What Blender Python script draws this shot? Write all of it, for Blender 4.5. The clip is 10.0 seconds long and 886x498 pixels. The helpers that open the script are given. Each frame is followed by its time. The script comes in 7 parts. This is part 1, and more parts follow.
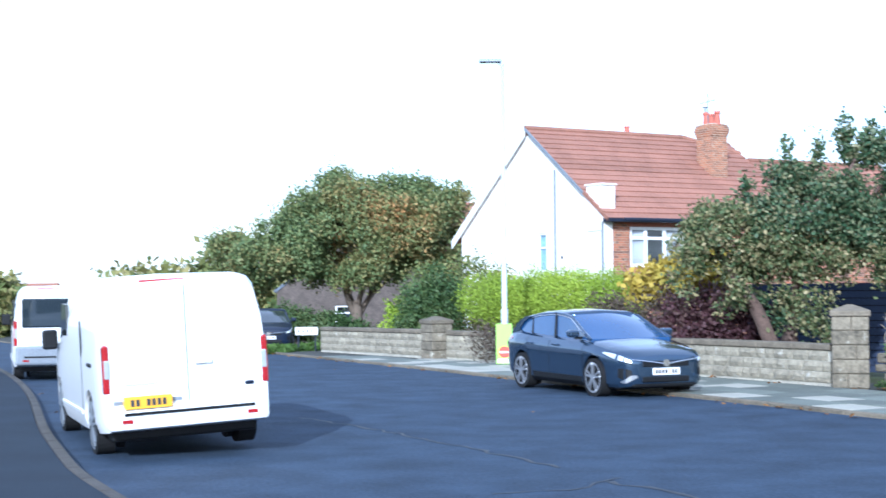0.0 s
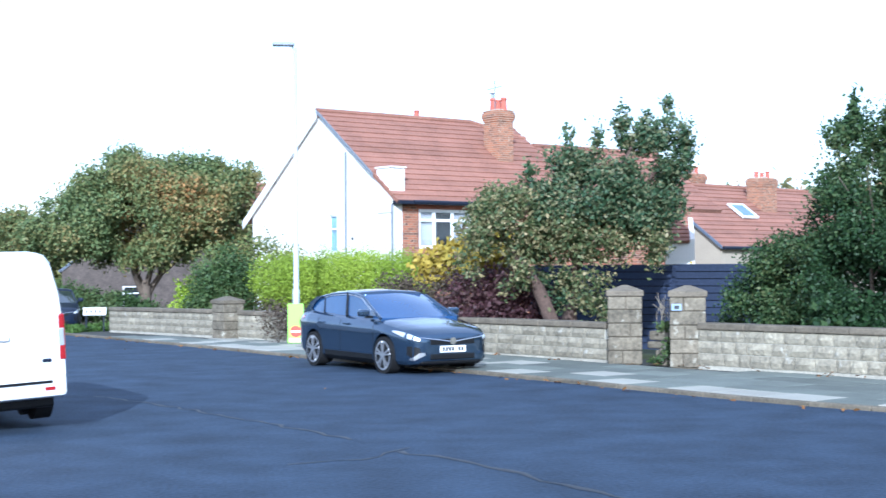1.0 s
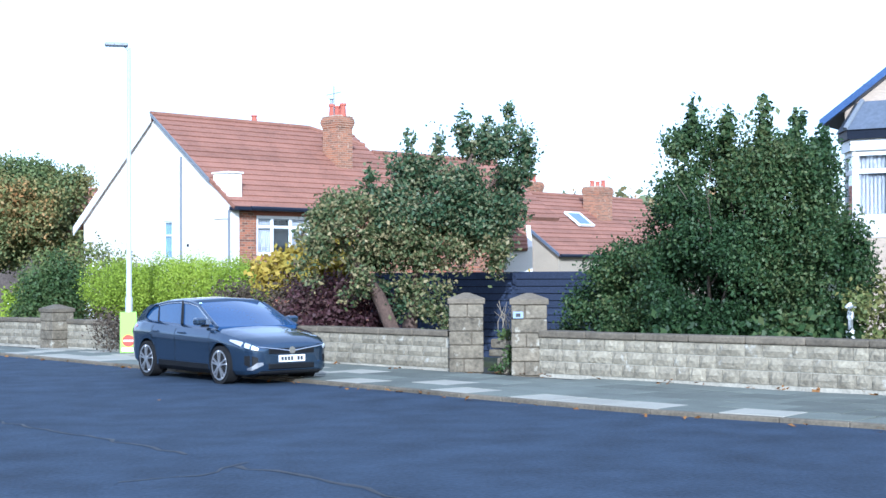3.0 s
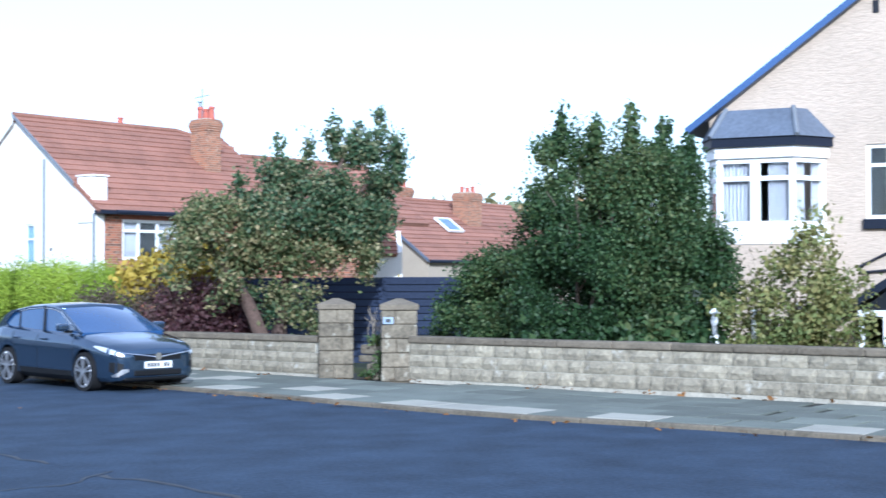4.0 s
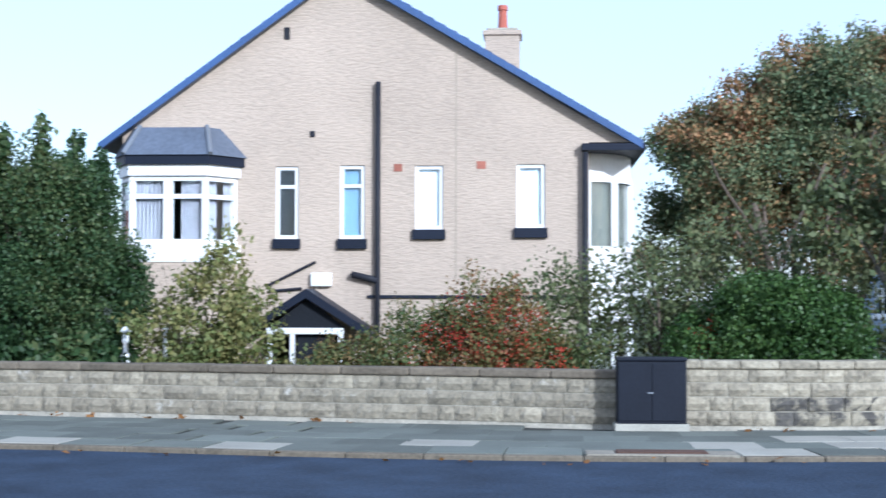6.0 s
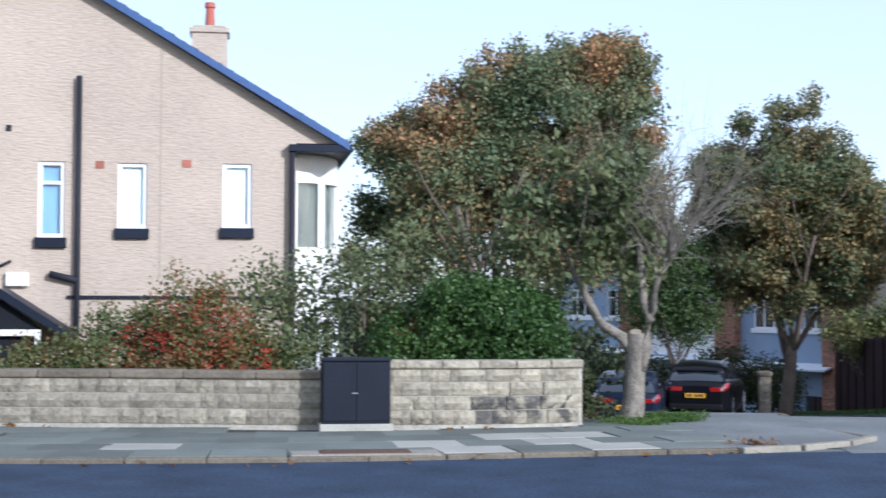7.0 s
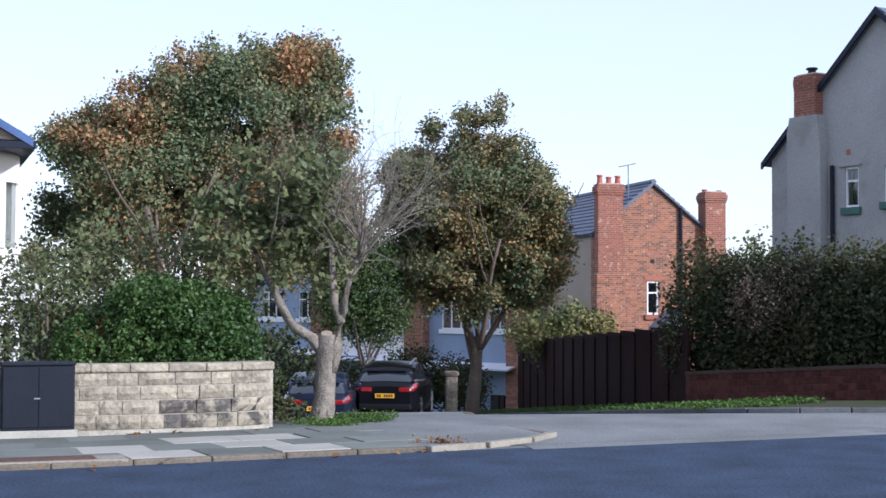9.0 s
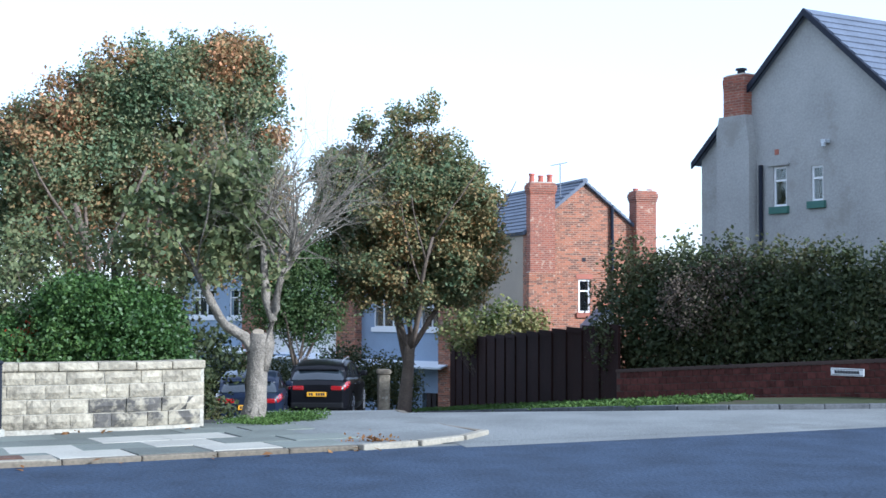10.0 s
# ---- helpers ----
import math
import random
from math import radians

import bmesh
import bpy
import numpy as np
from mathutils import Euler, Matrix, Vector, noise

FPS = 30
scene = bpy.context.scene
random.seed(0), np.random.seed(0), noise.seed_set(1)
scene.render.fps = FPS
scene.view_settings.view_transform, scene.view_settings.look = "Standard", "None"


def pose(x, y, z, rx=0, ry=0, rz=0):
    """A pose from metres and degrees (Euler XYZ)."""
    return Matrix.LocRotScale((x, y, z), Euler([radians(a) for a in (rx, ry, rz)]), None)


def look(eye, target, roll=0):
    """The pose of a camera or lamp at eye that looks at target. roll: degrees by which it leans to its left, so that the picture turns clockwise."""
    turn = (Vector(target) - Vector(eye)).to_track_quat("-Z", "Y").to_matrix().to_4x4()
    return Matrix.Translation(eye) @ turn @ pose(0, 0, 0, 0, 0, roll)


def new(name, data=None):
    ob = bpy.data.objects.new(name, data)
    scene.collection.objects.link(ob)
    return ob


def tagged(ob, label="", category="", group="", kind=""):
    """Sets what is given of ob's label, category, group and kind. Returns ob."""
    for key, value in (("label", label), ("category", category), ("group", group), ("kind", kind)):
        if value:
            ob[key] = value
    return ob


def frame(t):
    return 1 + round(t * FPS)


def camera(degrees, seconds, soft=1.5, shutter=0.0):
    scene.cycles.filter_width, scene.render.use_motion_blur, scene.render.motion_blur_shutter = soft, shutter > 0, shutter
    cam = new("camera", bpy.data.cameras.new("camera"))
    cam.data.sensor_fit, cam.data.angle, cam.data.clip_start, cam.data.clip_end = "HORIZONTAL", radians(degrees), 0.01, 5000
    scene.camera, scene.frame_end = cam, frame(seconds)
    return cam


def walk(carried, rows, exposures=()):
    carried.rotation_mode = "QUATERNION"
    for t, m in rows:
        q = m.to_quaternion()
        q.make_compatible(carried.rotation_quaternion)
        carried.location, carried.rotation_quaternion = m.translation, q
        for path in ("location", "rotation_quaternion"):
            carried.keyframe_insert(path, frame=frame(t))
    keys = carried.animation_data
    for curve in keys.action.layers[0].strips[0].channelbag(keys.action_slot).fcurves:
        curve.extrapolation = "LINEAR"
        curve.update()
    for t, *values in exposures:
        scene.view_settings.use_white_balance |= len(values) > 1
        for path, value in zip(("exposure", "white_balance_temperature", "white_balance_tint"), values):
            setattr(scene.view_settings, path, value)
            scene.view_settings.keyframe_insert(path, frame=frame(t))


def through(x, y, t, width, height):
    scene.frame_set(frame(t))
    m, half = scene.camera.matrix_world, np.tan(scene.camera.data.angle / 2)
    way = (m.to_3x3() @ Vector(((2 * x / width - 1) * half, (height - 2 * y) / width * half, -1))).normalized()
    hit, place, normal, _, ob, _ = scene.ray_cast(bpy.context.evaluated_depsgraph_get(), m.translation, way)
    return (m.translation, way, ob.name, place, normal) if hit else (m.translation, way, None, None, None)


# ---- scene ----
# ---- camera ----
EYE = (0.0, 0.0, 1.83)
PATH = [  # seconds, yaw, pitch, roll, step back
    (0.0, 0.01, 1.529, 0.473, 0), (0.5, -4.208, 0.748, 0.381, 0.05), (1.0, -8.32, 0.71, 0.29, 0.7),
    (1.5, -10.872, 0.836, 0.28, 0.12), (2.0, -12.976, 0.905, 0.235, 0), (2.2, -13.818, 0.92, 0.235, 0),
    (3.5, -15.985, 1.074, 0.2, 0.4), (4.0, -19.905, 1.174, 0.11, 0.2), (4.5, -25.835, 1.226, 0.0, 0.1),
    (5.0, -32.49, 1.314, -0.075, 0), (5.2, -34.69, 1.42, -0.16, 0), (6.3, -46.225, 2.03, -0.19, 0),
    (6.5, -48.575, 2.1, -0.28, 0), (7.0, -54.51, 1.96, -0.25, 0), (7.5, -59.365, 1.875, -0.27, 0),
    (8.0, -63.07, 1.962, -0.22, 0), (8.5, -65.095, 2.03, -0.18, 0), (9.0, -66.66, 2.075, -0.19, 0),
    (9.5, -67.94, 2.05, -0.2, 0), (10.0, -69.33, 2.012, -0.18, 0)]
cam = camera(34.0, 10.0, soft=1.5, shutter=0.3)
walk(cam, [(t, pose(EYE[0] + b * math.sin(radians(y)), EYE[1] - b * math.cos(radians(y)), EYE[2], 90 + p, r, y))
           for t, y, p, r, b in PATH],
     exposures=[(0.0, 0.6, 4900, 8), (2.2, 0.52, 4900, 8), (4.5, 0.3, 4950, 9), (6.5, 0.04, 5150, 11), (8.0, 0.06, 5450, 17), (9.5, 0.1, 5450, 18), (10.0, 0.5, 5100, 9)])

# ---- world and sun ----
SUN_FROM = Vector((-0.2, -0.98, 0.44)).normalized()
world = bpy.data.worlds.new("sky")
scene.world = world
world.use_nodes = True
wn = world.node_tree.nodes
sky = wn.new("ShaderNodeTexSky")
sky.sky_type, sky.sun_disc = "NISHITA", False
sky.sun_elevation = math.asin(SUN_FROM.z)
sky.sun_rotation = math.atan2(SUN_FROM.x, SUN_FROM.y)
sky.air_density, sky.dust_density, sky.ozone_density = 1.0, 1.0, 1.0
wn["Background"].inputs["Strength"].default_value = 0.1
world.node_tree.links.new(sky.outputs[0], wn["Background"].inputs["Color"])
# thin high cloud over the whole sky
veil, both = wn.new("ShaderNodeBackground"), wn.new("ShaderNodeAddShader")
veil.inputs["Color"].default_value, veil.inputs["Strength"].default_value = (0.99, 0.97, 1.0, 1), 0.58
world.node_tree.links.new(wn["Background"].outputs[0], both.inputs[0])
world.node_tree.links.new(veil.outputs[0], both.inputs[1])
world.node_tree.links.new(both.outputs[0], wn["World Output"].inputs["Surface"])
sun = new("sun", bpy.data.lights.new("sun", "SUN"))
sun.data.energy, sun.data.angle, sun.data.color = 4.4, radians(0.6), (1.0, 0.95, 0.87)
sun.matrix_world = look((0, 0, 60), Vector((0, 0, 60)) - SUN_FROM)


# ---- materials ----
def node(nt, kind, **values):
    n = nt.nodes.new(kind)
    for key, value in values.items():
        n.inputs[key].default_value = value
    return n


def mat(name, base, rough=0.8, metal=0.0, var=0.18, scale=1.2, fine=25.0, bump=0.25, each=0.0, coat=0.0, second=None, patch=0.55, stretch=1.0):
    """A surface of one base colour with stains at two scales, fine relief and, with each, a tone for each piece."""
    m = bpy.data.materials.new(name)
    m.use_nodes = True
    nt = m.node_tree
    b = nt.nodes["Principled BSDF"]
    geo = nt.nodes.new("ShaderNodeNewGeometry")
    n1, n2 = node(nt, "ShaderNodeTexNoise", Scale=scale, Detail=4.0), node(nt, "ShaderNodeTexNoise", Scale=fine, Detail=3.0)
    long = nt.nodes.new("ShaderNodeVectorMath")
    long.operation, long.inputs[1].default_value = "MULTIPLY", (1, 1, stretch)
    nt.links.new(geo.outputs["Position"], long.inputs[0])
    nt.links.new(geo.outputs["Position"], n1.inputs["Vector"])
    nt.links.new(long.outputs[0], n2.inputs["Vector"])
    add = nt.nodes.new("ShaderNodeMath")
    add.operation = "ADD"
    nt.links.new(n1.outputs["Fac"], add.inputs[0])
    nt.links.new(n2.outputs["Fac"], add.inputs[1])
    last = add
    if each:
        info = nt.nodes.new("ShaderNodeObjectInfo")
        mul = nt.nodes.new("ShaderNodeMath")
        mul.operation, mul.inputs[1].default_value, mul.inputs[2].default_value = "MULTIPLY_ADD", each, -each / 2
        nt.links.new(info.outputs["Random"], mul.inputs[0])
        last = nt.nodes.new("ShaderNodeMath")
        last.operation = "ADD"
        nt.links.new(add.outputs[0], last.inputs[0])
        nt.links.new(mul.outputs[0], last.inputs[1])
    ramp = node(nt, "ShaderNodeMapRange")
    ramp.inputs["From Min"].default_value, ramp.inputs["From Max"].default_value = 0.55, 1.45
    ramp.inputs["To Min"].default_value, ramp.inputs["To Max"].default_value = 1 - var, 1 + var
    ramp.clamp = False
    nt.links.new(last.outputs[0], ramp.inputs["Value"])
    mix = nt.nodes.new("ShaderNodeMix")
    mix.data_type, mix.blend_type = "RGBA", "MULTIPLY"
    mix.inputs["Factor"].default_value = 1.0
    mix.inputs[6].default_value = (*base, 1)
    nt.links.new(ramp.outputs[0], mix.inputs[7])
    out = mix.outputs[2]
    if second:
        n3 = node(nt, "ShaderNodeTexNoise", Scale=scale * 0.8, Detail=6.0, Roughness=0.65)
        nt.links.new(geo.outputs["Position"], n3.inputs["Vector"])
        step = node(nt, "ShaderNodeMapRange")
        step.inputs["From Min"].default_value, step.inputs["From Max"].default_value = patch, patch + 0.12
        nt.links.new(n3.outputs["Fac"], step.inputs["Value"])
        m2 = nt.nodes.new("ShaderNodeMix")
        m2.data_type = "RGBA"
        nt.links.new(step.outputs[0], m2.inputs["Factor"])
        nt.links.new(out, m2.inputs[6])
        m2.inputs[7].default_value = (*second, 1)
        out = m2.outputs[2]
    nt.links.new(out, b.inputs["Base Color"])
    b.inputs["Roughness"].default_value, b.inputs["Metallic"].default_value, b.inputs["Coat Weight"].default_value = rough, metal, coat
    if bump:
        bp = node(nt, "ShaderNodeBump", Strength=bump, Distance=0.02)
        nt.links.new(n2.outputs["Fac"], bp.inputs["Height"])
        nt.links.new(bp.outputs[0], b.inputs["Normal"])
    return m


def brick_mat(name, one, two, mortar):
    """Brickwork in real brick sizes on the walls of houses, with darker and paler bricks."""
    m = mat(name, one, 0.9, bump=0.3)
    nt = m.node_tree
    b = nt.nodes["Principled BSDF"]
    co, sep, add, comb = (nt.nodes.new(k) for k in ("ShaderNodeTexCoord", "ShaderNodeSeparateXYZ", "ShaderNodeMath", "ShaderNodeCombineXYZ"))
    nt.links.new(co.outputs["Object"], sep.inputs[0])
    nt.links.new(sep.outputs["X"], add.inputs[0])
    nt.links.new(sep.outputs["Y"], add.inputs[1])
    nt.links.new(add.outputs[0], comb.inputs["X"])
    nt.links.new(sep.outputs["Z"], comb.inputs["Y"])
    br = nt.nodes.new("ShaderNodeTexBrick")
    for key, value in (("Scale", 1.0), ("Mortar Size", 0.009), ("Brick Width", 0.23), ("Row Height", 0.078), ("Bias", -0.1), ("Mortar Smooth", 0.2)):
        br.inputs[key].default_value = value
    br.inputs["Color1"].default_value, br.inputs["Color2"].default_value, br.inputs["Mortar"].default_value = (*one, 1), (*two, 1), (*mortar, 1)
    nt.links.new(comb.outputs[0], br.inputs["Vector"])
    spot_, near_ = node(nt, "ShaderNodeTexNoise", Scale=7.0, Detail=3.0), node(nt, "ShaderNodeMapRange")
    nt.links.new(co.outputs["Object"], spot_.inputs["Vector"])
    near_.inputs["From Min"].default_value, near_.inputs["From Max"].default_value = 0.6, 0.7
    near_.inputs["To Max"].default_value = 0.7
    nt.links.new(spot_.outputs["Fac"], near_.inputs["Value"])
    mx = nt.nodes.new("ShaderNodeMix")
    mx.data_type = "RGBA"
    nt.links.new(near_.outputs[0], mx.inputs["Factor"])
    nt.links.new(br.outputs["Color"], mx.inputs[6])
    mx.inputs[7].default_value = (0.47, 0.35, 0.25, 1)
    nt.links.new(mx.outputs[2], b.inputs["Base Color"])
    return m


def leaf_mat(name, colours, shine=0.45, own=0.5, wide=0.55):
    """Leaves whose colours run through the given ones, leaf by leaf and branch by branch, and let some light through."""
    m = bpy.data.materials.new(name)
    m.use_nodes = True
    nt = m.node_tree
    b = nt.nodes["Principled BSDF"]
    geo = nt.nodes.new("ShaderNodeNewGeometry")
    big = node(nt, "ShaderNodeTexNoise", Scale=wide, Detail=3.0)
    nt.links.new(geo.outputs["Position"], big.inputs["Vector"])
    add = nt.nodes.new("ShaderNodeMath")
    add.operation, add.inputs[1].default_value = "MULTIPLY_ADD", own
    spread = node(nt, "ShaderNodeMapRange")
    spread.inputs["From Min"].default_value, spread.inputs["From Max"].default_value = 0.3, 0.7
    spread.inputs["To Min"].default_value, spread.inputs["To Max"].default_value = 0.0, 1 - own
    nt.links.new(big.outputs["Fac"], spread.inputs["Value"])
    nt.links.new(geo.outputs["Random Per Island"], add.inputs[0])
    nt.links.new(spread.outputs[0], add.inputs[2])
    ramp = nt.nodes.new("ShaderNodeValToRGB")
    while len(ramp.color_ramp.elements) < len(colours):
        ramp.color_ramp.elements.new(0.5)
    for i, (e, c) in enumerate(zip(ramp.color_ramp.elements, colours)):
        e.position, e.color = i / (len(colours) - 1), (*c, 1)
    nt.links.new(add.outputs[0], ramp.inputs["Fac"])
    nt.links.new(ramp.outputs[0], b.inputs["Base Color"])
    b.inputs["Roughness"].default_value, b.inputs["Specular IOR Level"].default_value = shine, 0.32
    tr = nt.nodes.new("ShaderNodeBsdfTranslucent")
    nt.links.new(ramp.outputs[0], tr.inputs["Color"])
    ms = nt.nodes.new("ShaderNodeMixShader")
    ms.inputs[0].default_value = 0.2
    nt.links.new(b.outputs[0], ms.inputs[1])
    nt.links.new(tr.outputs[0], ms.inputs[2])
    nt.links.new(ms.outputs[0], nt.nodes["Material Output"].inputs["Surface"])
    return m


def glass_mat(name, tint=(0.8, 0.88, 0.92), rough=0.01, through=1.0):
    m = bpy.data.materials.new(name)
    m.use_nodes = True
    b = m.node_tree.nodes["Principled BSDF"]
    b.inputs["Base Color"].default_value = (*tint, 1)
    b.inputs["Roughness"].default_value, b.inputs["IOR"].default_value = rough, 1.5
    b.inputs["Transmission Weight"].default_value = through
    return m


ASPHALT = mat("dark_asphalt", (0.034, 0.051, 0.082), 0.82, var=0.6, scale=1.3, fine=22, bump=0.8)
ASPHALT_OLD = mat("worn_light_asphalt", (0.172, 0.18, 0.17), 0.9, var=0.5, scale=0.6, fine=30, bump=0.6, second=(0.135, 0.14, 0.128), patch=0.56)
TAR = mat("tar_seal", (0.018, 0.02, 0.024), 0.6, var=0.2)
TARMAC = mat("dark_tarmac_path", (0.019, 0.027, 0.04), 0.9, var=0.4, scale=0.8, fine=40)
SLAB = mat("grey_slab", (0.135, 0.148, 0.125), 0.85, var=0.3, scale=1.5, fine=30, each=0.7)
SLAB_PALE = mat("pale_new_slab", (0.35, 0.335, 0.28), 0.85, var=0.22, scale=1.5, fine=30, each=0.4)
KERB = mat("sandstone_kerb", (0.145, 0.122, 0.088), 0.9, var=0.45, scale=2, fine=25, each=0.35, second=(0.1, 0.085, 0.06), patch=0.58)
KERB_OLD = mat("worn_brown_kerb", (0.05, 0.044, 0.038), 0.9, var=0.45, scale=2, fine=25, each=0.5)
KERB_PALE = mat("pale_kerb", (0.27, 0.245, 0.19), 0.9, var=0.35, scale=2, fine=25, each=0.3, second=(0.16, 0.14, 0.1), patch=0.6)
JOINT = mat("pavement_bed", (0.035, 0.036, 0.03), 0.95, var=0.3)
SOIL = mat("garden_soil_and_grass", (0.05, 0.06, 0.025), 0.95, var=0.4, scale=0.4, fine=12, second=(0.06, 0.045, 0.03))
STONE = mat("weathered_sandstone", (0.26, 0.23, 0.17), 0.9, var=0.42, scale=4.5, fine=18, bump=0.9, each=0.22, second=(0.5, 0.475, 0.41), patch=0.6)
STONE_PALE = mat("clean_sandstone", (0.3, 0.265, 0.195), 0.9, var=0.55, scale=4.5, fine=16, bump=1.2, each=0.3, second=(0.42, 0.375, 0.28), patch=0.55)
STONE_PILLAR = mat("dark_weathered_sandstone", (0.165, 0.14, 0.1), 0.9, var=0.6, scale=5.0, fine=18, bump=0.9, each=0.3, second=(0.42, 0.395, 0.32), patch=0.59)
STONE_SOOT = mat("blackened_sandstone", (0.075, 0.069, 0.06), 0.9, var=0.6, scale=5, fine=14, bump=0.7, each=0.5, second=(0.31, 0.275, 0.2), patch=0.44)
COPING = mat("grey_coping_stone", (0.15, 0.125, 0.09), 0.9, var=0.45, scale=3, fine=20, bump=0.6, each=0.4)
MORTAR = mat("mortar", (0.4, 0.37, 0.3), 0.95, var=0.4, scale=3)
RENDER_WHITE = mat("white_render", (0.82, 0.8, 0.76), 0.85, var=0.06, scale=0.6, fine=20, bump=0.1)
PEBBLEDASH = mat("beige_pebbledash", (0.48, 0.39, 0.305), 0.92, var=0.2, scale=0.5, fine=7, bump=1.0, stretch=4.0)
GREY_RENDER = mat("grey_cement_render", (0.37, 0.365, 0.345), 0.9, var=0.22, scale=0.7, fine=16, bump=0.4, second=(0.29, 0.28, 0.25), patch=0.55)
CREAM_RENDER = mat("cream_render", (0.38, 0.32, 0.245), 0.9, var=0.12)
BRICK = mat("red_brick", (0.28, 0.125, 0.085), 0.9, var=0.5, scale=3, fine=9, bump=0.4, each=0.8, second=(0.42, 0.27, 0.2), patch=0.63)
BRICK_RED = mat("bright_red_brick", (0.33, 0.125, 0.085), 0.9, var=0.25, scale=3, fine=20, bump=0.4, each=0.5)
BRICKWORK = brick_mat("red_brickwork", (0.38, 0.135, 0.07), (0.1, 0.055, 0.042), (0.33, 0.235, 0.165))
# Brick and mortar copies darkened: the corner wall's shade is in their colour.
BRICK_SHADED = mat("shaded_brick", (0.085, 0.03, 0.024), 0.95, var=0.4, scale=3, fine=12, each=0.6)
MORTAR_SHADED = mat("shaded_mortar", (0.07, 0.05, 0.042), 0.95, var=0.3)
BRICK_BROWN = mat("dull_brown_brick", (0.09, 0.072, 0.062), 0.95, var=0.5, scale=3, fine=12)
BRICK_AGED = brick_mat("aged_orange_brickwork", (0.37, 0.155, 0.08), (0.17, 0.085, 0.055), (0.34, 0.26, 0.19))
BRICK_FRESH = brick_mat("fresh_red_brickwork", (0.31, 0.1, 0.058), (0.2, 0.075, 0.05), (0.3, 0.2, 0.15))
KERB_DARK = mat("dark_grey_kerb", (0.085, 0.09, 0.095), 0.9, var=0.4, scale=2, fine=25, each=0.5)
TILE_RED = mat("red_clay_tile", (0.275, 0.13, 0.088), 0.85, var=0.3, scale=1.2, fine=12, bump=0.4, each=0.35)
SLATE = mat("blue_grey_slate", (0.11, 0.13, 0.17), 0.55, var=0.3, scale=1.5, fine=12, bump=0.3)
LEAD = mat("lead_sheet", (0.22, 0.24, 0.27), 0.45, metal=0.3, var=0.2)
POT = mat("terracotta_pot", (0.42, 0.12, 0.08), 0.8, var=0.2)
PVC = mat("white_window_frame", (0.82, 0.82, 0.81), 0.35, var=0.03, bump=0)
BLUE_PAINT = mat("pale_blue_paint", (0.27, 0.34, 0.44), 0.6, var=0.12)
VERGE_BLUE = mat("blue_grey_verge_tile", (0.05, 0.1, 0.24), 0.55, var=0.3)
BLACK_PAINT = mat("black_paint", (0.013, 0.017, 0.03), 0.5, var=0.3, bump=0.1)
BLACK_PIPE = mat("dark_brown_pipe", (0.024, 0.025, 0.032), 0.6, var=0.3)
GREEN_SILL = mat("green_painted_sill", (0.05, 0.14, 0.11), 0.6, var=0.15)
CURTAIN = mat("grey_net_curtain", (0.3, 0.28, 0.3), 0.9, var=0.12)
CURTAIN_CREAM = mat("cream_blind", (0.5, 0.5, 0.42), 0.9, var=0.15)
# Blue-grey that puts the sky's reflection in the panes into a colour.
PAINTED_SKY = mat("blue_frosted_panel", (0.16, 0.26, 0.36), 0.25, var=0.15, scale=2.5, bump=0)
BLIND = mat("white_blind", (0.75, 0.78, 0.8), 0.8, var=0.04, bump=0)
# Near-black colour that paints the dark of unlit interiors and gaps.
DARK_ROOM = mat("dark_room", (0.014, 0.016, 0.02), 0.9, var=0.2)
FENCE_BLACK = mat("dark_blue_black_boards", (0.028, 0.038, 0.07), 0.7, var=0.3, each=0.5)
FENCE_BROWN = mat("dark_brown_timber", (0.02, 0.0085, 0.007), 0.95, var=0.5, each=0.12)
BARK = mat("grey_brown_bark", (0.13, 0.1, 0.075), 0.95, var=0.45, scale=3, fine=22, bump=0.9)
BARK_RED = mat("reddish_brown_bark", (0.1, 0.065, 0.05), 0.95, var=0.5, scale=4, fine=24, bump=0.9)
BARK_PALE = mat("pale_grey_bark", (0.2, 0.175, 0.14), 0.95, var=0.65, scale=6, fine=34, bump=1.0, second=(0.1, 0.085, 0.065), patch=0.57)
CUT_WOOD = mat("sawn_wood", (0.3, 0.25, 0.18), 0.9, var=0.3, scale=9)
GALV = mat("pale_galvanised_steel", (0.55, 0.58, 0.6), 0.5, metal=0.4, var=0.1, bump=0)
SIGN_GREEN = mat("lime_green_poster", (0.36, 0.72, 0.1), 0.6, var=0.03, bump=0)
SIGN_RED = mat("red_print", (0.75, 0.07, 0.04), 0.6, var=0.03, bump=0)
SIGN_WHITE = mat("white_print", (0.8, 0.8, 0.78), 0.5, var=0.03, bump=0)
INK = mat("dark_print", (0.03, 0.03, 0.035), 0.6, var=0.1, bump=0)
CABINET = mat("blue_black_cabinet_paint", (0.011, 0.014, 0.023), 0.5, var=0.3, bump=0.05)
IRON = mat("rusty_iron", (0.09, 0.05, 0.035), 0.8, var=0.4)
CAR_BLUE = mat("dark_blue_grey_car_paint", (0.048, 0.082, 0.14), 0.2, metal=0.75, var=0.05, bump=0, coat=1.0)
CAR_NAVY = mat("navy_car_paint", (0.01, 0.016, 0.034), 0.3, metal=0.0, var=0.05, bump=0, coat=0.15)
CAR_BLACK = mat("black_car_paint", (0.005, 0.005, 0.007), 0.3, metal=0.0, var=0.05, bump=0, coat=0.15)
for m_ in (CAR_NAVY, CAR_BLACK):
    m_.node_tree.nodes["Principled BSDF"].inputs["Specular IOR Level"].default_value = 0.25
VAN_WHITE = mat("white_van_paint", (0.8, 0.8, 0.8), 0.35, var=0.04, bump=0, coat=0.6)
TYRE = mat("black_rubber", (0.015, 0.015, 0.016), 0.85, var=0.2)
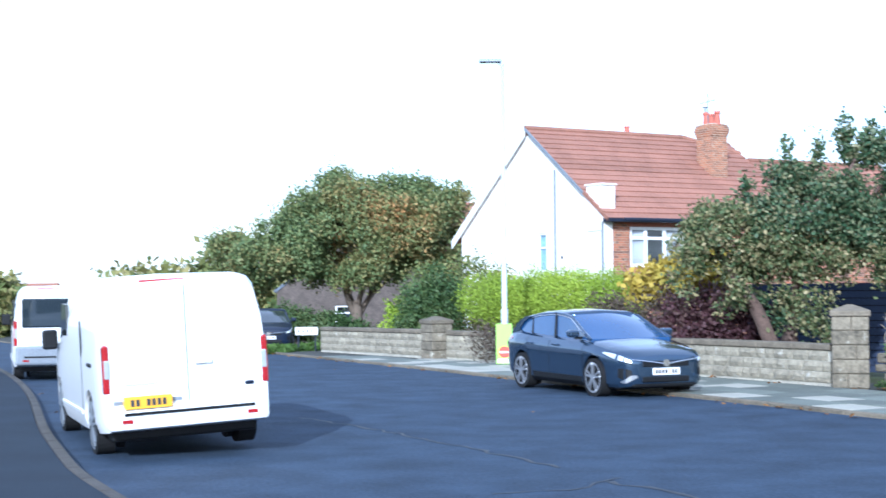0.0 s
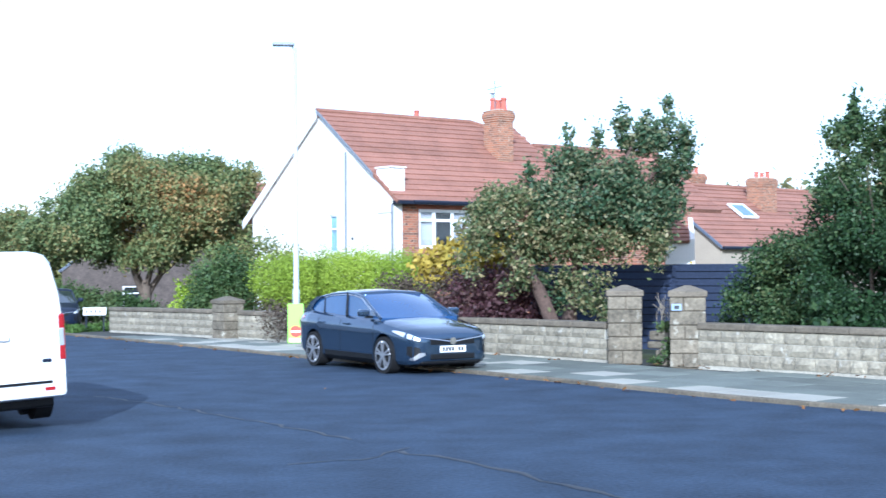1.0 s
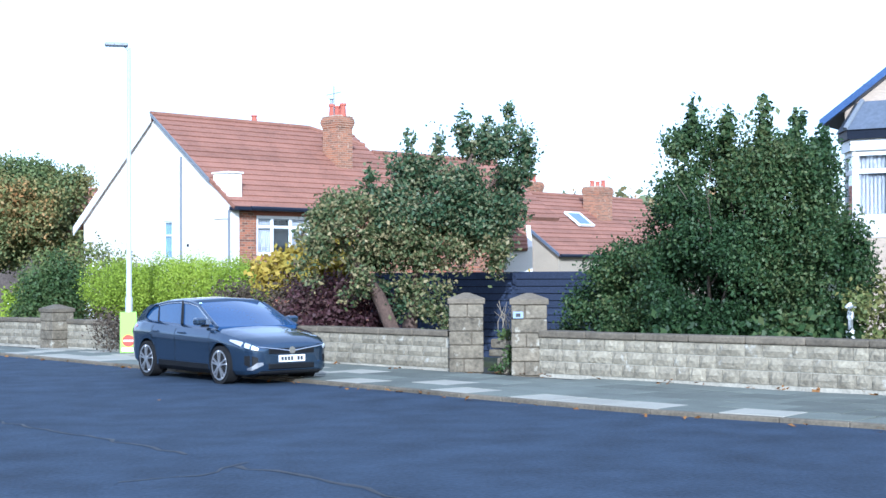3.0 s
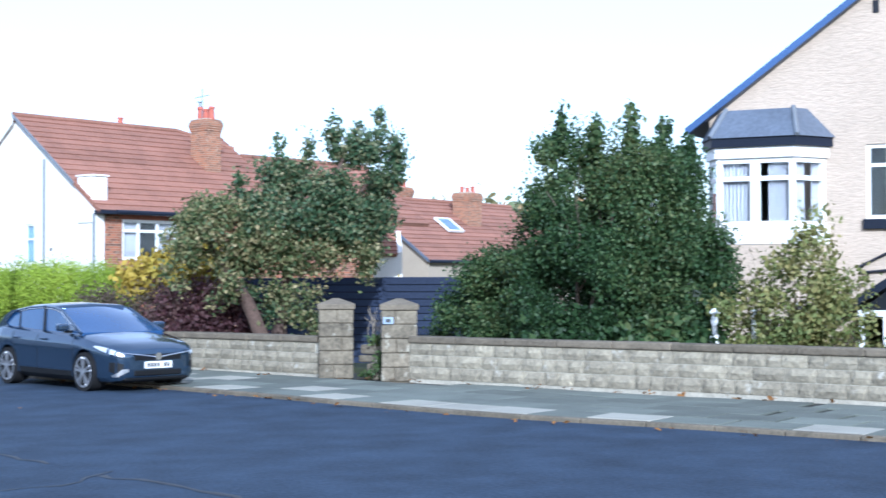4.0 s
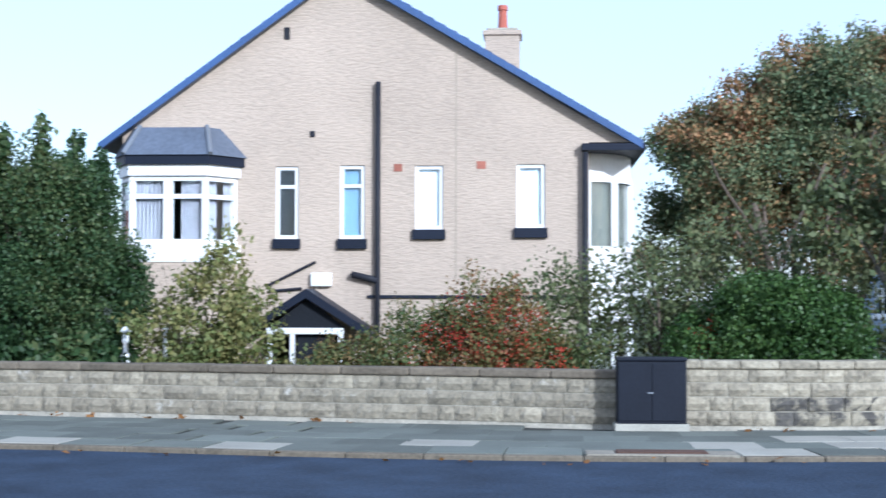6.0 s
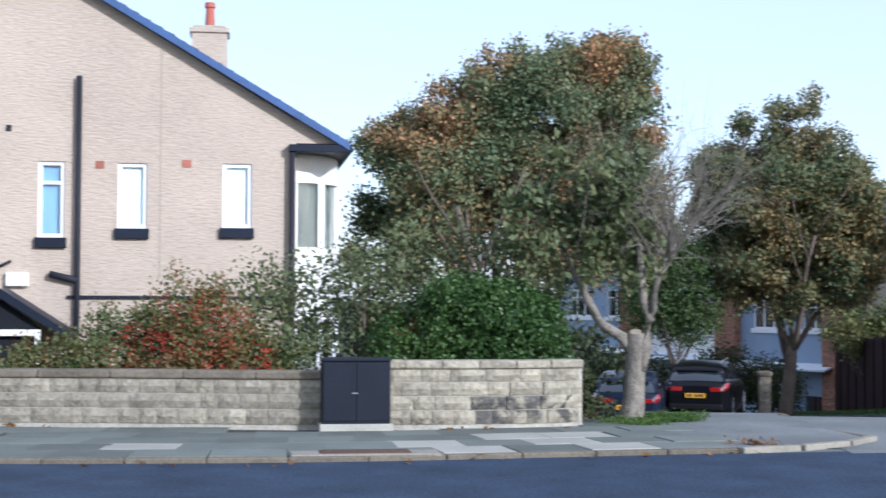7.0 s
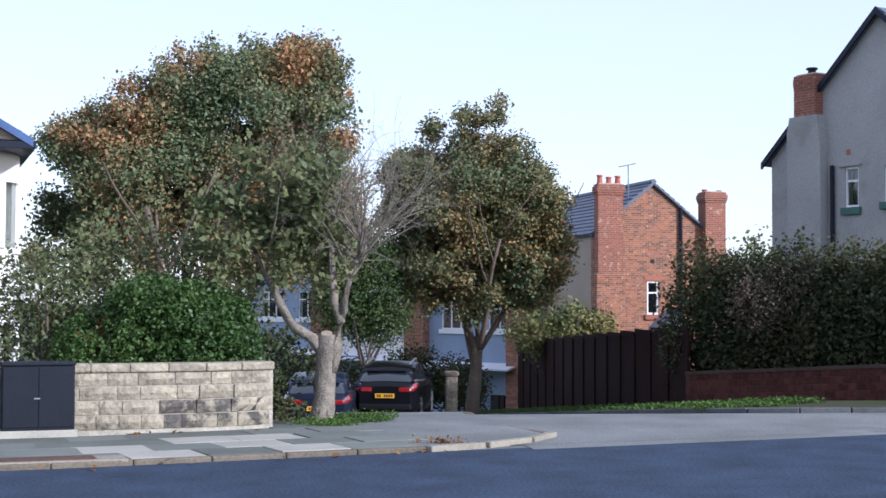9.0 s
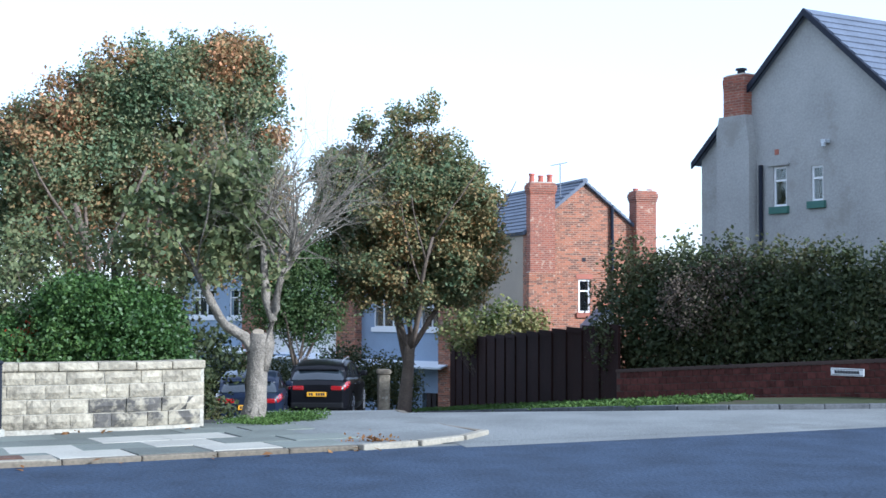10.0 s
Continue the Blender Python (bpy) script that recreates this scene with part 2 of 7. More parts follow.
ALLOY = mat("silver_alloy", (0.6, 0.6, 0.62), 0.35, metal=0.9, var=0.08, bump=0)
PLASTIC = mat("black_plastic", (0.009, 0.0095, 0.011), 0.55, var=0.1, bump=0)
CHROME = mat("chrome", (0.8, 0.8, 0.82), 0.12, metal=1.0, var=0.02, bump=0)
CAR_GLASS = mat("tinted_car_glass", (0.02, 0.028, 0.035), 0.04, var=0.05, bump=0, coat=1.0)
# Blue base and mottling put the sky's reflection into the glass colour.
SCREEN_GLASS = mat("blue_tinted_car_glass", (0.022, 0.065, 0.17), 0.05, var=0.22, scale=1.0, bump=0, coat=0.6)
SCREEN_GLASS.node_tree.nodes["Principled BSDF"].inputs["IOR"].default_value = 1.45
CAR_GLASS.node_tree.nodes["Principled BSDF"].inputs["IOR"].default_value = 1.5
LAMP_CLEAR = mat("clear_headlamp", (0.75, 0.78, 0.8), 0.1, metal=0.6, var=0.05, bump=0, coat=1.0)
LAMP_RED = mat("red_tail_lamp", (0.3, 0.01, 0.014), 0.15, var=0.1, bump=0, coat=1.0)
PLATE_YELLOW = mat("yellow_plate", (0.75, 0.38, 0.015), 0.5, var=0.03, bump=0)
PLATE_WHITE = mat("white_plate", (0.8, 0.8, 0.78), 0.5, var=0.03, bump=0)
GLASS = glass_mat("window_glass")
LEAF_LAUREL = leaf_mat("laurel_leaves", [(0.013, 0.031, 0.011), (0.022, 0.05, 0.017), (0.038, 0.077, 0.026), (0.078, 0.115, 0.04), (0.145, 0.155, 0.06)], 0.55)
LEAF_RUST = leaf_mat("rusty_leaves", [(0.12, 0.135, 0.06), (0.22, 0.18, 0.08), (0.4, 0.22, 0.1), (0.5, 0.24, 0.12)], 0.6, 0.7, 0.6)
LEAF_PRIVET = leaf_mat("dark_hedge_leaves", [(0.02, 0.045, 0.013), (0.04, 0.085, 0.022), (0.07, 0.13, 0.032), (0.12, 0.18, 0.05)], 0.45)
# Leaf colours darkened to carry the shade of the hedge and undergrowth.
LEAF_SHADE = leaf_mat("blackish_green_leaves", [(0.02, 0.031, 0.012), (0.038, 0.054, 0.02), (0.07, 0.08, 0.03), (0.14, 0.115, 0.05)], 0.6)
LEAF_SYCAMORE = leaf_mat("sycamore_leaves", [(0.026, 0.062, 0.03), (0.045, 0.09, 0.042), (0.075, 0.12, 0.056), (0.14, 0.155, 0.075), (0.3, 0.26, 0.14)], 0.5, 0.75)
LEAF_SYC_DRY = leaf_mat("browning_sycamore_leaves", [(0.04, 0.075, 0.03), (0.075, 0.11, 0.042), (0.13, 0.15, 0.06), (0.22, 0.195, 0.09), (0.42, 0.34, 0.18)], 0.55, 0.8)
LEAF_AUTUMN = leaf_mat("turning_leaves", [(0.065, 0.11, 0.056), (0.1, 0.152, 0.072), (0.15, 0.19, 0.09), (0.22, 0.205, 0.095), (0.4, 0.22, 0.1), (0.54, 0.24, 0.12)], 0.6, 0.5, 0.42)
LEAF_STREET = leaf_mat("dark_turning_leaves", [(0.052, 0.09, 0.045), (0.092, 0.135, 0.06), (0.155, 0.165, 0.072), (0.28, 0.205, 0.085), (0.45, 0.245, 0.1)], 0.6, 0.6, 0.45)
LEAF_CHESTNUT = leaf_mat("chestnut_leaves", [(0.08, 0.125, 0.05), (0.115, 0.165, 0.062), (0.165, 0.195, 0.07), (0.26, 0.215, 0.08), (0.46, 0.24, 0.09)], 0.6, 0.5, 0.35)
LEAF_SPARSE = leaf_mat("dull_green_leaves", [(0.055, 0.08, 0.034), (0.095, 0.125, 0.052), (0.15, 0.17, 0.07), (0.23, 0.2, 0.1)], 0.6)
LEAF_LIME = leaf_mat("lime_green_hedge_leaves", [(0.14, 0.2, 0.02), (0.24, 0.33, 0.03), (0.33, 0.43, 0.04), (0.4, 0.46, 0.06)], 0.6)
LEAF_YELLOW = leaf_mat("yellow_leaves", [(0.2, 0.19, 0.03), (0.36, 0.28, 0.04), (0.5, 0.36, 0.06)], 0.6)
LEAF_PURPLE = leaf_mat("purple_leaves", [(0.043, 0.02, 0.024), (0.085, 0.037, 0.043), (0.102, 0.068, 0.051)], 0.6)
LEAF_TWIG = leaf_mat("brown_twigs", [(0.06, 0.045, 0.035), (0.1, 0.075, 0.055), (0.14, 0.12, 0.07)], 0.8)
LEAF_OLIVE = leaf_mat("olive_shrub_leaves", [(0.068, 0.102, 0.034), (0.136, 0.17, 0.051), (0.238, 0.221, 0.076), (0.34, 0.289, 0.119)], 0.6)
LEAF_GREEN = leaf_mat("mid_green_leaves", [(0.03, 0.062, 0.02), (0.05, 0.092, 0.028), (0.085, 0.125, 0.04), (0.135, 0.155, 0.055)], 0.6)
LEAF_BERRY = leaf_mat("reddening_shrub_leaves", [(0.04, 0.07, 0.025), (0.07, 0.105, 0.034), (0.125, 0.135, 0.045), (0.2, 0.13, 0.05), (0.26, 0.085, 0.04)], 0.6, 0.55, 0.9)
LEAF_RED = leaf_mat("red_berries", [(0.25, 0.025, 0.015), (0.36, 0.04, 0.02), (0.34, 0.08, 0.025)], 0.5)
LEAF_DEAD = leaf_mat("fallen_leaves", [(0.12, 0.06, 0.025), (0.25, 0.12, 0.04), (0.35, 0.2, 0.06)], 0.8)
BLADE = leaf_mat("grass_blades", [(0.035, 0.07, 0.014), (0.065, 0.12, 0.022), (0.12, 0.185, 0.04)], 0.7)


for dull in (ASPHALT, TARMAC, CABINET, FENCE_BROWN, FENCE_BLACK, BRICK_SHADED, MORTAR_SHADED, TYRE, SOIL, BLACK_PAINT, BLACK_PIPE, DARK_ROOM, PLASTIC):
    dull.node_tree.nodes["Principled BSDF"].inputs["Specular IOR Level"].default_value = 0.2


# ---- building helpers ----
def link(name, bm, material, parent=None, smooth=False, label=""):
    me = bpy.data.meshes.new(name)
    bmesh.ops.recalc_face_normals(bm, faces=bm.faces)
    bm.to_mesh(me)
    bm.free()
    for m in material if isinstance(material, (list, tuple)) else [material]:
        me.materials.append(m)
    if smooth:
        for p in me.polygons:
            p.use_smooth = True
    ob = new(name, me)
    if parent:
        ob.parent = parent
    if label:
        ob["label"] = label
    return ob


def part(name, bm, material, parent, label="", smooth=False):
    return link(name, bm, material, parent, smooth, label)


def thing(name, m, label, category, group="", kind=""):
    ob = new(name)
    ob.empty_display_size = 0.2
    ob.matrix_world = m
    return tagged(ob, label, category, group, kind)


def box(bm, x0, x1, y0, y1, z0, z1, m=None, bevel=0.0):
    r = bmesh.ops.create_cube(bm, size=1.0)
    vs = r["verts"]
    for v in vs:
        v.co = Vector((x0 + (v.co.x + 0.5) * (x1 - x0), y0 + (v.co.y + 0.5) * (y1 - y0), z0 + (v.co.z + 0.5) * (z1 - z0)))
    if bevel:
        es = list({e for v in vs for e in v.link_edges})
        r2 = bmesh.ops.bevel(bm, geom=es, offset=bevel, segments=2, affect="EDGES", profile=0.5)
        vs = list({v for f in r2["faces"] for v in f.verts} | {v for v in vs if v.is_valid})
    if m:
        bmesh.ops.transform(bm, matrix=m, verts=[v for v in vs if v.is_valid])
    return bm


def boxes(*rows, bevel=0.0):
    bm = bmesh.new()
    for r in rows:
        box(bm, *r, bevel=bevel)
    return bm


def prism(bm, pts, y0, y1):
    """A solid with the outline pts (x, z), from y0 to y1."""
    a = [bm.verts.new((x, y0, z)) for x, z in pts]
    b = [bm.verts.new((x, y1, z)) for x, z in pts]
    bm.faces.new(a)
    bm.faces.new(b[::-1])
    for i in range(len(pts)):
        j = (i + 1) % len(pts)
        bm.faces.new((a[i], b[i], b[j], a[j]))
    return bm


def tube(bm, path, radii, sides=8):
    """A round limb along a path, with its own radius at each point."""
    rings = []
    path = [Vector(p) for p in path]
    for i, p in enumerate(path):
        d = (path[min(i + 1, len(path) - 1)] - path[max(i - 1, 0)]).normalized()
        side = d.orthogonal().normalized() if abs(d.z) > 0.98 else d.cross(Vector((0, 0, 1))).normalized()
        up = d.cross(side)
        rings.append([bm.verts.new(p + radii[i] * (math.cos(a) * side + math.sin(a) * up))
                      for a in (2 * math.pi * k / sides for k in range(sides))])
    for r, s in zip(rings, rings[1:]):
        for k in range(sides):
            bm.faces.new((r[k], r[(k + 1) % sides], s[(k + 1) % sides], s[k]))
    bm.faces.new(rings[0][::-1])
    bm.faces.new(rings[-1])
    return bm


def cyl(bm, r, y0, y1, m=None, sides=28, r2=None):
    """A cylinder along y."""
    vs = []
    for y, q in ((y0, r), (y1, r if r2 is None else r2)):
        vs.append([bm.verts.new((q * math.cos(a), y, q * math.sin(a))) for a in (2 * math.pi * k / sides for k in range(sides))])
    for k in range(sides):
        bm.faces.new((vs[0][k], vs[0][(k + 1) % sides], vs[1][(k + 1) % sides], vs[1][k]))
    bm.faces.new(vs[0][::-1])
    bm.faces.new(vs[1])
    if m:
        bmesh.ops.transform(bm, matrix=m, verts=vs[0] + vs[1])
    return bm


def carve(ob, cutter_bm):
    """Cuts the solid cutter out of ob's mesh."""
    cut = link("cutter", cutter_bm, [])
    cut.matrix_world = ob.matrix_world.copy()
    cut.parent, cut.matrix_basis = ob.parent, ob.matrix_basis
    mod = ob.modifiers.new("cut", "BOOLEAN")
    mod.object, mod.operation, mod.solver = cut, "DIFFERENCE", "EXACT"
    bpy.context.view_layer.update()
    me = bpy.data.meshes.new_from_object(ob.evaluated_get(bpy.context.evaluated_depsgraph_get()))
    ob.modifiers.clear()
    ob.data = me
    bpy.data.objects.remove(cut)


def crease(ob, degrees):
    """Smooth shading, but for edges sharper than the angle."""
    bm = bmesh.new()
    bm.from_mesh(ob.data)
    for f in bm.faces:
        f.smooth = True
    for e in bm.edges:
        e.smooth = len(e.link_faces) == 2 and e.calc_face_angle(0) < radians(degrees)
    bm.to_mesh(ob.data)
    bm.free()


def even(line, n):
    """The line with n + 1 points, evenly picked."""
    return [line[round(i * (len(line) - 1) / n)] for i in range(n + 1)]


def glide(pts, step):
    """A smooth line through the points, with a point every step metres: rows of place and tangent."""
    pts = [Vector((*p, 0)) for p in pts]
    fine = []
    for i in range(len(pts) - 1):
        a, b, c, d = pts[max(i - 1, 0)], pts[i], pts[i + 1], pts[min(i + 2, len(pts) - 1)]
        for k in range(24):
            t = k / 24
            fine.append(0.5 * (2 * b + (c - a) * t + (2 * a - 5 * b + 4 * c - d) * t * t + (3 * b - a - 3 * c + d) * t ** 3))
    fine.append(pts[-1])
    run = [0.0]
    for a, b in zip(fine, fine[1:]):
        run.append(run[-1] + (b - a).length)
    n = max(1, round(run[-1] / step))
    out = []
    for i in range(n + 1):
        s = run[-1] * i / n
        k = max(1, next((j for j, r in enumerate(run) if r >= s - 1e-9), len(run) - 1))
        f = (s - run[k - 1]) / max(run[k] - run[k - 1], 1e-9)
        out.append((fine[k - 1].lerp(fine[k], f), (fine[k] - fine[k - 1]).normalized()))
    return out


def smooth01(x):
    x = min(max(x, 0.0), 1.0)
    return x * x * (3 - 2 * x)


SIDE = Vector((0.872, 0.49, 0))       # the way down the side street
SIDE_LEFT = Vector((-0.49, 0.872, 0))


def level(x, y):
    """The height of the ground."""
    z = -0.0003 * max(0, min(y, 90) - 20) ** 2
    w = (x - 20) * SIDE.x + (y - 8) * SIDE.y
    v = (x - 20) * SIDE_LEFT.x + (y - 8) * SIDE_LEFT.y
    fall = 0.08 * min(max(0.0, w - 2), 130.0)
    z -= fall * (1 - smooth01((v - 4) / 4))
    z -= 0.75 * smooth01((12.5 - math.hypot(x - 25.2, y - 23.8)) / 4.5)
    return z


def ribbon(name, left, right, lift, material, kind_label, cat, rows=6, rise=0.0):
    """A surface between two lines of equal count, that follows the ground."""
    bm = bmesh.new()
    grid = []
    for (a, _), (b, _) in zip(left, right):
        line = []
        for k in range(rows + 1):
            p = a.lerp(b, k / rows)
            line.append(bm.verts.new((p.x, p.y, level(p.x, p.y) + lift + rise * k / rows)))
        grid.append(line)
    for r, s in zip(grid, grid[1:]):
        for k in range(rows):
            bm.faces.new((r[k], r[k + 1], s[k + 1], s[k]))
    ob = link(name, bm, material)
    return tagged(ob, kind_label, cat, kind="structure")


def shift(line, d):
    """The line moved d metres to the right of its way."""
    return [(p + d * Vector((t.y, -t.x, 0)), t) for p, t in line]


def leaf_mesh(name, lobes, count, size, material, parent, seed, clump=8, shell=0.55, spread=0.22, long=1.6, flat=0.0, label="", tufts=0):
    """A crown of many leaves in sprigs, spread through and round the lobes (x, y, z, rx, ry, rz)."""
    rng = np.random.default_rng(seed)
    lobes = np.array(lobes, float)
    weight = (lobes[:, 3] * lobes[:, 4] + lobes[:, 4] * lobes[:, 5] + lobes[:, 3] * lobes[:, 5])
    n = count // clump
    if tufts:
        # small rounded tufts on the faces of the lobes, so that shade gathers between them
        pick = rng.choice(len(lobes), tufts, p=weight / weight.sum())
        d = rng.normal(size=(tufts, 3))
        d /= np.linalg.norm(d, axis=1)[:, None]
        r = shell + (1.0 - shell) * rng.random(tufts) ** 0.5
        mid = lobes[pick, :3] + d * lobes[pick, 3:] * r[:, None]
        wide = lobes[pick, 3:].min(axis=1) * (0.18 + 0.2 * rng.random(tufts))
        lobes = np.concatenate([mid, wide[:, None], wide[:, None], wide[:, None] * 0.8], 1)
        weight = wide ** 2
        shell = 0.5
    pick = rng.choice(len(lobes), n, p=weight / weight.sum())
    d = rng.normal(size=(n, 3))
    d /= np.linalg.norm(d, axis=1)[:, None]
    r = shell + (1.06 - shell) * rng.random(n) ** 0.6
    r *= 1 + 0.13 * np.sin(d[:, 0] * 9 + pick) * np.cos(d[:, 2] * 8 + pick * 2) + 0.12 * np.sin(d[:, 0] * 5 + d[:, 2] * 7 + pick * 3)
    r += 0.16 * (rng.random(n) > 0.93) * rng.random(n)
    c = lobes[pick, :3] + d * lobes[pick, 3:] * r[:, None]
    c = np.repeat(c, clump, 0) + rng.normal(size=(n * clump, 3)) * spread
    out = np.repeat(d, clump, 0)
    m = len(c)
    nrm = rng.normal(size=(m, 3)) + 0.7 * out + np.array([0, 0, flat])
    nrm /= np.linalg.norm(nrm, axis=1)[:, None]
    axis = np.cross(nrm, rng.normal(size=(m, 3)))
    axis /= np.linalg.norm(axis, axis=1)[:, None]
    side = np.cross(nrm, axis)
    s = size * (0.6 + 0.8 * rng.random(m))[:, None]
    v = np.stack([c - axis * s * long / 2, c + side * s * 0.5 + nrm * s * 0.12, c + axis * s * long / 2, c - side * s * 0.5 + nrm * s * 0.12], 1).reshape(-1, 3)
    me = bpy.data.meshes.new(name)
    me.vertices.add(len(v))
    me.vertices.foreach_set("co", v.ravel())
    me.loops.add(4 * m)
    me.loops.foreach_set("vertex_index", np.arange(4 * m, dtype=np.int32))
    me.polygons.add(m)
    me.polygons.foreach_set("loop_start", np.arange(0, 4 * m, 4, dtype=np.int32))
    me.update(calc_edges=True)
    me.materials.append(material)
    ob = new(name, me)
    ob.parent = parent
    if label:
        ob["label"] = label
    return ob


def limbs(bm, base, height, radius, rng, count, lean=(0, 0), spread=0.5, levels=2, fork=0.35, sides=7):
    """A tapered trunk with limbs that branch on."""
    def grow(p, d, length, r, depth):
        pts, rad = [p], [r]
        for i in range(5):
            d = (d + Vector([rng.uniform(-1, 1) * (0.05 if depth == 0 else 0.13) for _ in range(3)]) + Vector((0, 0, 0.05))).normalized()
            p = p + d * length / 5
            pts.append(p)
            rad.append(r * (1 - 0.11 * (i + 1)) if depth else r * (1 - 0.08 * (i + 1)))
        tube(bm, pts, rad, sides if depth == 0 else max(4, sides - 2 * depth))
        if depth < levels:
            for k in range(count if depth == 0 else max(2, count - 1)):
                i = rng.randint(3, 5) if depth == 0 else rng.randint(2, 5)
                a = 2 * math.pi * (k + rng.random() * 0.6) / max(count, 2)
                nd = (d + spread * Vector((math.cos(a), math.sin(a), rng.uniform(0.0, 0.5)))).normalized()
                grow(pts[i], nd, length * (1 - fork) * rng.uniform(0.75, 1.1) if depth else (height - (pts[i] - Vector(base)).z) * rng.uniform(0.5, 0.8), rad[i] * 0.62, depth + 1)
    grow(Vector(base), Vector((*lean, 1)).normalized(), height * fork, radius, 0)
    return bm


def at_angle(az, d, z=None):
    """A place on the ground at d metres from the origin, az degrees to the left of north."""
    x, y = -d * math.sin(radians(az)), d * math.cos(radians(az))
    return x, y, level(x, y) if z is None else z


# ---- ground, road and pavement ----
def sheet():
    near = [i * 1.5 for i in range(-24, 61)]
    line = [-2500, -900, -300, -120, -60] + near + [110, 140, 200, 320, 900, 2500]
    bm = bmesh.new()
    grid = [[bm.verts.new((x, y, level(x, y) - 0.14)) for y in line] for x in line]
    for r, s in zip(grid, grid[1:]):
        for k in range(len(line) - 1):
            bm.faces.new((r[k], s[k], s[k + 1], r[k + 1]))
    return tagged(link("ground", bm, SOIL), "dark soil and rough grass of the gardens round the street", "ground", kind="structure")


sheet()
KERB_LINE = [(-34, 104), (-15, 68), (-6.8, 49), (-4.2, 42.3), (1.2, 29.5), (4.5, 22.75), (5.7, 20.2), (7.1, 17.5), (8.8, 15.2), (10, 13.4),
             (11.1, 12.0), (12.4, 10.55), (13.7, 9.35), (15.3, 8.0), (16.2, 7.2)]
far_kerb = glide(KERB_LINE, 0.9)
road_edge = glide(KERB_LINE[:-1] + [(16.2, 7.2), (19.2, 4.4), (24.5, -0.4), (34, -9), (70, -42)], 1.5)
near_kerb = glide([(-46, 100), (-24, 66), (-10.0, 33), (-4.6, 17.2), (-2.95, 12.83), (-0.6, 8.4), (3.4, 4.2), (8.5, -0.9), (20, -12), (46, -36)], 0.9)
ribbon("road", even(road_edge, 80), even(near_kerb, 80), 0.0, ASPHALT, "dark grey asphalt road with patched cracks", "road", 10)
ribbon("pavement_near", shift(near_kerb, 0.14), shift(near_kerb, 6.5), 0.1, TARMAC, "dark tarmac pavement with fallen leaves", "pavement", 3)

side_left = glide([(17.0, 6.9), (19.4, 7.3), (22.0, 9.1), (30.0, 13.6), (60, 30.5), (130, 70)], 3.0)
side_right = glide([(23.0, 0.9), (25.6, 4.2), (27.2, 6.9), (34.0, 10.9), (66, 28.8), (134, 67)], 3.0)
side_left = [side_left[round(i * (len(side_left) - 1) / 40)] for i in range(41)]
side_right = [side_right[round(i * (len(side_right) - 1) / 40)] for i in range(41)]
ribbon("side_road", side_left, side_right, 0.006, ASPHALT_OLD, "worn light grey asphalt side road running downhill", "road", 6)
apron = glide([(17.0, 6.1), (20.1, 3.2), (25.7, -1.8)], 1.0)
apron_far = [(p + Vector((7.5, 5.0, 0)), t) for p, t in apron]
ribbon("junction", apron, apron_far, 0.003, ASPHALT_OLD, "worn light grey asphalt at the junction mouth", "road", 6)

WALL_LINE = [(-3.9, 46.0), (-0.2, 38.6), (3.4, 31.7), (6.75, 25.5), (7.75, 23.95), (9.5, 21.3), (11.04, 19.1), (12.5, 16.9), (13.77, 15.0),
             (15.0, 13.0), (15.95, 11.85), (17.0, 10.8), (17.85, 10.25)]
wall_line = glide(WALL_LINE, 0.5)
bed = [far_kerb[round(i * (len(far_kerb) - 1) / 80)] for i in range(81)]
kerb_back = shift(bed, -0.13)
pave_back = []
for p, t in kerb_back:
    n = Vector((-t.y, t.x, 0))
    pave_back.append((p + 4.6 * n, t))
ribbon("pavement", kerb_back, pave_back, 0.03, JOINT, "slab pavement between the kerb and the garden walls", "pavement", 4)
pavement = bpy.data.objects["pavement"]


def corner_flat(name, pts, lift, material, label, cat):
    bm = bmesh.new()
    f = bm.faces.new([bm.verts.new((x, y, level(x, y) + lift)) for x, y in pts])
    bmesh.ops.triangulate(bm, faces=[f])
    bmesh.ops.subdivide_edges(bm, edges=bm.edges, cuts=2)
    for v in bm.verts:
        v.co.z = level(v.co.x, v.co.y) + lift
    return tagged(link(name, bm, material), label, cat, kind="structure")


corner_flat("pavement_corner", [(15.2, 8.2), (16.3, 7.3), (17.5, 6.65), (18.6, 6.5), (19.4, 7.3), (22, 9.1), (30, 13.6), (29, 15.4), (22.5, 11.6),
                                (17.9, 10.3), (16.2, 11.6)], 0.05, ASPHALT_OLD, "grey paved corner of the pavement", "pavement")
corner_flat("junction_edge", [(15.6, 7.9), (17.3, 6.9), (19.6, 7.5), (21.5, 5.5), (20.6, 2.6), (16.6, 6.0)], -0.004, ASPHALT_OLD, "light worn asphalt round the street corner", "road")
verge_line = glide([(30.2, -3.5), (27.6, 1.6), (26.0, 4.0), (26.0, 5.6), (27.4, 7.0), (34.0, 10.9), (66, 28.8)], 0.9)
ribbon("verge", shift(verge_line, 0.12), shift(verge_line, 2.8), 0.09, SOIL, "soil of the grass verge beside the side road", "verge", 2, 0.16)

corner_flat("drive", [(26.05, 4.3), (26.5, 3.1), (29.9, 3.6), (29.9, 5.2)], 0.1, KERB, "brown paved dropped crossing to a drive", "drive")
corner_flat("pavement_far", [(26.6, 3.0), (27.7, 1.6), (30.4, -3.6), (33.5, -2.5), (30.0, 3.5)], 0.1, ASPHALT_OLD, "light grey pavement on the far corner", "pavement")

# ---- kerbs ----
def kerb_piece(length, material, name):
    bm = boxes((-length / 2, length / 2, -0.065, 0.065, -0.1, 0.1), bevel=0.018)
    me = bpy.data.meshes.new(name)
    bm.to_mesh(me)
    bm.free()
    me.materials.append(material)
    return me


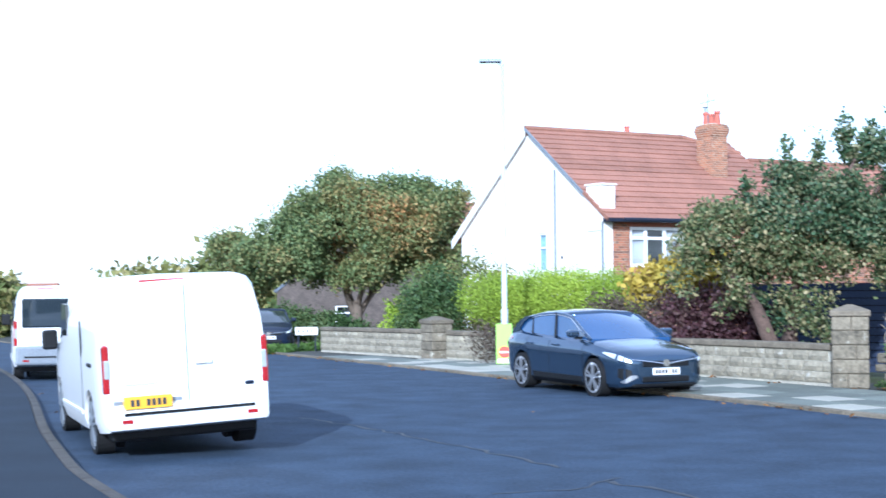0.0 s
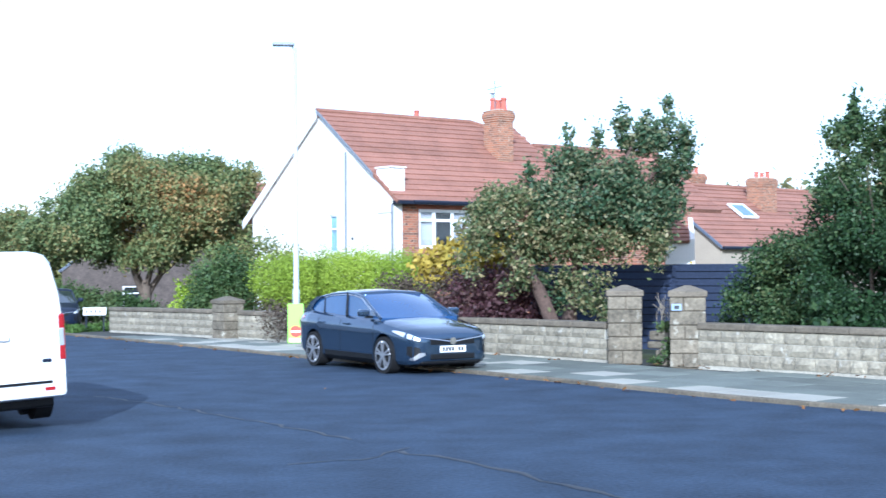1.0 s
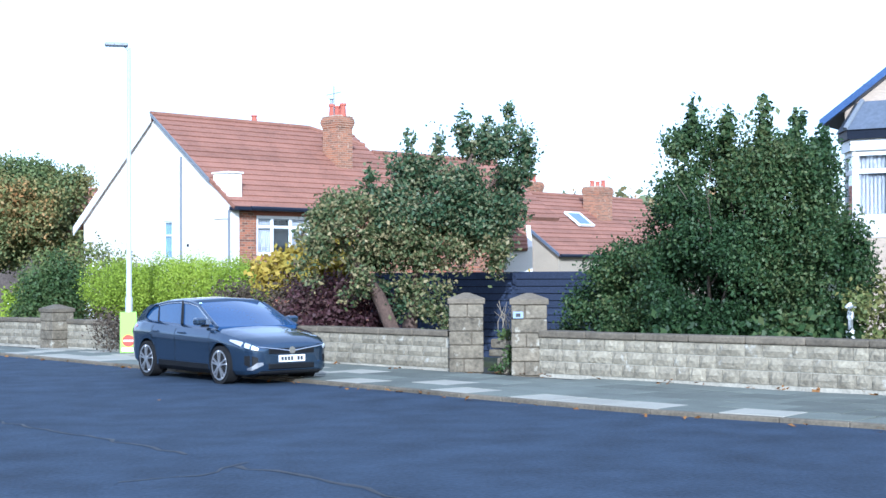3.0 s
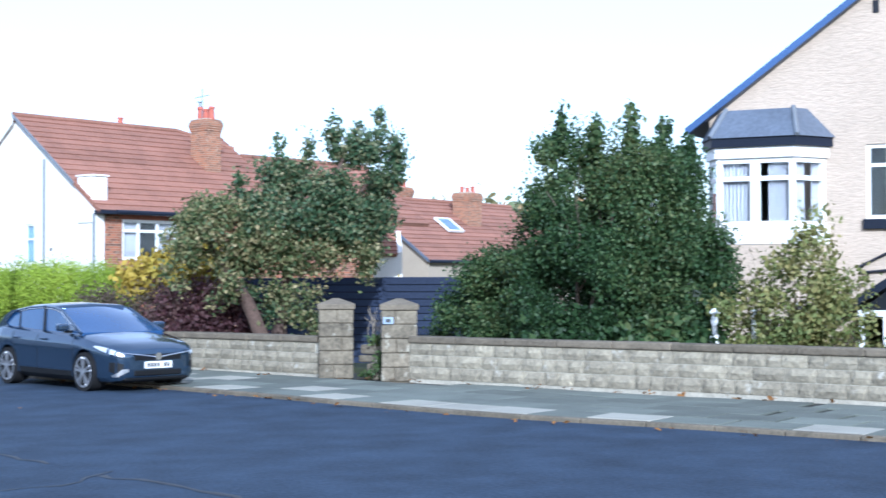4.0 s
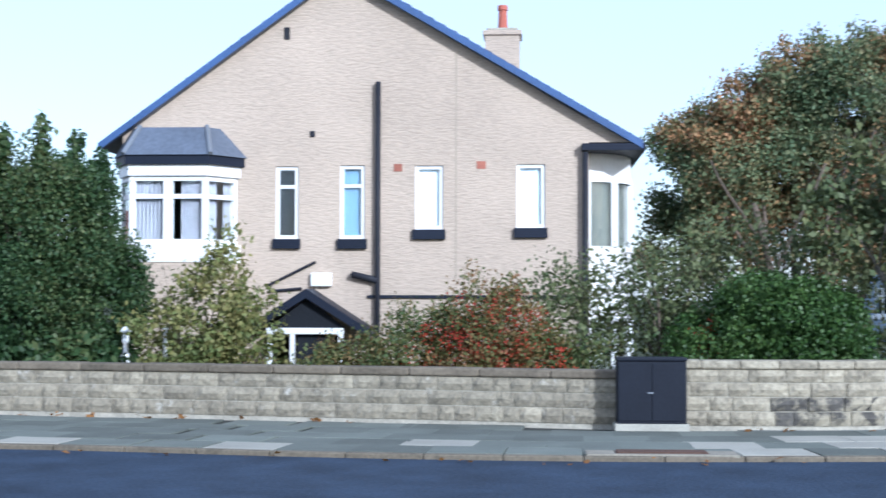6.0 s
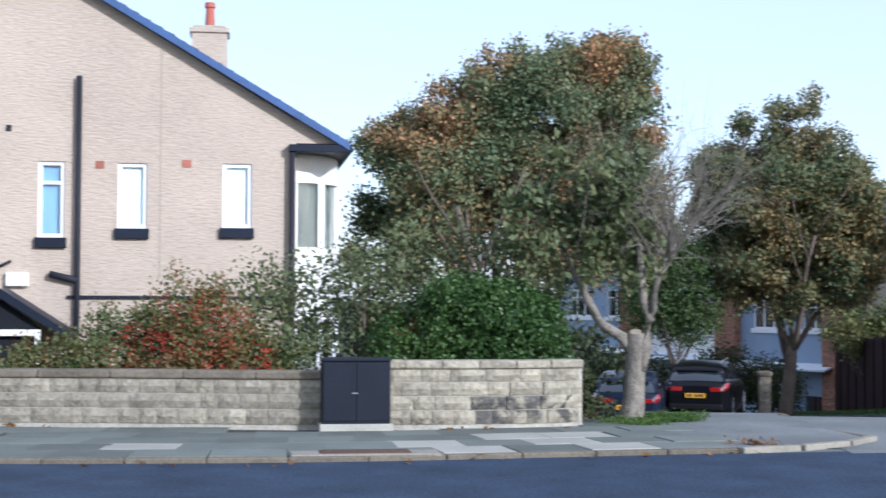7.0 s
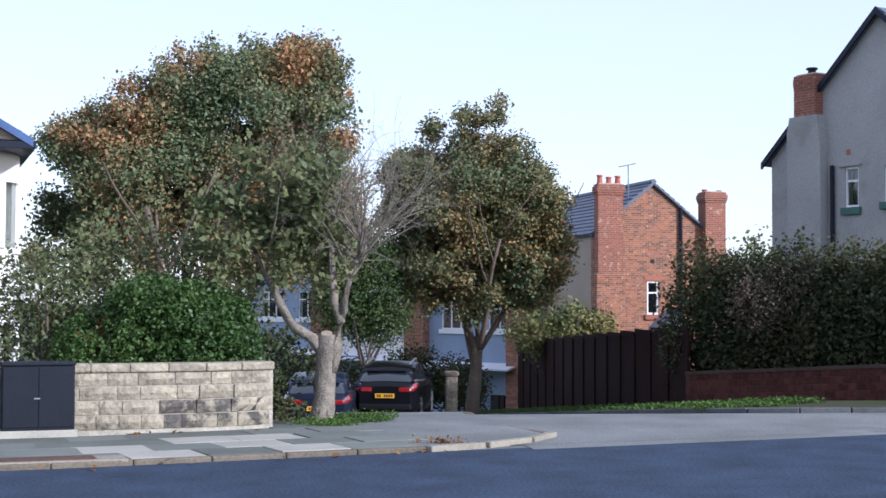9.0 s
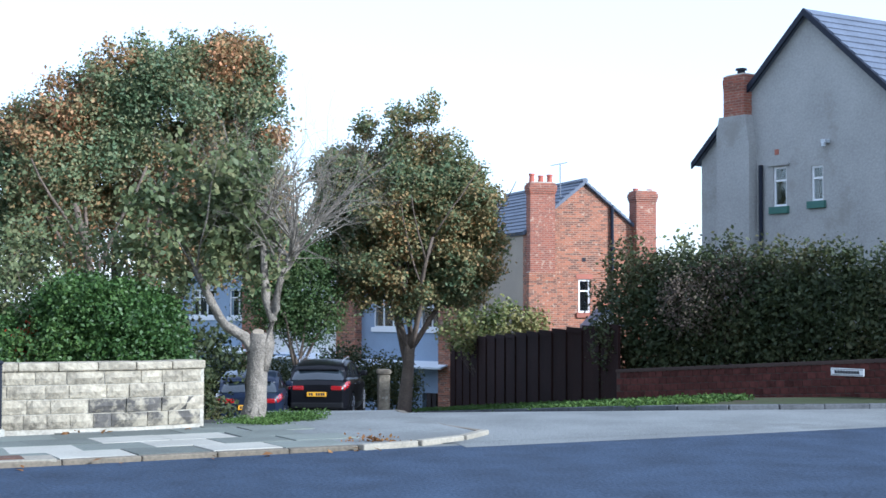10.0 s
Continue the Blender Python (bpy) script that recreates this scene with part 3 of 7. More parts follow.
def kerb_run(name, line, mesh, label, lift=0.0):
    top = thing(name, Matrix(), label, "kerb", kind="structure")
    for (a, _), (b, _) in zip(line, line[1:]):
        p, d = (a + b) / 2, b - a
        o = new("kerbstone", mesh)
        o.parent = top
        o.matrix_basis = pose(p.x, p.y, level(p.x, p.y) + lift, 0, -math.degrees(math.atan2(level(b.x, b.y) - level(a.x, a.y), d.length)), math.degrees(math.atan2(d.y, d.x)))
    return top


kerb_mesh = kerb_piece(0.89, KERB, "kerbstone")
kerb_run("kerb_far", shift(far_kerb, -0.065), kerb_mesh, "weathered sandstone kerb along the slab pavement", -0.04)
kerb_run("kerb_near", shift(near_kerb, 0.065), kerb_piece(0.89, KERB_OLD, "worn_kerbstone"), "weathered sandstone kerb of the opposite pavement")
kerb_run("kerb_corner", glide([(16.2, 7.2), (17.2, 6.65), (18.1, 6.42), (18.75, 6.45)], 0.86), kerb_piece(0.85, KERB_PALE, "pale_kerbstone"), "pale kerb stones at the street corner", -0.03)
kerb_run("kerb_side", glide([(18.9, 6.6), (19.4, 7.3), (22.0, 9.1), (30.0, 13.6), (44, 21.5)], 0.88), kerb_mesh, "kerb along the side road", -0.052)
kerb_run("kerb_verge", verge_line[:60], kerb_piece(0.89, KERB_DARK, "grey_kerbstone"), "grey kerb along the grass verge")

# ---- cracks, fallen leaves, drain ----
def crack(pts, width, seed):
    rng = random.Random(seed)
    bm = bmesh.new()
    last = None
    for p, t in glide(pts, 0.25):
        n = Vector((-t.y, t.x, 0))
        c = p + n * rng.uniform(-0.07, 0.07)
        w = width * rng.uniform(0.25, 1.0)
        pair = [bm.verts.new((*(c + s * w * n).xy, level(c.x, c.y) + 0.004)) for s in (-1, 1)]
        if last:
            bm.faces.new((last[0], last[1], pair[1], pair[0]))
        last = pair
    return tagged(link("road_crack", bm, TAR), "black tar-filled crack across the asphalt road", "crack", "cracks in the road", "structure")


crack([(-2.0, 20.6), (-0.5, 18.1), (1.15, 14.7)], 0.04, 1)
crack([(1.5, 13.6), (2.0, 12.9), (2.5, 11.6), (3.4, 9.4)], 0.06, 2)
crack([(0.4, 12.9), (1.2, 13.2), (1.7, 13.9)], 0.03, 3)
crack([(3.4, 9.4), (6.5, 6.4), (9.4, 4.6)], 0.03, 4)
litter = []
rng = random.Random(5)
for p, t in far_kerb[18:]:
    for k in range(3):
        q = p + Vector((-t.y, t.x, 0)) * rng.uniform(-0.35, -0.05) + t * rng.uniform(-0.5, 0.5)
        litter.append((q.x, q.y, level(q.x, q.y) + 0.02, 0.05, 0.05, 0.012))
for k in range(60):
    p, t = rng.choice(far_kerb[15:])
    q = p + Vector((t.y, -t.x, 0)) * rng.uniform(0, 9)
    litter.append((q.x, q.y, level(q.x, q.y) + 0.015, 0.02, 0.02, 0.008))
for k in range(30):
    p, t = rng.choice(wall_line[30:])
    q = p + Vector((t.y, -t.x, 0)) * rng.uniform(0.05, 0.4)
    litter.append((q.x, q.y, level(q.x, q.y) + 0.075, 0.1, 0.1, 0.01))
for k in range(50):
    p, t = rng.choice(near_kerb[70:])
    q = p + Vector((-t.y, t.x, 0)) * rng.uniform(-0.3, 1.5)
    if (q.x + 1) ** 2 + (q.y - 12) ** 2 < 300:
        litter.append((q.x, q.y, level(q.x, q.y) + 0.12, 0.02, 0.02, 0.008))
ob = leaf_mesh("fallen_leaves", litter, 480, 0.06, LEAF_DEAD, None, 6, clump=1, spread=0.02, flat=3)
tagged(ob, "brown and orange fallen leaves along the gutter", "leaves", kind="stuff")

drain = thing("drain_cover", pose(13.0, 10.35, level(13.0, 10.35) + 0.065, 0, 0, -46), "rusty iron drain grate set in a pale concrete surround", "drain")
part("surround", boxes((-0.85, 0.85, -0.22, 0.22, -0.05, 0.012), bevel=0.01), KERB_PALE, drain)
part("grate", boxes(*[(-0.5, 0.5, -0.12 + 0.06 * k, -0.085 + 0.06 * k, 0.013, 0.03) for k in range(5)], (-0.52, 0.52, -0.14, 0.17, -0.02, 0.018)), IRON, drain)


# ---- stone walls ----
def rock(name, w, h, d, material, seed):
    """A rock-faced block: the front face swells unevenly."""
    rng = random.Random(seed)
    bm = bmesh.new()
    n = 4
    front = [[bm.verts.new((-w / 2 + w * i / n, -d / 2 - (0.0 if i in (0, n) or j in (0, 2) else rng.uniform(0.012, 0.04)), -h / 2 + h * j / 2)) for j in range(3)] for i in range(n + 1)]
    back = [bm.verts.new((x, d / 2, z)) for x, z in ((-w / 2, -h / 2), (w / 2, -h / 2), (w / 2, h / 2), (-w / 2, h / 2))]
    for i in range(n):
        for j in range(2):
            bm.faces.new((front[i][j], front[i + 1][j], front[i + 1][j + 1], front[i][j + 1]))
    bm.faces.new([front[i][2] for i in range(n + 1)] + [back[2], back[3]])
    bm.faces.new([front[i][0] for i in range(n, -1, -1)] + [back[0], back[1]])
    bm.faces.new((front[0][0], front[0][1], front[0][2], back[3], back[0]))
    bm.faces.new((front[n][2], front[n][1], front[n][0], back[1], back[2]))
    bmesh.ops.recalc_face_normals(bm, faces=bm.faces)
    me = bpy.data.meshes.new(name)
    bm.to_mesh(me)
    bm.free()
    me.materials.append(material)
    return me


ROCKS = {m.name: [rock("stone", w, 1.0, 0.1, m, 10 * i) for i, w in enumerate((0.3, 0.4, 0.5, 0.24))] for m in (STONE, STONE_PALE, STONE_SOOT)}
WIDE = (0.3, 0.4, 0.5, 0.24)
WALL_LEN = sum((b - a).length for (a, _), (b, _) in zip(wall_line, wall_line[1:]))


def spot(s, line=wall_line):
    """The place and way s metres along the wall's line."""
    for (a, t), (b, _) in zip(line, line[1:]):
        n = (b - a).length
        if s <= n:
            return a.lerp(b, s / n), (b - a).normalized()
        s -= n
    return line[-1]


def nearest(x, y):
    best, run, out = 1e9, 0.0, 0.0
    for (a, _), (b, _) in zip(wall_line, wall_line[1:]):
        for k in range(10):
            q = a.lerp(b, k / 10)
            d = math.hypot(q.x - x, q.y - y)
            if d < best:
                best, out = d, run + (b - a).length * k / 10
        run += (b - a).length
    return out


def stone_wall(name, s0, s1, heights, material, label, seed, soot=None):
    """Courses of rock-faced stone on a mortar core, with a flat coping on top."""
    rng = random.Random(seed)
    bm = bmesh.new()
    last = None
    total = sum(heights)
    n = max(2, round((s1 - s0) / 0.5))
    for i in range(n + 1):
        p, t = spot(s0 + (s1 - s0) * i / n)
        b = Vector((-t.y, t.x, 0))
        z = level(p.x, p.y)
        ring = [bm.verts.new((*(p + b * d).xy, z + h)) for d, h in ((0.014, -0.05), (0.014, 0.1 + total), (0.25, 0.1 + total), (0.25, -0.7))]
        if last:
            for k in range(4):
                bm.faces.new((last[k], last[(k + 1) % 4], ring[(k + 1) % 4], ring[k]))
        else:
            bm.faces.new(ring)
        last = ring
    bm.faces.new(last)
    top = tagged(link(name, bm, MORTAR), label, "stone wall", kind="structure")
    z0 = 0.1
    for c, h in enumerate(heights):
        s = s0 - rng.uniform(0, 0.3)
        while s < s1 - 0.1:
            k = rng.randrange(4)
            mid = min(max(s + WIDE[k] / 2, s0 + WIDE[k] / 2), s1 - WIDE[k] / 2)
            p, t = spot(mid)
            b = Vector((-t.y, t.x, 0))
            q = p + 0.05 * b
            m = material
            if soot and c <= soot[2] and soot[0] < mid < soot[1] and rng.random() < (0.85 if c == 0 else 0.5):
                m = STONE_SOOT
            elif m is STONE and rng.random() < 0.16:
                m = STONE_PALE
            o = new("stone", ROCKS[m.name][k])
            o.parent = top
            o.matrix_basis = pose(q.x, q.y, level(q.x, q.y) + z0 + h / 2, 0, 0, math.degrees(math.atan2(t.y, t.x))) @ Matrix.Diagonal((0.965, 1, h - 0.018, 1))
            s += WIDE[k]
        z0 += h
    cop = bpy.data.meshes.get("coping_" + material.name)
    if not cop:
        cb = boxes((-0.49, 0.49, -0.04, 0.34, 0, 0.11), bevel=0.025)
        cop = bpy.data.meshes.new("coping_" + material.name)
        cb.to_mesh(cop)
        cb.free()
        cop.materials.append(COPING if material is STONE else STONE_PALE)
    m = max(1, round((s1 - s0) / (0.98 if material is STONE else 0.5)))
    for i in range(m):
        p, t = spot(s0 + (s1 - s0) * (i + 0.5) / m)
        o = new("coping_stone", cop)
        o.parent = top
        o.matrix_basis = pose(p.x, p.y, level(p.x, p.y) + z0 + 0.002, 0, 0, math.degrees(math.atan2(t.y, t.x))) @ Matrix.Diagonal(((s1 - s0) / m / 0.985, 1, 1.0 + 0.08 * rng.random(), 1))
    return top


def pillar(x, y, az, w, h, label, worn=False):
    top = thing("gate_pillar", pose(x, y, level(x, y) + 0.05, 0, 0, az), label, "gate pillar", "stone pillars in the garden wall")
    rng = random.Random(int(x * 10))
    part("core", boxes((-w / 2 + 0.03, w / 2 - 0.03, -w / 2 + 0.03, w / 2 - 0.03, -0.03, h - 0.12)), COPING, top)
    n = round((h - 0.12) / 0.25)
    for k in range(n):
        z, dz = (h - 0.12) * k / n, (h - 0.12) / n
        j = rng.uniform(-0.006, 0.006)
        if k % 2:
            part("stone", boxes((-w / 2 + j, w / 2 + j, -w / 2, w / 2, z + 0.006, z + dz - 0.006), bevel=0.02), STONE_PILLAR, top)
        else:
            c = rng.uniform(-0.1, 0.1)
            part("stone", boxes((-w / 2, c - 0.006, -w / 2 + j, w / 2, z + 0.006, z + dz - 0.006), bevel=0.02), STONE_PILLAR, top)
            part("stone", boxes((c + 0.006, w / 2, -w / 2 - j, w / 2, z + 0.006, z + dz - 0.006), bevel=0.02), STONE_PILLAR, top)
    bm = boxes((-w / 2 - 0.03, w / 2 + 0.03, -w / 2 - 0.03, w / 2 + 0.03, h - 0.12, h - 0.02), bevel=0.015)
    r = w / 2 + 0.02
    base = [bm.verts.new((a * r, b * r, h - 0.022)) for a, b in ((-1, -1), (1, -1), (1, 1), (-1, 1))]
    tip = [bm.verts.new((a * 0.05, b * 0.05, h + 0.08)) for a, b in ((-1, -1), (1, -1), (1, 1), (-1, 1))]
    for k in range(4):
        bm.faces.new((base[k], base[(k + 1) % 4], tip[(k + 1) % 4], tip[k]))
    bm.faces.new(tip)
    part("cap", bm, COPING, top, "pointed weathered capstone")
    return top


S_POST, S_GATE0, S_GATE1 = nearest(-0.1, 38.4), nearest(7.05, 25.15), nearest(7.75, 23.9)
S_CAB = nearest(15.2, 12.75)
stone_wall("wall_far", 0.0, S_POST - 0.35, (0.2, 0.2, 0.2), STONE, "low weathered sandstone garden wall with flat coping", 1)
stone_wall("wall_left", S_POST + 0.35, S_GATE0 - 0.36, (0.2, 0.19, 0.19), STONE, "low weathered sandstone garden wall with flat coping", 2)
stone_wall("wall_middle", S_GATE1 + 0.3, S_CAB, (0.215, 0.205, 0.2), STONE, "low lichen-stained sandstone garden wall with grey coping", 3)
stone_wall("wall_corner", S_CAB, WALL_LEN - 0.05, (0.2, 0.195, 0.19, 0.18), STONE_PALE, "pale sandstone corner wall with blackened lower stones", 4,
           soot=(S_CAB + 1.9, WALL_LEN, 1))
p, t = spot(S_POST)
pillar(p.x - 0.1, p.y + 0.1, -60, 0.62, 1.05, "short weathered sandstone pillar in the garden wall")
p, t = spot(S_GATE0)
pillar(p.x + 0.1, p.y + 0.1, -16, 0.62, 1.36, "weathered sandstone gate pillar with pointed cap")
p, t = spot(S_GATE1)
gp = pillar(p.x + 0.1, p.y + 0.1, -18, 0.62, 1.36, "weathered sandstone gate pillar with a small blue number plaque")
part("plaque", boxes((-0.28, -0.1, -0.335, -0.312, 1.0, 1.12), bevel=0.006), BLUE_PAINT, gp, "small pale blue plaque")
part("plaque_mark", boxes((-0.23, -0.15, -0.34, -0.334, 1.03, 1.09)), INK, gp)

# broken stone step and weeds in the gateway
p, t = spot((S_GATE0 + S_GATE1) / 2)
az_ = math.degrees(math.atan2(t.y, t.x))
step = thing("stone_step", pose(p.x + 0.22, p.y + 0.16, level(p.x, p.y) + 0.03, 0, 0, az_), "broken brown stone steps with weeds between the gate pillars", "steps")
rng = random.Random(91)
for k in range(13):
    w_, h_ = rng.uniform(0.24, 0.42), rng.uniform(0.12, 0.17)
    cx_, row_ = rng.uniform(-0.34, 0.34), k % 4
    part("stone", boxes((cx_ - w_ / 2, cx_ + w_ / 2, -0.1 + 0.06 * row_ + rng.uniform(0, 0.05), 0.4, row_ * 0.15, row_ * 0.15 + h_), bevel=0.03), STONE_PILLAR if k % 3 else COPING, step)
weeds = thing("weeds", pose(p.x + 0.22, p.y + 0.1, level(p.x, p.y) + 0.1, 0, 0, az_), "green weeds and dry stalks growing in the gateway", "weeds")
leaf_mesh("foliage", [(0.24, -0.12, 0.28, 0.09, 0.08, 0.2), (0.05, -0.18, 0.06, 0.2, 0.08, 0.06), (-0.1, 0.2, 0.62, 0.2, 0.12, 0.06)], 420, 0.04, LEAF_GREEN, weeds, 92, 6, 0.3, 0.04)
tb = bmesh.new()
for k in range(16):
    x_ = rng.uniform(-0.35, 0.3)
    tube(tb, [(x_, 0.25, 0.5), (x_ + rng.uniform(-0.1, 0.1), 0.25, 0.85), (x_ + rng.uniform(-0.25, 0.25), 0.2, rng.uniform(1.0, 1.25))], [0.008, 0.007, 0.004], 4)
part("stalk", tb, CUT_WOOD, weeds, "dry pale stalks")

# street cabinet against the wall
cab = thing("street_cabinet", pose(15.27, 12.33, 0.1, 0, 0, -46), "blue-black metal street cabinet on a pale plinth beside the wall", "cabinet")
part("plinth", boxes((-0.49, 0.49, -0.2, 0.2, -0.05, 0.05), bevel=0.01), SLAB_PALE, cab, "pale concrete plinth")
part("body", boxes((-0.46, 0.46, -0.15, 0.18, 0.05, 0.88), bevel=0.012), CABINET, cab)
part("door", boxes((-0.445, -0.003, -0.166, -0.151, 0.09, 0.86), bevel=0.005), CABINET, cab)
dr = part("door", boxes((0.003, 0.445, -0.166, -0.151, 0.09, 0.86), bevel=0.005), CABINET, cab)
part("lock", boxes((-0.06, 0.02, -0.178, -0.166, 0.45, 0.47), bevel=0.005), LEAD, dr, "steel lock")
part("roof", boxes((-0.47, 0.47, -0.175, 0.2, 0.881, 0.93), bevel=0.015), CABINET, cab)


# ---- windows ----
def ring(x, z, w, h, y0, y1, t):
    """A flat rectangular frame, open in the middle."""
    bm = bmesh.new()
    loops = [[bm.verts.new((px, y, pz)) for px, pz in ((x + e, z + e), (x + w - e, z + e), (x + w - e, z + h - e), (x + e, z + h - e))]
             for e, y in ((0, y0), (t, y0), (t, y1), (0, y1))]
    for p_, q_ in zip(loops, loops[1:] + loops[:1]):
        for k in range(4):
            bm.faces.new((p_[k], p_[(k + 1) % 4], q_[(k + 1) % 4], q_[k]))
    return bm


def window(parent, x, z, w, h, y=0.0, uprights=(), bars=(), frame_w=0.06, thick=1.0, behind=None, sill=None, sill_over=0.1, depth=0.1, name="window"):
    """A window in a wall that faces -y: frame, pane, and what hangs behind it. x, z: its lower left corner."""
    wn_ = part(name, ring(x, z, w, h, y + 0.04, y + depth, frame_w), PVC, parent, "white-framed window")
    for u in uprights:
        part("mullion", boxes((x + u * w - thick * frame_w / 2, x + u * w + thick * frame_w / 2, y + 0.045, y + depth - 0.005, z + frame_w, z + h - frame_w)), PVC, wn_)
    for v in bars:
        part("transom", boxes((x + frame_w, x + w - frame_w, y + 0.05, y + depth - 0.01, z + v * h - frame_w * 0.45, z + v * h + frame_w * 0.45)), PVC, wn_)
    pane = part("pane", boxes((x + frame_w * 0.8, x + w - frame_w * 0.8, y + 0.072, y + 0.078, z + frame_w * 0.8, z + h - frame_w * 0.8)), GLASS, wn_)
    pane.visible_shadow = False
    if behind == "blind":
        part("blind", boxes((x + 0.03, x + w - 0.03, y + 0.13, y + 0.14, z + 0.03, z + h - 0.03)), BLIND, wn_, "closed white blind")
    elif behind == "painted_sky":
        # Added blue panel: paints the sky reflected in the pane.
        part("blind", boxes((x + 0.03, x + w - 0.03, y + 0.13, y + 0.14, z + 0.03, z + h - 0.03)), PAINTED_SKY, wn_, "blue-grey panel painted as reflected sky")
    elif behind in ("curtain", "curtain_pair"):
        bm = bmesh.new()
        for a, b in ((0.04, 0.36), (0.66, 0.96)) if behind == "curtain" else ((0.06, 0.46), (0.66, 0.94)):
            pts = [(x + w * (a + (b - a) * i / 16), y + 0.15 + 0.02 * (i % 2)) for i in range(17)]
            for p_, q_ in zip(pts, pts[1:]):
                bm.faces.new([bm.verts.new((*p_, z + 0.02)), bm.verts.new((*q_, z + 0.02)), bm.verts.new((*q_, z + h - 0.02)), bm.verts.new((*p_, z + h - 0.02))])
        part("curtain", bm, CURTAIN, wn_, "grey net curtains")
    # Flat near-black board: the unlit interior's darkness is put into its colour.
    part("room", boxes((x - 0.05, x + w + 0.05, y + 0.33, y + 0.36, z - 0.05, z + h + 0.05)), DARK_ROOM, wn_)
    if sill:
        part("sill", boxes((x - sill_over, x + w + sill_over, y - 0.09, y + 0.05, z - 0.2, z - 0.002), bevel=0.01), sill, wn_)
    return wn_


def holes(rows, depth=0.6):
    bm = bmesh.new()
    for x, z, w, h in rows:
        box(bm, x, x + w, -0.2, depth, z, z + h)
    return bm


def roof_side(name, x_eave, z_eave, x_ridge, z_ridge, y0, y1, courses, material, parent, thick=0.05):
    """One slope of a roof in overlapping courses, each its own step."""
    run = Vector((x_ridge - x_eave, 0, z_ridge - z_eave))
    up = Vector((-run.z, 0, run.x)).normalized()
    if up.z < 0:
        up = -up
    e = Vector((x_eave, 0, z_eave))
    base = bmesh.new()
    prism(base, [((e - up * 0.035).x, (e - up * 0.035).z), ((e + run - up * 0.035).x, (e + run - up * 0.035).z), ((e + run - up * 0.1).x, (e + run - up * 0.1).z), ((e - up * 0.1).x, (e - up * 0.1).z)], y0 + 0.02, y1 - 0.02)
    slope = part(name, base, material, parent)
    rng_ = random.Random(int(abs(x_eave) * 100) + courses)
    for i in range(courses):
        a, b_ = e + run * (i / courses), e + run * (min(1.0, (i + 1.12) / courses))
        lift = up * rng_.uniform(-0.006, 0.006)
        bm = bmesh.new()
        vs = []
        for y in (y0, y1):
            vs.append([bm.verts.new(q + lift + Vector((0, y, 0))) for q in (a - up * 0.03, a + up * thick, b_ + up * 0.012, b_ - up * 0.03)])
        for k in range(4):
            bm.faces.new((vs[0][k], vs[0][(k + 1) % 4], vs[1][(k + 1) % 4], vs[1][k]))
        bm.faces.new(vs[0])
        bm.faces.new(vs[1][::-1])
        part("tile_course", bm, material, slope)
    return slope


def brick_stack(parent, x, y, z0, z1, w, d, material, pots=2, name="chimney", pot_h=0.35, head=0.07, tall=0.42):
    """A chimney shaft with a stepped head and clay pots."""
    ch = part(name, boxes((x - w / 2, x + w / 2, y - d / 2, y + d / 2, z0, z1 - tall)), material, parent)
    if material is PEBBLEDASH:
        part("head", boxes((x - w / 2, x + w / 2, y - d / 2, y + d / 2, z1 - tall, z1 - 0.14)), material, ch)
        part("head", boxes((x - w / 2 - 0.05, x + w / 2 + 0.05, y - d / 2 - 0.05, y + d / 2 + 0.05, z1 - 0.14, z1 - 0.03), bevel=0.02), material, ch)
    else:
        for k, g in enumerate((0.4, 0.75, 1.0, 0.85, 0.3)):
            a_, b_ = z1 - tall + tall * k / 5, z1 - tall + tall * (k + 1) / 5
            part("brick_course", boxes((x - w / 2 - g * head, x + w / 2 + g * head, y - d / 2 - g * head, y + d / 2 + g * head, a_ + 0.002, b_), bevel=0.012), material, ch)
    part("flaunching", boxes((x - w * 0.45, x + w * 0.45, y - d * 0.45, y + d * 0.45, z1 - 0.03, z1 + 0.04), bevel=0.03), MORTAR, ch)
    for k in range(pots):
        px = x + (k - (pots - 1) / 2) * w * 0.72 / max(pots - 1, 1) if pots > 1 else x
        h_ = pot_h * (1.0, 0.82, 0.95)[k % 3]
        pb = bmesh.new()
        tube(pb, [(px, y, z1 - 0.03), (px, y, z1 + h_ * 0.8), (px, y, z1 + h_ * 0.82), (px, y, z1 + h_)], [0.12, 0.095, 0.125, 0.115], 12)
        part("pot", pb, POT, ch, smooth=False)
    return ch


# ---- beige pebbledashed house ----
AZ_BEIGE = -46.5
bx, by = 28.8 * math.sin(radians(46.5)), 28.8 * math.cos(radians(46.5))
beige = thing("house", pose(bx, by, 0, 0, 0, AZ_BEIGE), "beige pebbledashed house with white bay window and slate roof", "house")
prof = [(-8.3, -0.8), (1.1, -0.8), (1.1, 5.35), (-3.85, 8.3), (-8.3, 5.05)]
wall = part("wall", prism(bmesh.new(), prof, 0.0, 0.32), PEBBLEDASH, beige, "beige pebbledash gable wall")
W_ROWS = [(-5.17, 2.98, 0.46, 1.46), (-3.87, 2.98, 0.5, 1.48), (-2.36, 3.17, 0.56, 1.28), (-0.34, 3.2, 0.57, 1.27)]
carve(wall, holes(W_ROWS + [(-8.1, 2.85, 2.0, 1.5), (-5.35, -0.8, 1.4, 2.05)]))
for i, (x, z, w, h) in enumerate(W_ROWS):
    window(beige, x, z, w, h, bars=(0.72,) if i < 2 else (), behind=(None, "painted_sky", "blind", "blind")[i], sill=BLACK_PAINT, sill_over=0.05, frame_w=0.075)
part("side_wall", boxes((0.8, 1.1, 0.33, 9.0, -0.8, 5.3)), PEBBLEDASH, beige)
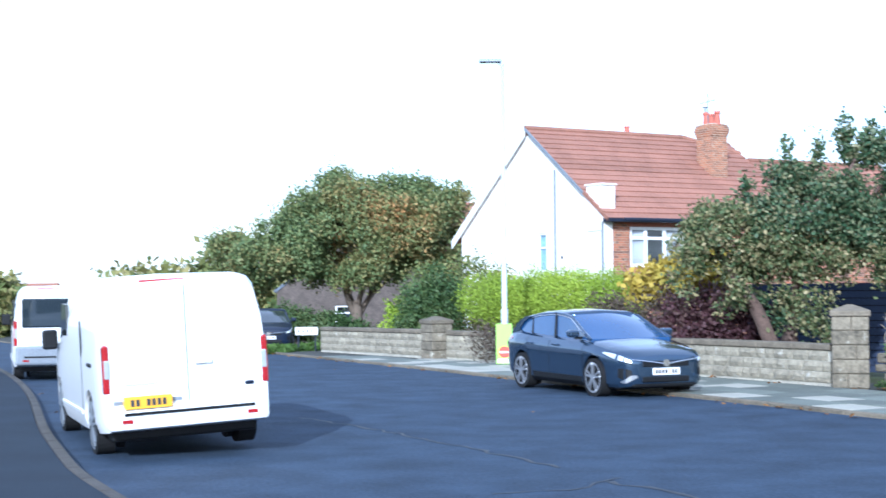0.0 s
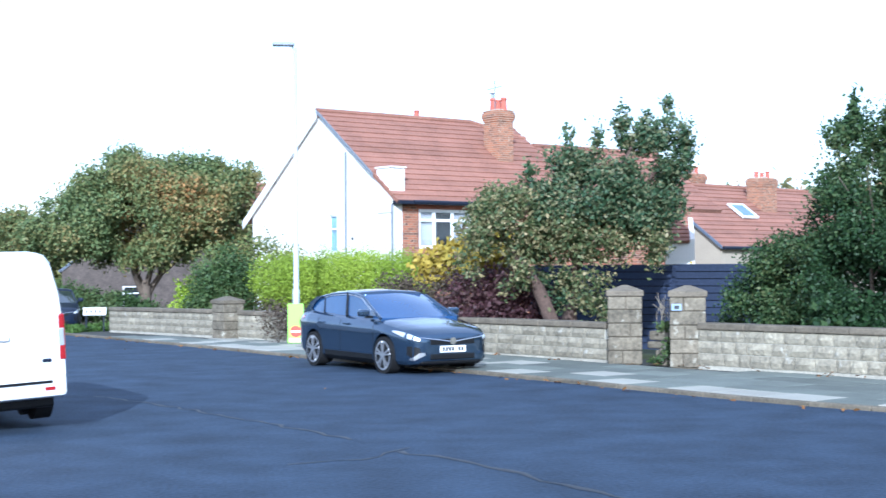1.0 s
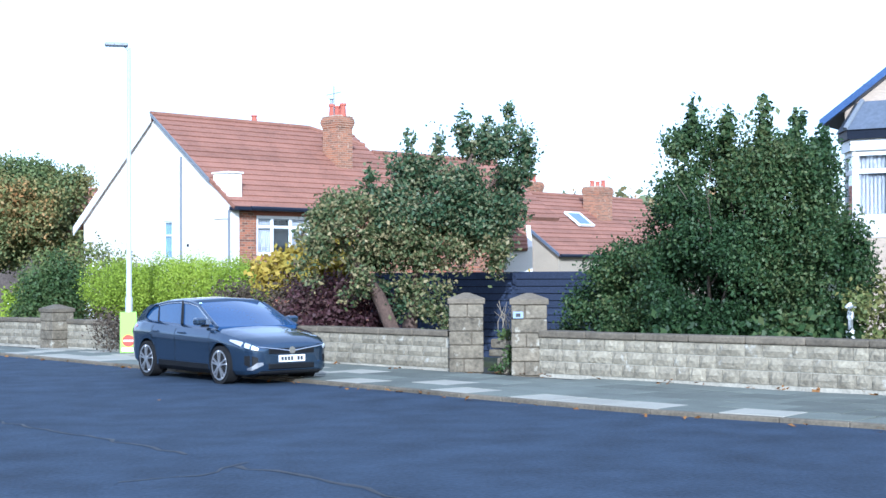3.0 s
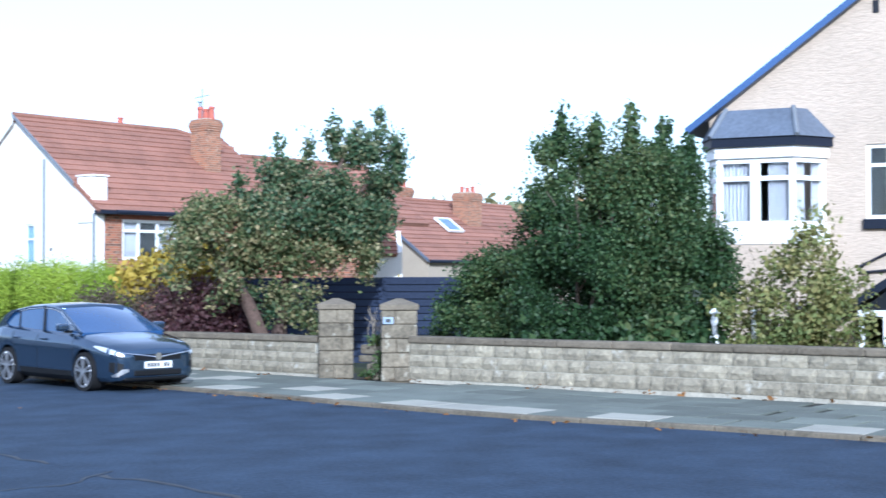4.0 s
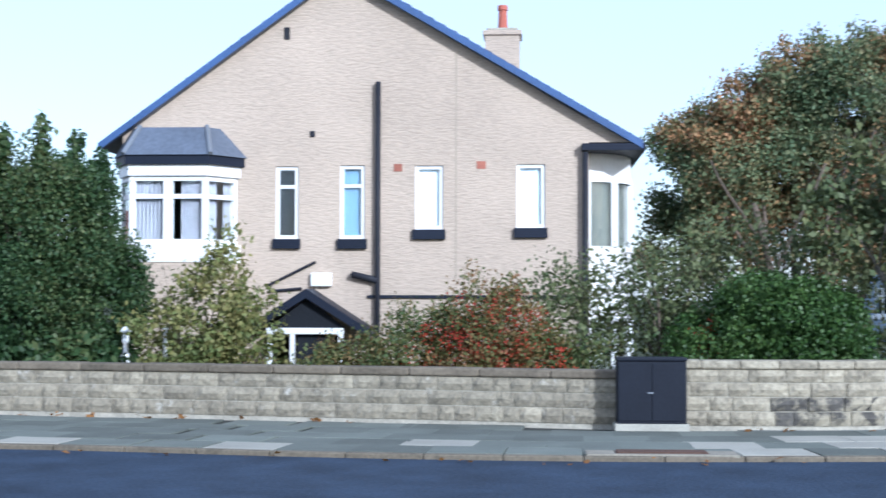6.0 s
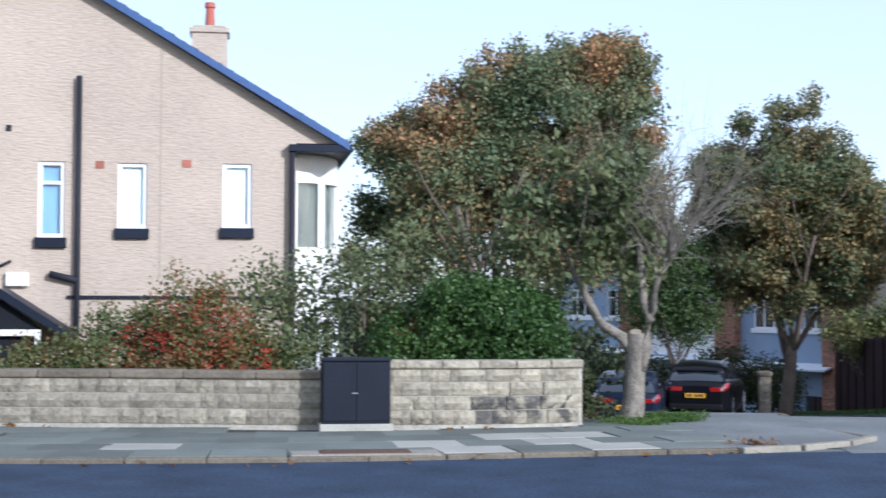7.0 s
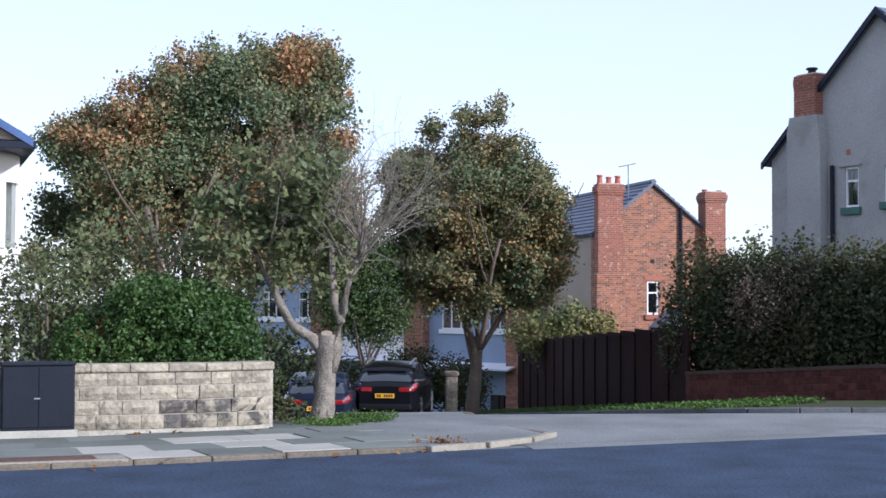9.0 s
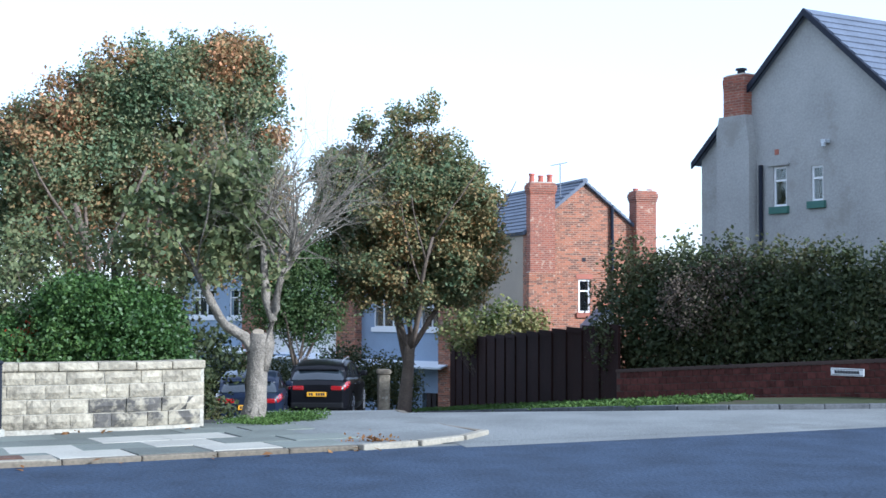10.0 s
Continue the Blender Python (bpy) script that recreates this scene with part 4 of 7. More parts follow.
part("side_wall", boxes((-8.3, -8.0, 0.33, 9.0, -0.8, 4.95)), PEBBLEDASH, beige)
part("back_wall", prism(bmesh.new(), prof, 9.0, 9.3), PEBBLEDASH, beige)
roof_side("roof", -8.75, 4.86, -3.85, 8.42, -0.18, 9.5, 22, SLATE, beige)
roof_side("roof", 2.15, 4.87, -3.85, 8.42, -0.18, 9.5, 26, SLATE, beige)
part("ridge", boxes((-3.97, -3.73, -0.2, 9.5, 8.4, 8.52), bevel=0.04), SLATE, beige)
for x0, z0, x1, z1 in ((-8.75, 4.86, -3.85, 8.42), (2.15, 4.87, -3.85, 8.42)):
    part("bargeboard", prism(bmesh.new(), [(x0, z0 - 0.12), (x1, z1 - 0.14), (x1, z1 + 0.02), (x0, z0 + 0.04)], -0.24, -0.185), VERGE_BLUE, beige, "blue-grey verge tiles")
part("gable_foot", prism(bmesh.new(), [(1.102, 4.9), (1.95, 4.9), (1.102, 5.4)], 0.0, 0.3), PEBBLEDASH, beige)
part("string_course", boxes((-3.3, 1.1, -0.05, -0.001, 1.8, 1.86)), BLACK_PAINT, beige)
part("downpipe", tube(tube(bmesh.new(), [(-3.1, -0.1, 6.12), (-3.1, -0.1, -0.7)], [0.055, 0.055], 12), [(-3.62, -0.1, 2.27), (-3.3, -0.1, 2.2), (-3.1, -0.1, 2.15)], [0.07] * 3, 10), BLACK_PIPE, beige, "dark brown soil pipe", True)
part("downpipe", tube(bmesh.new(), [(1.02, -0.12, 4.7), (1.02, -0.12, -0.7)], [0.06, 0.06], 12), BLACK_PIPE, beige, "dark rainwater pipe", True)
part("cable_conduit", tube(tube(bmesh.new(), [(-5.3, -0.04, 2.05), (-4.35, -0.04, 2.52)], [0.03] * 2, 6), [(-5.3, -0.04, 1.93), (-4.62, -0.04, 1.99)], [0.03] * 2, 6), BLACK_PIPE, beige)
part("air_brick", boxes((-2.79, -2.62, -0.012, 0.02, 4.33, 4.48)), BRICK_RED, beige, "red air brick")
part("air_brick", boxes((-1.13, -0.95, -0.012, 0.02, 4.38, 4.53)), BRICK_RED, beige, "red air brick")
part("vent", boxes((-4.48, -4.38, -0.03, 0.02, 5.03, 5.15), bevel=0.01), BLACK_PIPE, beige)
part("vent_stain", boxes((-5.02, -4.9, -0.02, 0.02, 7.0, 7.25), bevel=0.01), BLACK_PIPE, beige)
part("render_seam", boxes((-1.56, -1.53, -0.006, 0.01, 2.2, 6.7)), CREAM_RENDER, beige)
part("alarm_box", boxes((-4.44, -4.02, -0.12, -0.001, 2.03, 2.3), bevel=0.02), PVC, beige, "white alarm box")
brick_stack(beige, -0.7, 4.0, 5.9, 7.85, 0.78, 0.8, PEBBLEDASH, 1, pot_h=0.6)
# eaves box and round bay on the side wall
part("eaves_board", boxes((0.95, 2.2, -0.22, 4.2, 4.72, 4.86), bevel=0.01), BLACK_PAINT, beige, "black painted eaves board")
pts = [(1.1 + 0.95 * math.sin(math.pi * k / 10), 1.9 - 1.5 * math.cos(math.pi * k / 10)) for k in range(11)]


def round_band(name, z0, z1, g, parent, label=""):
    bm = bmesh.new()
    lo = [bm.verts.new((1.1 + (x - 1.1) * (1 + g), y, z0)) for x, y in pts]
    hi = [bm.verts.new((1.1 + (x - 1.1) * (1 + g), y, z1)) for x, y in pts]
    for k in range(10):
        bm.faces.new((lo[k], lo[k + 1], hi[k + 1], hi[k]))
    bm.faces.new(lo[::-1])
    bm.faces.new(hi)
    return part(name, bm, RENDER_WHITE, parent, label)


bay = round_band("round_bay", 1.4, 2.75, 0, beige, "white rounded two-storey bay")
round_band("bay_foot", -0.8, 0.3, 0, bay)
round_band("bay_frieze", 4.25, 4.72, 0, bay)
round_band("bay_cornice", 4.15, 4.25, 0.05, bay)
round_band("bay_sill", 2.75, 2.85, 0.05, bay)
for k in (0, 2, 4, 6, 8, 10):
    x, y = pts[k]
    for z0, z1 in ((2.85, 4.15), (0.3, 1.4)):
        part("mullion", boxes((x - 0.09, x + 0.05, y - 0.09, y + 0.09, z0, z1)), PVC, bay)
for z0, z1 in ((2.85, 4.15), (0.3, 1.4)):
    bm = bmesh.new()
    for k in range(10):
        (x, y), (x2, y2) = pts[k], pts[k + 1]
        bm.faces.new([bm.verts.new((q * 0.97 + 0.03 * 1.1, w_, z)) for q, w_, z in ((x, y, z0), (x2, y2, z0), (x2, y2, z1), (x, y, z1))])
    g_ = part("pane", bm, GLASS, bay)
    bm = bmesh.new()
    for k in range(10):
        (x, y), (x2, y2) = pts[k], pts[k + 1]
        bm.faces.new([bm.verts.new((q * 0.85 + 0.15 * 1.1, w_ * 0.9 + 0.19, z)) for q, w_, z in ((x, y, z0), (x2, y2, z0), (x2, y2, z1), (x, y, z1))])
    part("blind", bm, CURTAIN_CREAM, bay)

# two-storey bay on the gable, with its slate roof
BAYD = 0.75
outer = [(-8.36, 0.0), (-7.96, -BAYD), (-6.41, -BAYD), (-5.91, 0.0)]


def bay_band(z0, z1, grow, material, name, label=""):
    bm = bmesh.new()
    lo = [bm.verts.new((-7.25 + (x + 7.25) * (1 + grow), y * (1 + 1.5 * grow) - 0.002, z0)) for x, y in outer]
    hi = [bm.verts.new((-7.25 + (x + 7.25) * (1 + grow), y * (1 + 1.5 * grow) - 0.002, z1)) for x, y in outer]
    for k in range(4):
        bm.faces.new((lo[k], lo[(k + 1) % 4], hi[(k + 1) % 4], hi[k]))
    bm.faces.new(lo[::-1])
    bm.faces.new(hi)
    return part(name, bm, material, beige, label)


bay_band(-0.8, 2.5, 0.0, PEBBLEDASH, "bay_base")
bay_band(2.5, 2.85, 0.02, PVC, "bay_apron", "white boarded apron of the bay")
bay_band(4.2, 4.42, 0.02, PVC, "bay_head", "white head board of the bay")
bay_band(4.42, 4.6, 0.08, BLACK_PAINT, "bay_gutter", "black gutter of the bay")
bm = bmesh.new()
lo = [bm.verts.new((-7.25 + (x + 7.25) * 1.12, y * 1.18, 4.602)) for x, y in outer]
hi = [bm.verts.new(v) for v in ((-8.1, -0.002, 5.2), (-7.85, -0.35, 5.2), (-6.5, -0.35, 5.2), (-6.3, -0.002, 5.2))]
for k in range(3):
    bm.faces.new((lo[k], lo[k + 1], hi[k + 1], hi[k]))
bm.faces.new(hi)
bm.faces.new(lo[::-1])
br = part("bay_roof", bm, SLATE, beige, "slate roof of the bay with lead hips")
for k in (1, 2):
    part("lead_hip", tube(bmesh.new(), [lo_ for lo_ in (Vector((-7.25 + (outer[k][0] + 7.25) * 1.12, outer[k][1] * 1.18, 4.62)), Vector((-7.85 if k == 1 else -6.5, -0.35, 5.22)))], [0.05, 0.05], 8), LEAD, br)
for k in range(3):
    (x0, y0), (x1, y1) = outer[k], outer[k + 1]
    d = math.hypot(x1 - x0, y1 - y0)
    face = new("bay_window")
    face.parent = beige
    face.matrix_basis = pose(x0, y0 - 0.002, 0, 0, 0, math.degrees(math.atan2(y1 - y0, x1 - x0)))
    wn_ = window(face, 0.0, 2.85, d, 1.35, uprights=(0.5,) if k == 1 else (), bars=(0.7,), frame_w=0.1, thick=1.9, behind="curtain_pair", depth=0.14)
    for o in [q for q in wn_.children if q.name.startswith("room")]:
        bpy.data.objects.remove(o)

# porch over the side door
porch = thing("porch", pose(bx, by, 0, 0, 0, AZ_BEIGE) @ pose(-4.38, -1.0, 0), "small gabled porch with dark roof and white door frame", "porch")
for s, ang in ((-1, 0), (1, 0)):
    part("roof_slope", prism(bmesh.new(), [(0, 1.98), (s * 1.25, 1.18), (s * 1.25, 1.02), (0, 1.8)], -0.1, 0.98), BLACK_PAINT, porch, "dark felted porch roof")
part("gable", prism(bmesh.new(), [(-0.75, 1.22), (0.75, 1.22), (0, 1.78)], 0.08, 0.12), DARK_ROOM, porch)
part("lintel", boxes((-0.78, 0.72, 0.0, 0.1, 1.1, 1.22), bevel=0.008), PVC, porch)
for x in (-0.76, -0.32, 0.62):
    part("post", boxes((x, x + 0.09, 0.0, 0.1, -0.75, 1.1), bevel=0.008), PVC, porch)
part("door", boxes((-0.2, 0.6, 0.14, 0.19, -0.75, 1.08), bevel=0.01), DARK_ROOM, porch)
pn = part("pane", boxes((-0.66, -0.34, 0.06, 0.07, 0.1, 1.08)), GLASS, porch)


# ---- white bungalow with the red roof ----
white = thing("house", pose(2.97, 49.9, 0, 0, 0, -59), "white rendered house with red tiled roof and brick chimney", "house")
gab = part("wall", prism(bmesh.new(), [(-4.4, -0.9), (4.3, -0.9), (4.3, 4.1), (0, 7.12), (-4.4, 3.8)], 0, 0.3), RENDER_WHITE, white, "white rendered gable wall")
carve(gab, holes([(0.48, 2.35, 0.55, 1.3)]))
window(white, 0.48, 2.35, 0.55, 1.3, bars=(0.62,), behind="painted_sky")
sw = part("side_wall", boxes((4.0, 4.3, 0.31, 13.0, -0.9, 4.1)), BRICKWORK, white, "red brick side wall")
carve(sw, boxes((3.7, 4.6, 1.0, 3.3, 2.45, 3.75)))
face = new("side_window")
face.parent = white
face.matrix_basis = pose(4.3, 1.0, 0, 0, 0, 90)
window(face, 0.0, 2.45, 2.3, 1.3, uprights=(0.3, 0.64), bars=(0.72,), frame_w=0.1, behind="curtain")
part("lintel", boxes((4.29, 4.33, 0.9, 3.4, 3.76, 3.92)), BRICK_RED, white)
part("side_wall", boxes((-4.4, -4.1, 0.31, 13.0, -0.9, 3.8)), RENDER_WHITE, white)
roof_side("roof", 4.6, 3.98, 0, 7.28, -0.12, 9.0, 17, TILE_RED, white)
roof_side("roof", -4.8, 3.55, 0, 7.28, -0.12, 9.0, 17, TILE_RED, white)
roof_side("roof", 4.6, 3.98, 1.2, 6.42, 9.0, 16.0, 13, TILE_RED, white)
roof_side("roof", -3.6, 3.6, 1.2, 6.42, 9.0, 16.0, 13, TILE_RED, white)
part("ridge", tube(bmesh.new(), [(0, -0.14, 7.3), (0, 6.9, 7.3), (0.8, 9.0, 6.72)], [0.1] * 3, 8), TILE_RED, white)
part("ridge", tube(bmesh.new(), [(1.2, 9.0, 6.44), (1.2, 16.0, 6.44)], [0.1] * 2, 8), TILE_RED, white)
part("parapet", boxes((3.35, 4.15, -0.05, 0.55, 3.6, 5.08), bevel=0.05), RENDER_WHITE, white, "white stub parapet beside the roof")
part("parapet_cap", boxes((3.3, 4.2, -0.08, 0.58, 5.08, 5.14), bevel=0.02), RENDER_WHITE, white)
part("gutter", tube(bmesh.new(), [(4.66, 0.5, 3.95), (4.66, 9, 3.95)], [0.075] * 2, 8), BLACK_PAINT, white, "black gutter")
part("gutter_end", boxes((4.28, 4.7, -0.1, 0.5, 3.88, 4.0), bevel=0.02), BLACK_PAINT, white)
part("downpipe", tube(bmesh.new(), [(1.64, -0.07, 5.75), (1.64, -0.07, -0.6)], [0.04] * 2, 8), LEAD, white)
part("downpipe", tube(bmesh.new(), [(4.24, -0.07, 3.9), (4.24, -0.07, -0.6)], [0.04] * 2, 8), LEAD, white)
part("wall_vent", boxes((1.9, 2.0, -0.03, 0.0, 2.75, 2.85), bevel=0.01), BLACK_PIPE, white)
for s_, x1, k_ in ((-1, -4.85, 0.777), (1, 3.3, 0.717)):
    zz = 7.28 - abs(x1) * k_
    if s_ < 0:
        part("bargeboard", prism(bmesh.new(), [(0, 7.0), (x1, zz - 0.24), (x1, zz + 0.06), (0, 7.33)], -0.17, -0.125), PVC, white, "white verge board")
    else:
        part("bargeboard", prism(bmesh.new(), [(0.01, 7.22), (x1, zz - 0.07), (x1, zz + 0.03), (0.01, 7.33)], -0.17, -0.13), LEAD, white, "grey verge strip")
ch_ = brick_stack(white, 1.9, 6.65, 5.2, 7.55, 0.84, 0.7, BRICK_AGED, 3, pot_h=0.5)
part("flashing", boxes((1.4, 2.4, 6.22, 7.08, 5.2, 5.62), bevel=0.03), LEAD, ch_, "lead flashing at the foot of the stack")
part("cowl", tube(bmesh.new(), [(1.57, 6.65, 8.0), (1.57, 6.65, 8.22), (1.57, 6.65, 8.24)], [0.05, 0.05, 0.13], 10), LEAD, ch_)
brick_stack(white, -1.5, 5.5, 6.2, 7.5, 0.6, 0.6, BRICK_AGED, 1, pot_h=0.3)
part("aerial", tube(tube(bmesh.new(), [(1.7, 6.65, 7.5), (1.7, 6.65, 8.7)], [0.02] * 2, 5), [(1.3, 6.65, 8.4), (2.1, 6.65, 8.45)], [0.015] * 2, 5), LEAD, white)


# ---- houses further off ----
def plain_house(m, w, depth, eave, ridge, base, wall_m, roof_m, label, courses=14, wins=(), stacks=(), over=0.15):
    h = thing("house", m, label, "house")
    g = part("wall", prism(bmesh.new(), [(-w / 2, base), (w / 2, base), (w / 2, eave), (0, ridge - 0.1), (-w / 2, eave)], 0, 0.3), wall_m, h)
    if wins:
        carve(g, holes([q[:4] for q in wins]))
    for q in wins:
        window(h, *q[:4], bars=(0.65,), sill=q[4], frame_w=0.07)
    for s in (-1, 1):
        a, b = sorted((s * w / 2, s * (w / 2 - 0.3)))
        part("side_wall", boxes((a, b, 0.31, depth, base, eave)), wall_m, h)
        k = (ridge - eave) / (w / 2)
        roof_side("roof", s * (w / 2 + over), eave - k * over, 0, ridge, -0.1, depth + 0.1, courses, roof_m, h)
    part("back_wall", prism(bmesh.new(), [(-w / 2, base), (w / 2, base), (w / 2, eave), (0, ridge - 0.1), (-w / 2, eave)], depth, depth + 0.3), wall_m, h)
    part("ridge", tube(bmesh.new(), [(0, -0.12, ridge + 0.02), (0, depth + 0.1, ridge + 0.02)], [0.11] * 2, 8), roof_m, h)
    for q in stacks:
        brick_stack(h, *q)
    return h


# red-roofed house behind the fence
h2 = plain_house(pose(18.9, 63.76, 0, 0, 0, -55), 8.0, 13, 2.75, 5.63, -1.0, CREAM_RENDER, TILE_RED, "cream rendered house with red tiled roof and brick chimneys", 15,
                 stacks=((1.3, 7.1, 3.9, 6.05, 0.9, 1.2, BRICK_AGED, 3), (-0.6, 4.0, 4.8, 6.25, 0.8, 1.2, BRICK_AGED, 3)))
tilt = pose(1.92, 4.6, 4.36, 0, 35.8, 0)
sk = part("skylight", boxes((-0.56, 0.56, -0.62, -0.53, 0, 0.1), (-0.56, 0.56, 0.53, 0.62, 0, 0.1), (-0.56, -0.48, -0.53, 0.53, 0, 0.1), (0.48, 0.56, -0.53, 0.53, 0, 0.1)), PVC, h2, "white-framed roof window")
sk.matrix_basis = tilt
part("pane", boxes((-0.48, 0.48, -0.53, 0.53, 0.03, 0.06)), PAINTED_SKY, sk, "pale blue glass")
part("verge_trim", prism(bmesh.new(), [(0, 5.56), (4.15, 2.57), (4.15, 2.7), (0, 5.69)], -0.2, -0.12), SLATE, h2, "dark grey verge trim")
part("gutter", tube(bmesh.new(), [(4.22, -0.1, 2.6), (4.22, 13.0, 2.6)], [0.08] * 2, 8), BLACK_PAINT, h2)
plain_house(pose(13.45, 61.0, 0, 0, 0, -105), 3.0, 6.0, 2.95, 4.0, -1.0, RENDER_WHITE, TILE_RED, "white rendered house wing with a red tiled roof", 7)

# brick house with the tall stacks beside the side road
x, y, _ = at_angle(-74.9, 57, 0)
bh = plain_house(pose(x, y, 0, 0, 0, -52), 4.9, 9, 4.55, 6.5, -3.6, BRICKWORK, SLATE, "red brick house with slate roof and tall chimneys", 12,
                 wins=((-0.25, 1.35, 0.5, 1.3, BRICK_RED),))
for o in [q for q in bh.children if q.name.startswith("side_wall")]:
    o.data.materials[0] = CREAM_RENDER
brick_stack(bh, -1.95, -0.3, -3.0, 2.9, 1.15, 0.5, BRICKWORK, 0, "chimney_breast", head=0.0)
brick_stack(bh, -1.95, -0.3, 2.9, 6.35, 1.02, 0.45, BRICK_FRESH, 3, pot_h=0.36)
brick_stack(bh, 2.5, 0.0, -3.0, 6.15, 0.85, 0.7, BRICK_FRESH, 2, pot_h=0.12)
part("air_vent", boxes((-0.1, 0.05, -0.02, 0.02, 3.35, 3.5)), BLACK_PIPE, bh)
part("lintel", boxes((-0.35, 0.35, -0.02, 0.05, 2.66, 2.85)), BRICK_RED, bh)
part("downpipe", tube(bmesh.new(), [(1.15, -0.08, 5.6), (1.15, -0.08, -3)], [0.07] * 2, 8), BLACK_PAINT, bh)
part("aerial", tube(tube(bmesh.new(), [(-0.9, 0.3, 5.6), (-0.9, 0.3, 7.2)], [0.025] * 2, 5), [(-1.3, 0.3, 7.1), (-0.6, 0.3, 7.25)], [0.02] * 2, 5), LEAD, bh)
for s in (-1, 1):
    part("verge_tile", prism(bmesh.new(), [(0, 6.42), (s * 2.6, 4.35), (s * 2.6, 4.43), (0, 6.52)], -0.14, -0.1), SLATE, bh)

# grey rendered house on the far corner
x, y, _ = at_angle(-83.5, 40, 0)
gh = thing("house", pose(x, y, 0, 0, 0, -127), "grey cement-rendered house with slate roof in shade", "house")
gh.matrix_world = pose(39.74, 4.51, 0, 0, 0, -127)
gw = part("wall", prism(bmesh.new(), [(-4.2, -1.2), (4.2, -1.2), (4.2, 6.0), (0, 9.55), (-4.2, 6.0)], 0, 0.3), GREY_RENDER, gh, "grey cement-rendered gable wall")
G_ROWS = [(-1.32, 4.42, 0.5, 1.1), (0.08, 4.5, 0.42, 0.95)]
carve(gw, holes(G_ROWS))
for x, z, w, h in G_ROWS:
    window(gh, x, z, w, h, bars=(0.65,), sill=GREEN_SILL)
part("lintel", boxes((-1.5, -0.7, -0.06, 0.0, 5.54, 5.6)), GREY_RENDER, gh)
for s in (-1, 1):
    a, b = sorted((s * 4.2, s * 3.9))
    part("side_wall", boxes((a, b, 0.31, 9, -1.2, 6.0)), GREY_RENDER, gh)
    roof_side("roof", s * 4.45, 5.85, 0, 9.68, -0.12, 9.3, 18, SLATE, gh)
    part("bargeboard", prism(bmesh.new(), [(0, 9.5), (s * 4.45, 5.7), (s * 4.45, 5.88), (0, 9.7)], -0.2, -0.13), BLACK_PAINT, gh)
part("back_wall", prism(bmesh.new(), [(-4.2, -1.2), (4.2, -1.2), (4.2, 6.0), (0, 9.55), (-4.2, 6.0)], 9.0, 9.3), GREY_RENDER, gh)
part("chimney_breast", prism(bmesh.new(), [(-3.25, -1.2), (-1.95, -1.2), (-1.95, 6.2), (-2.1, 7.05), (-3.15, 7.05), (-3.25, 6.6)], -0.3, -0.002), GREY_RENDER, gh)
brick_stack(gh, -2.55, 0.0, 7.05, 8.2, 0.82, 0.6, BRICK_FRESH, 0, head=0.02)
part("pot", tube(bmesh.new(), [(-2.55, 0, 8.15), (-2.55, 0, 8.36), (-2.55, 0, 8.37), (-2.55, 0, 8.42)], [0.12, 0.11, 0.17, 0.15], 10), BLACK_PIPE, gh)
part("downpipe", tube(bmesh.new(), [(-1.72, -0.08, 5.6), (-1.72, -0.08, -1)], [0.06] * 2, 8), BLACK_PAINT, gh)
part("air_brick", boxes((-1.25, -1.1, -0.012, 0.02, 5.85, 6.0)), BRICK_RED, gh)
part("wall_lamp", boxes((0.6, 0.75, -0.2, 0.0, 6.0, 6.1), (0.64, 0.72, -0.22, -0.14, 5.9, 6.02), bevel=0.01), GALV, gh)


# terraced houses down the side road
def terrace(m, wall_m, label, roof_h=3.6):
    h = thing("terraced_house", m, label, "house", "terraced houses down the side road")
    w = part("wall", boxes((-2.6, 2.6, 0, 0.3, -5.5, roof_h - 0.6)), wall_m, h)
    carve(w, holes([(-1.9, 0.0, 1.6, 1.3), (0.7, 0.0, 1.2, 1.3), (0.8, -4.9, 1.0, 2.1)]))
    window(h, -1.9, 0.0, 1.6, 1.3, uprights=(0.33, 0.66), bars=(0.7,), sill=PVC)
    window(h, 0.7, 0.0, 1.2, 1.3, uprights=(0.5,), bars=(0.7,), sill=PVC)
    bay_ = part("bay", boxes((-2.1, 0.1, -0.7, -0.002, -5.5, -3.3)), BLUE_PAINT, h)
    part("bay_head", boxes((-2.1, 0.1, -0.7, -0.002, -1.9, -1.5)), BLUE_PAINT, h)
    for x in (-2.05, -1.35, -0.65, 0.0):
        part("mullion", boxes((x, x + 0.08, -0.69, -0.6, -3.3, -1.9)), PVC, bay_)
    part("pane", boxes((-2.05, 0.05, -0.62, -0.61, -3.3, -1.9)), GLASS, bay_)
    bm = bmesh.new()
    prism(bm, [(-2.4, -1.5), (2.5, -1.5), (2.5, -1.42), (-2.4, -1.42)], -1.1, 0.0)
    bmesh.ops.rotate(bm, verts=bm.verts, cent=(0, 0, -1.2), matrix=Matrix.Rotation(0.2, 3, "X"))
    part("canopy", bm, BLIND, h, "pale lean-to canopy")
    part("pier", boxes((2.0, 3.1, -0.5, -0.002, -5.5, roof_h - 0.6)), BRICKWORK, h, "brick party wall")
    bm = bmesh.new()
    prism(bm, [(-2.7, roof_h - 0.7), (3.1, roof_h - 0.7), (3.1, roof_h - 0.5), (-2.7, roof_h - 0.5)], -0.3, 0.5)
    part("eaves", bm, PVC, h)
    return h


terrace(pose(62.0, 35.0, 1.0, 0, 0, -105), BLUE_PAINT, "pale blue terraced house behind the parked cars")
terrace(pose(60.5, 29.4, 0.8, 0, 0, -105), RENDER_WHITE, "white rendered terraced house with bay window")
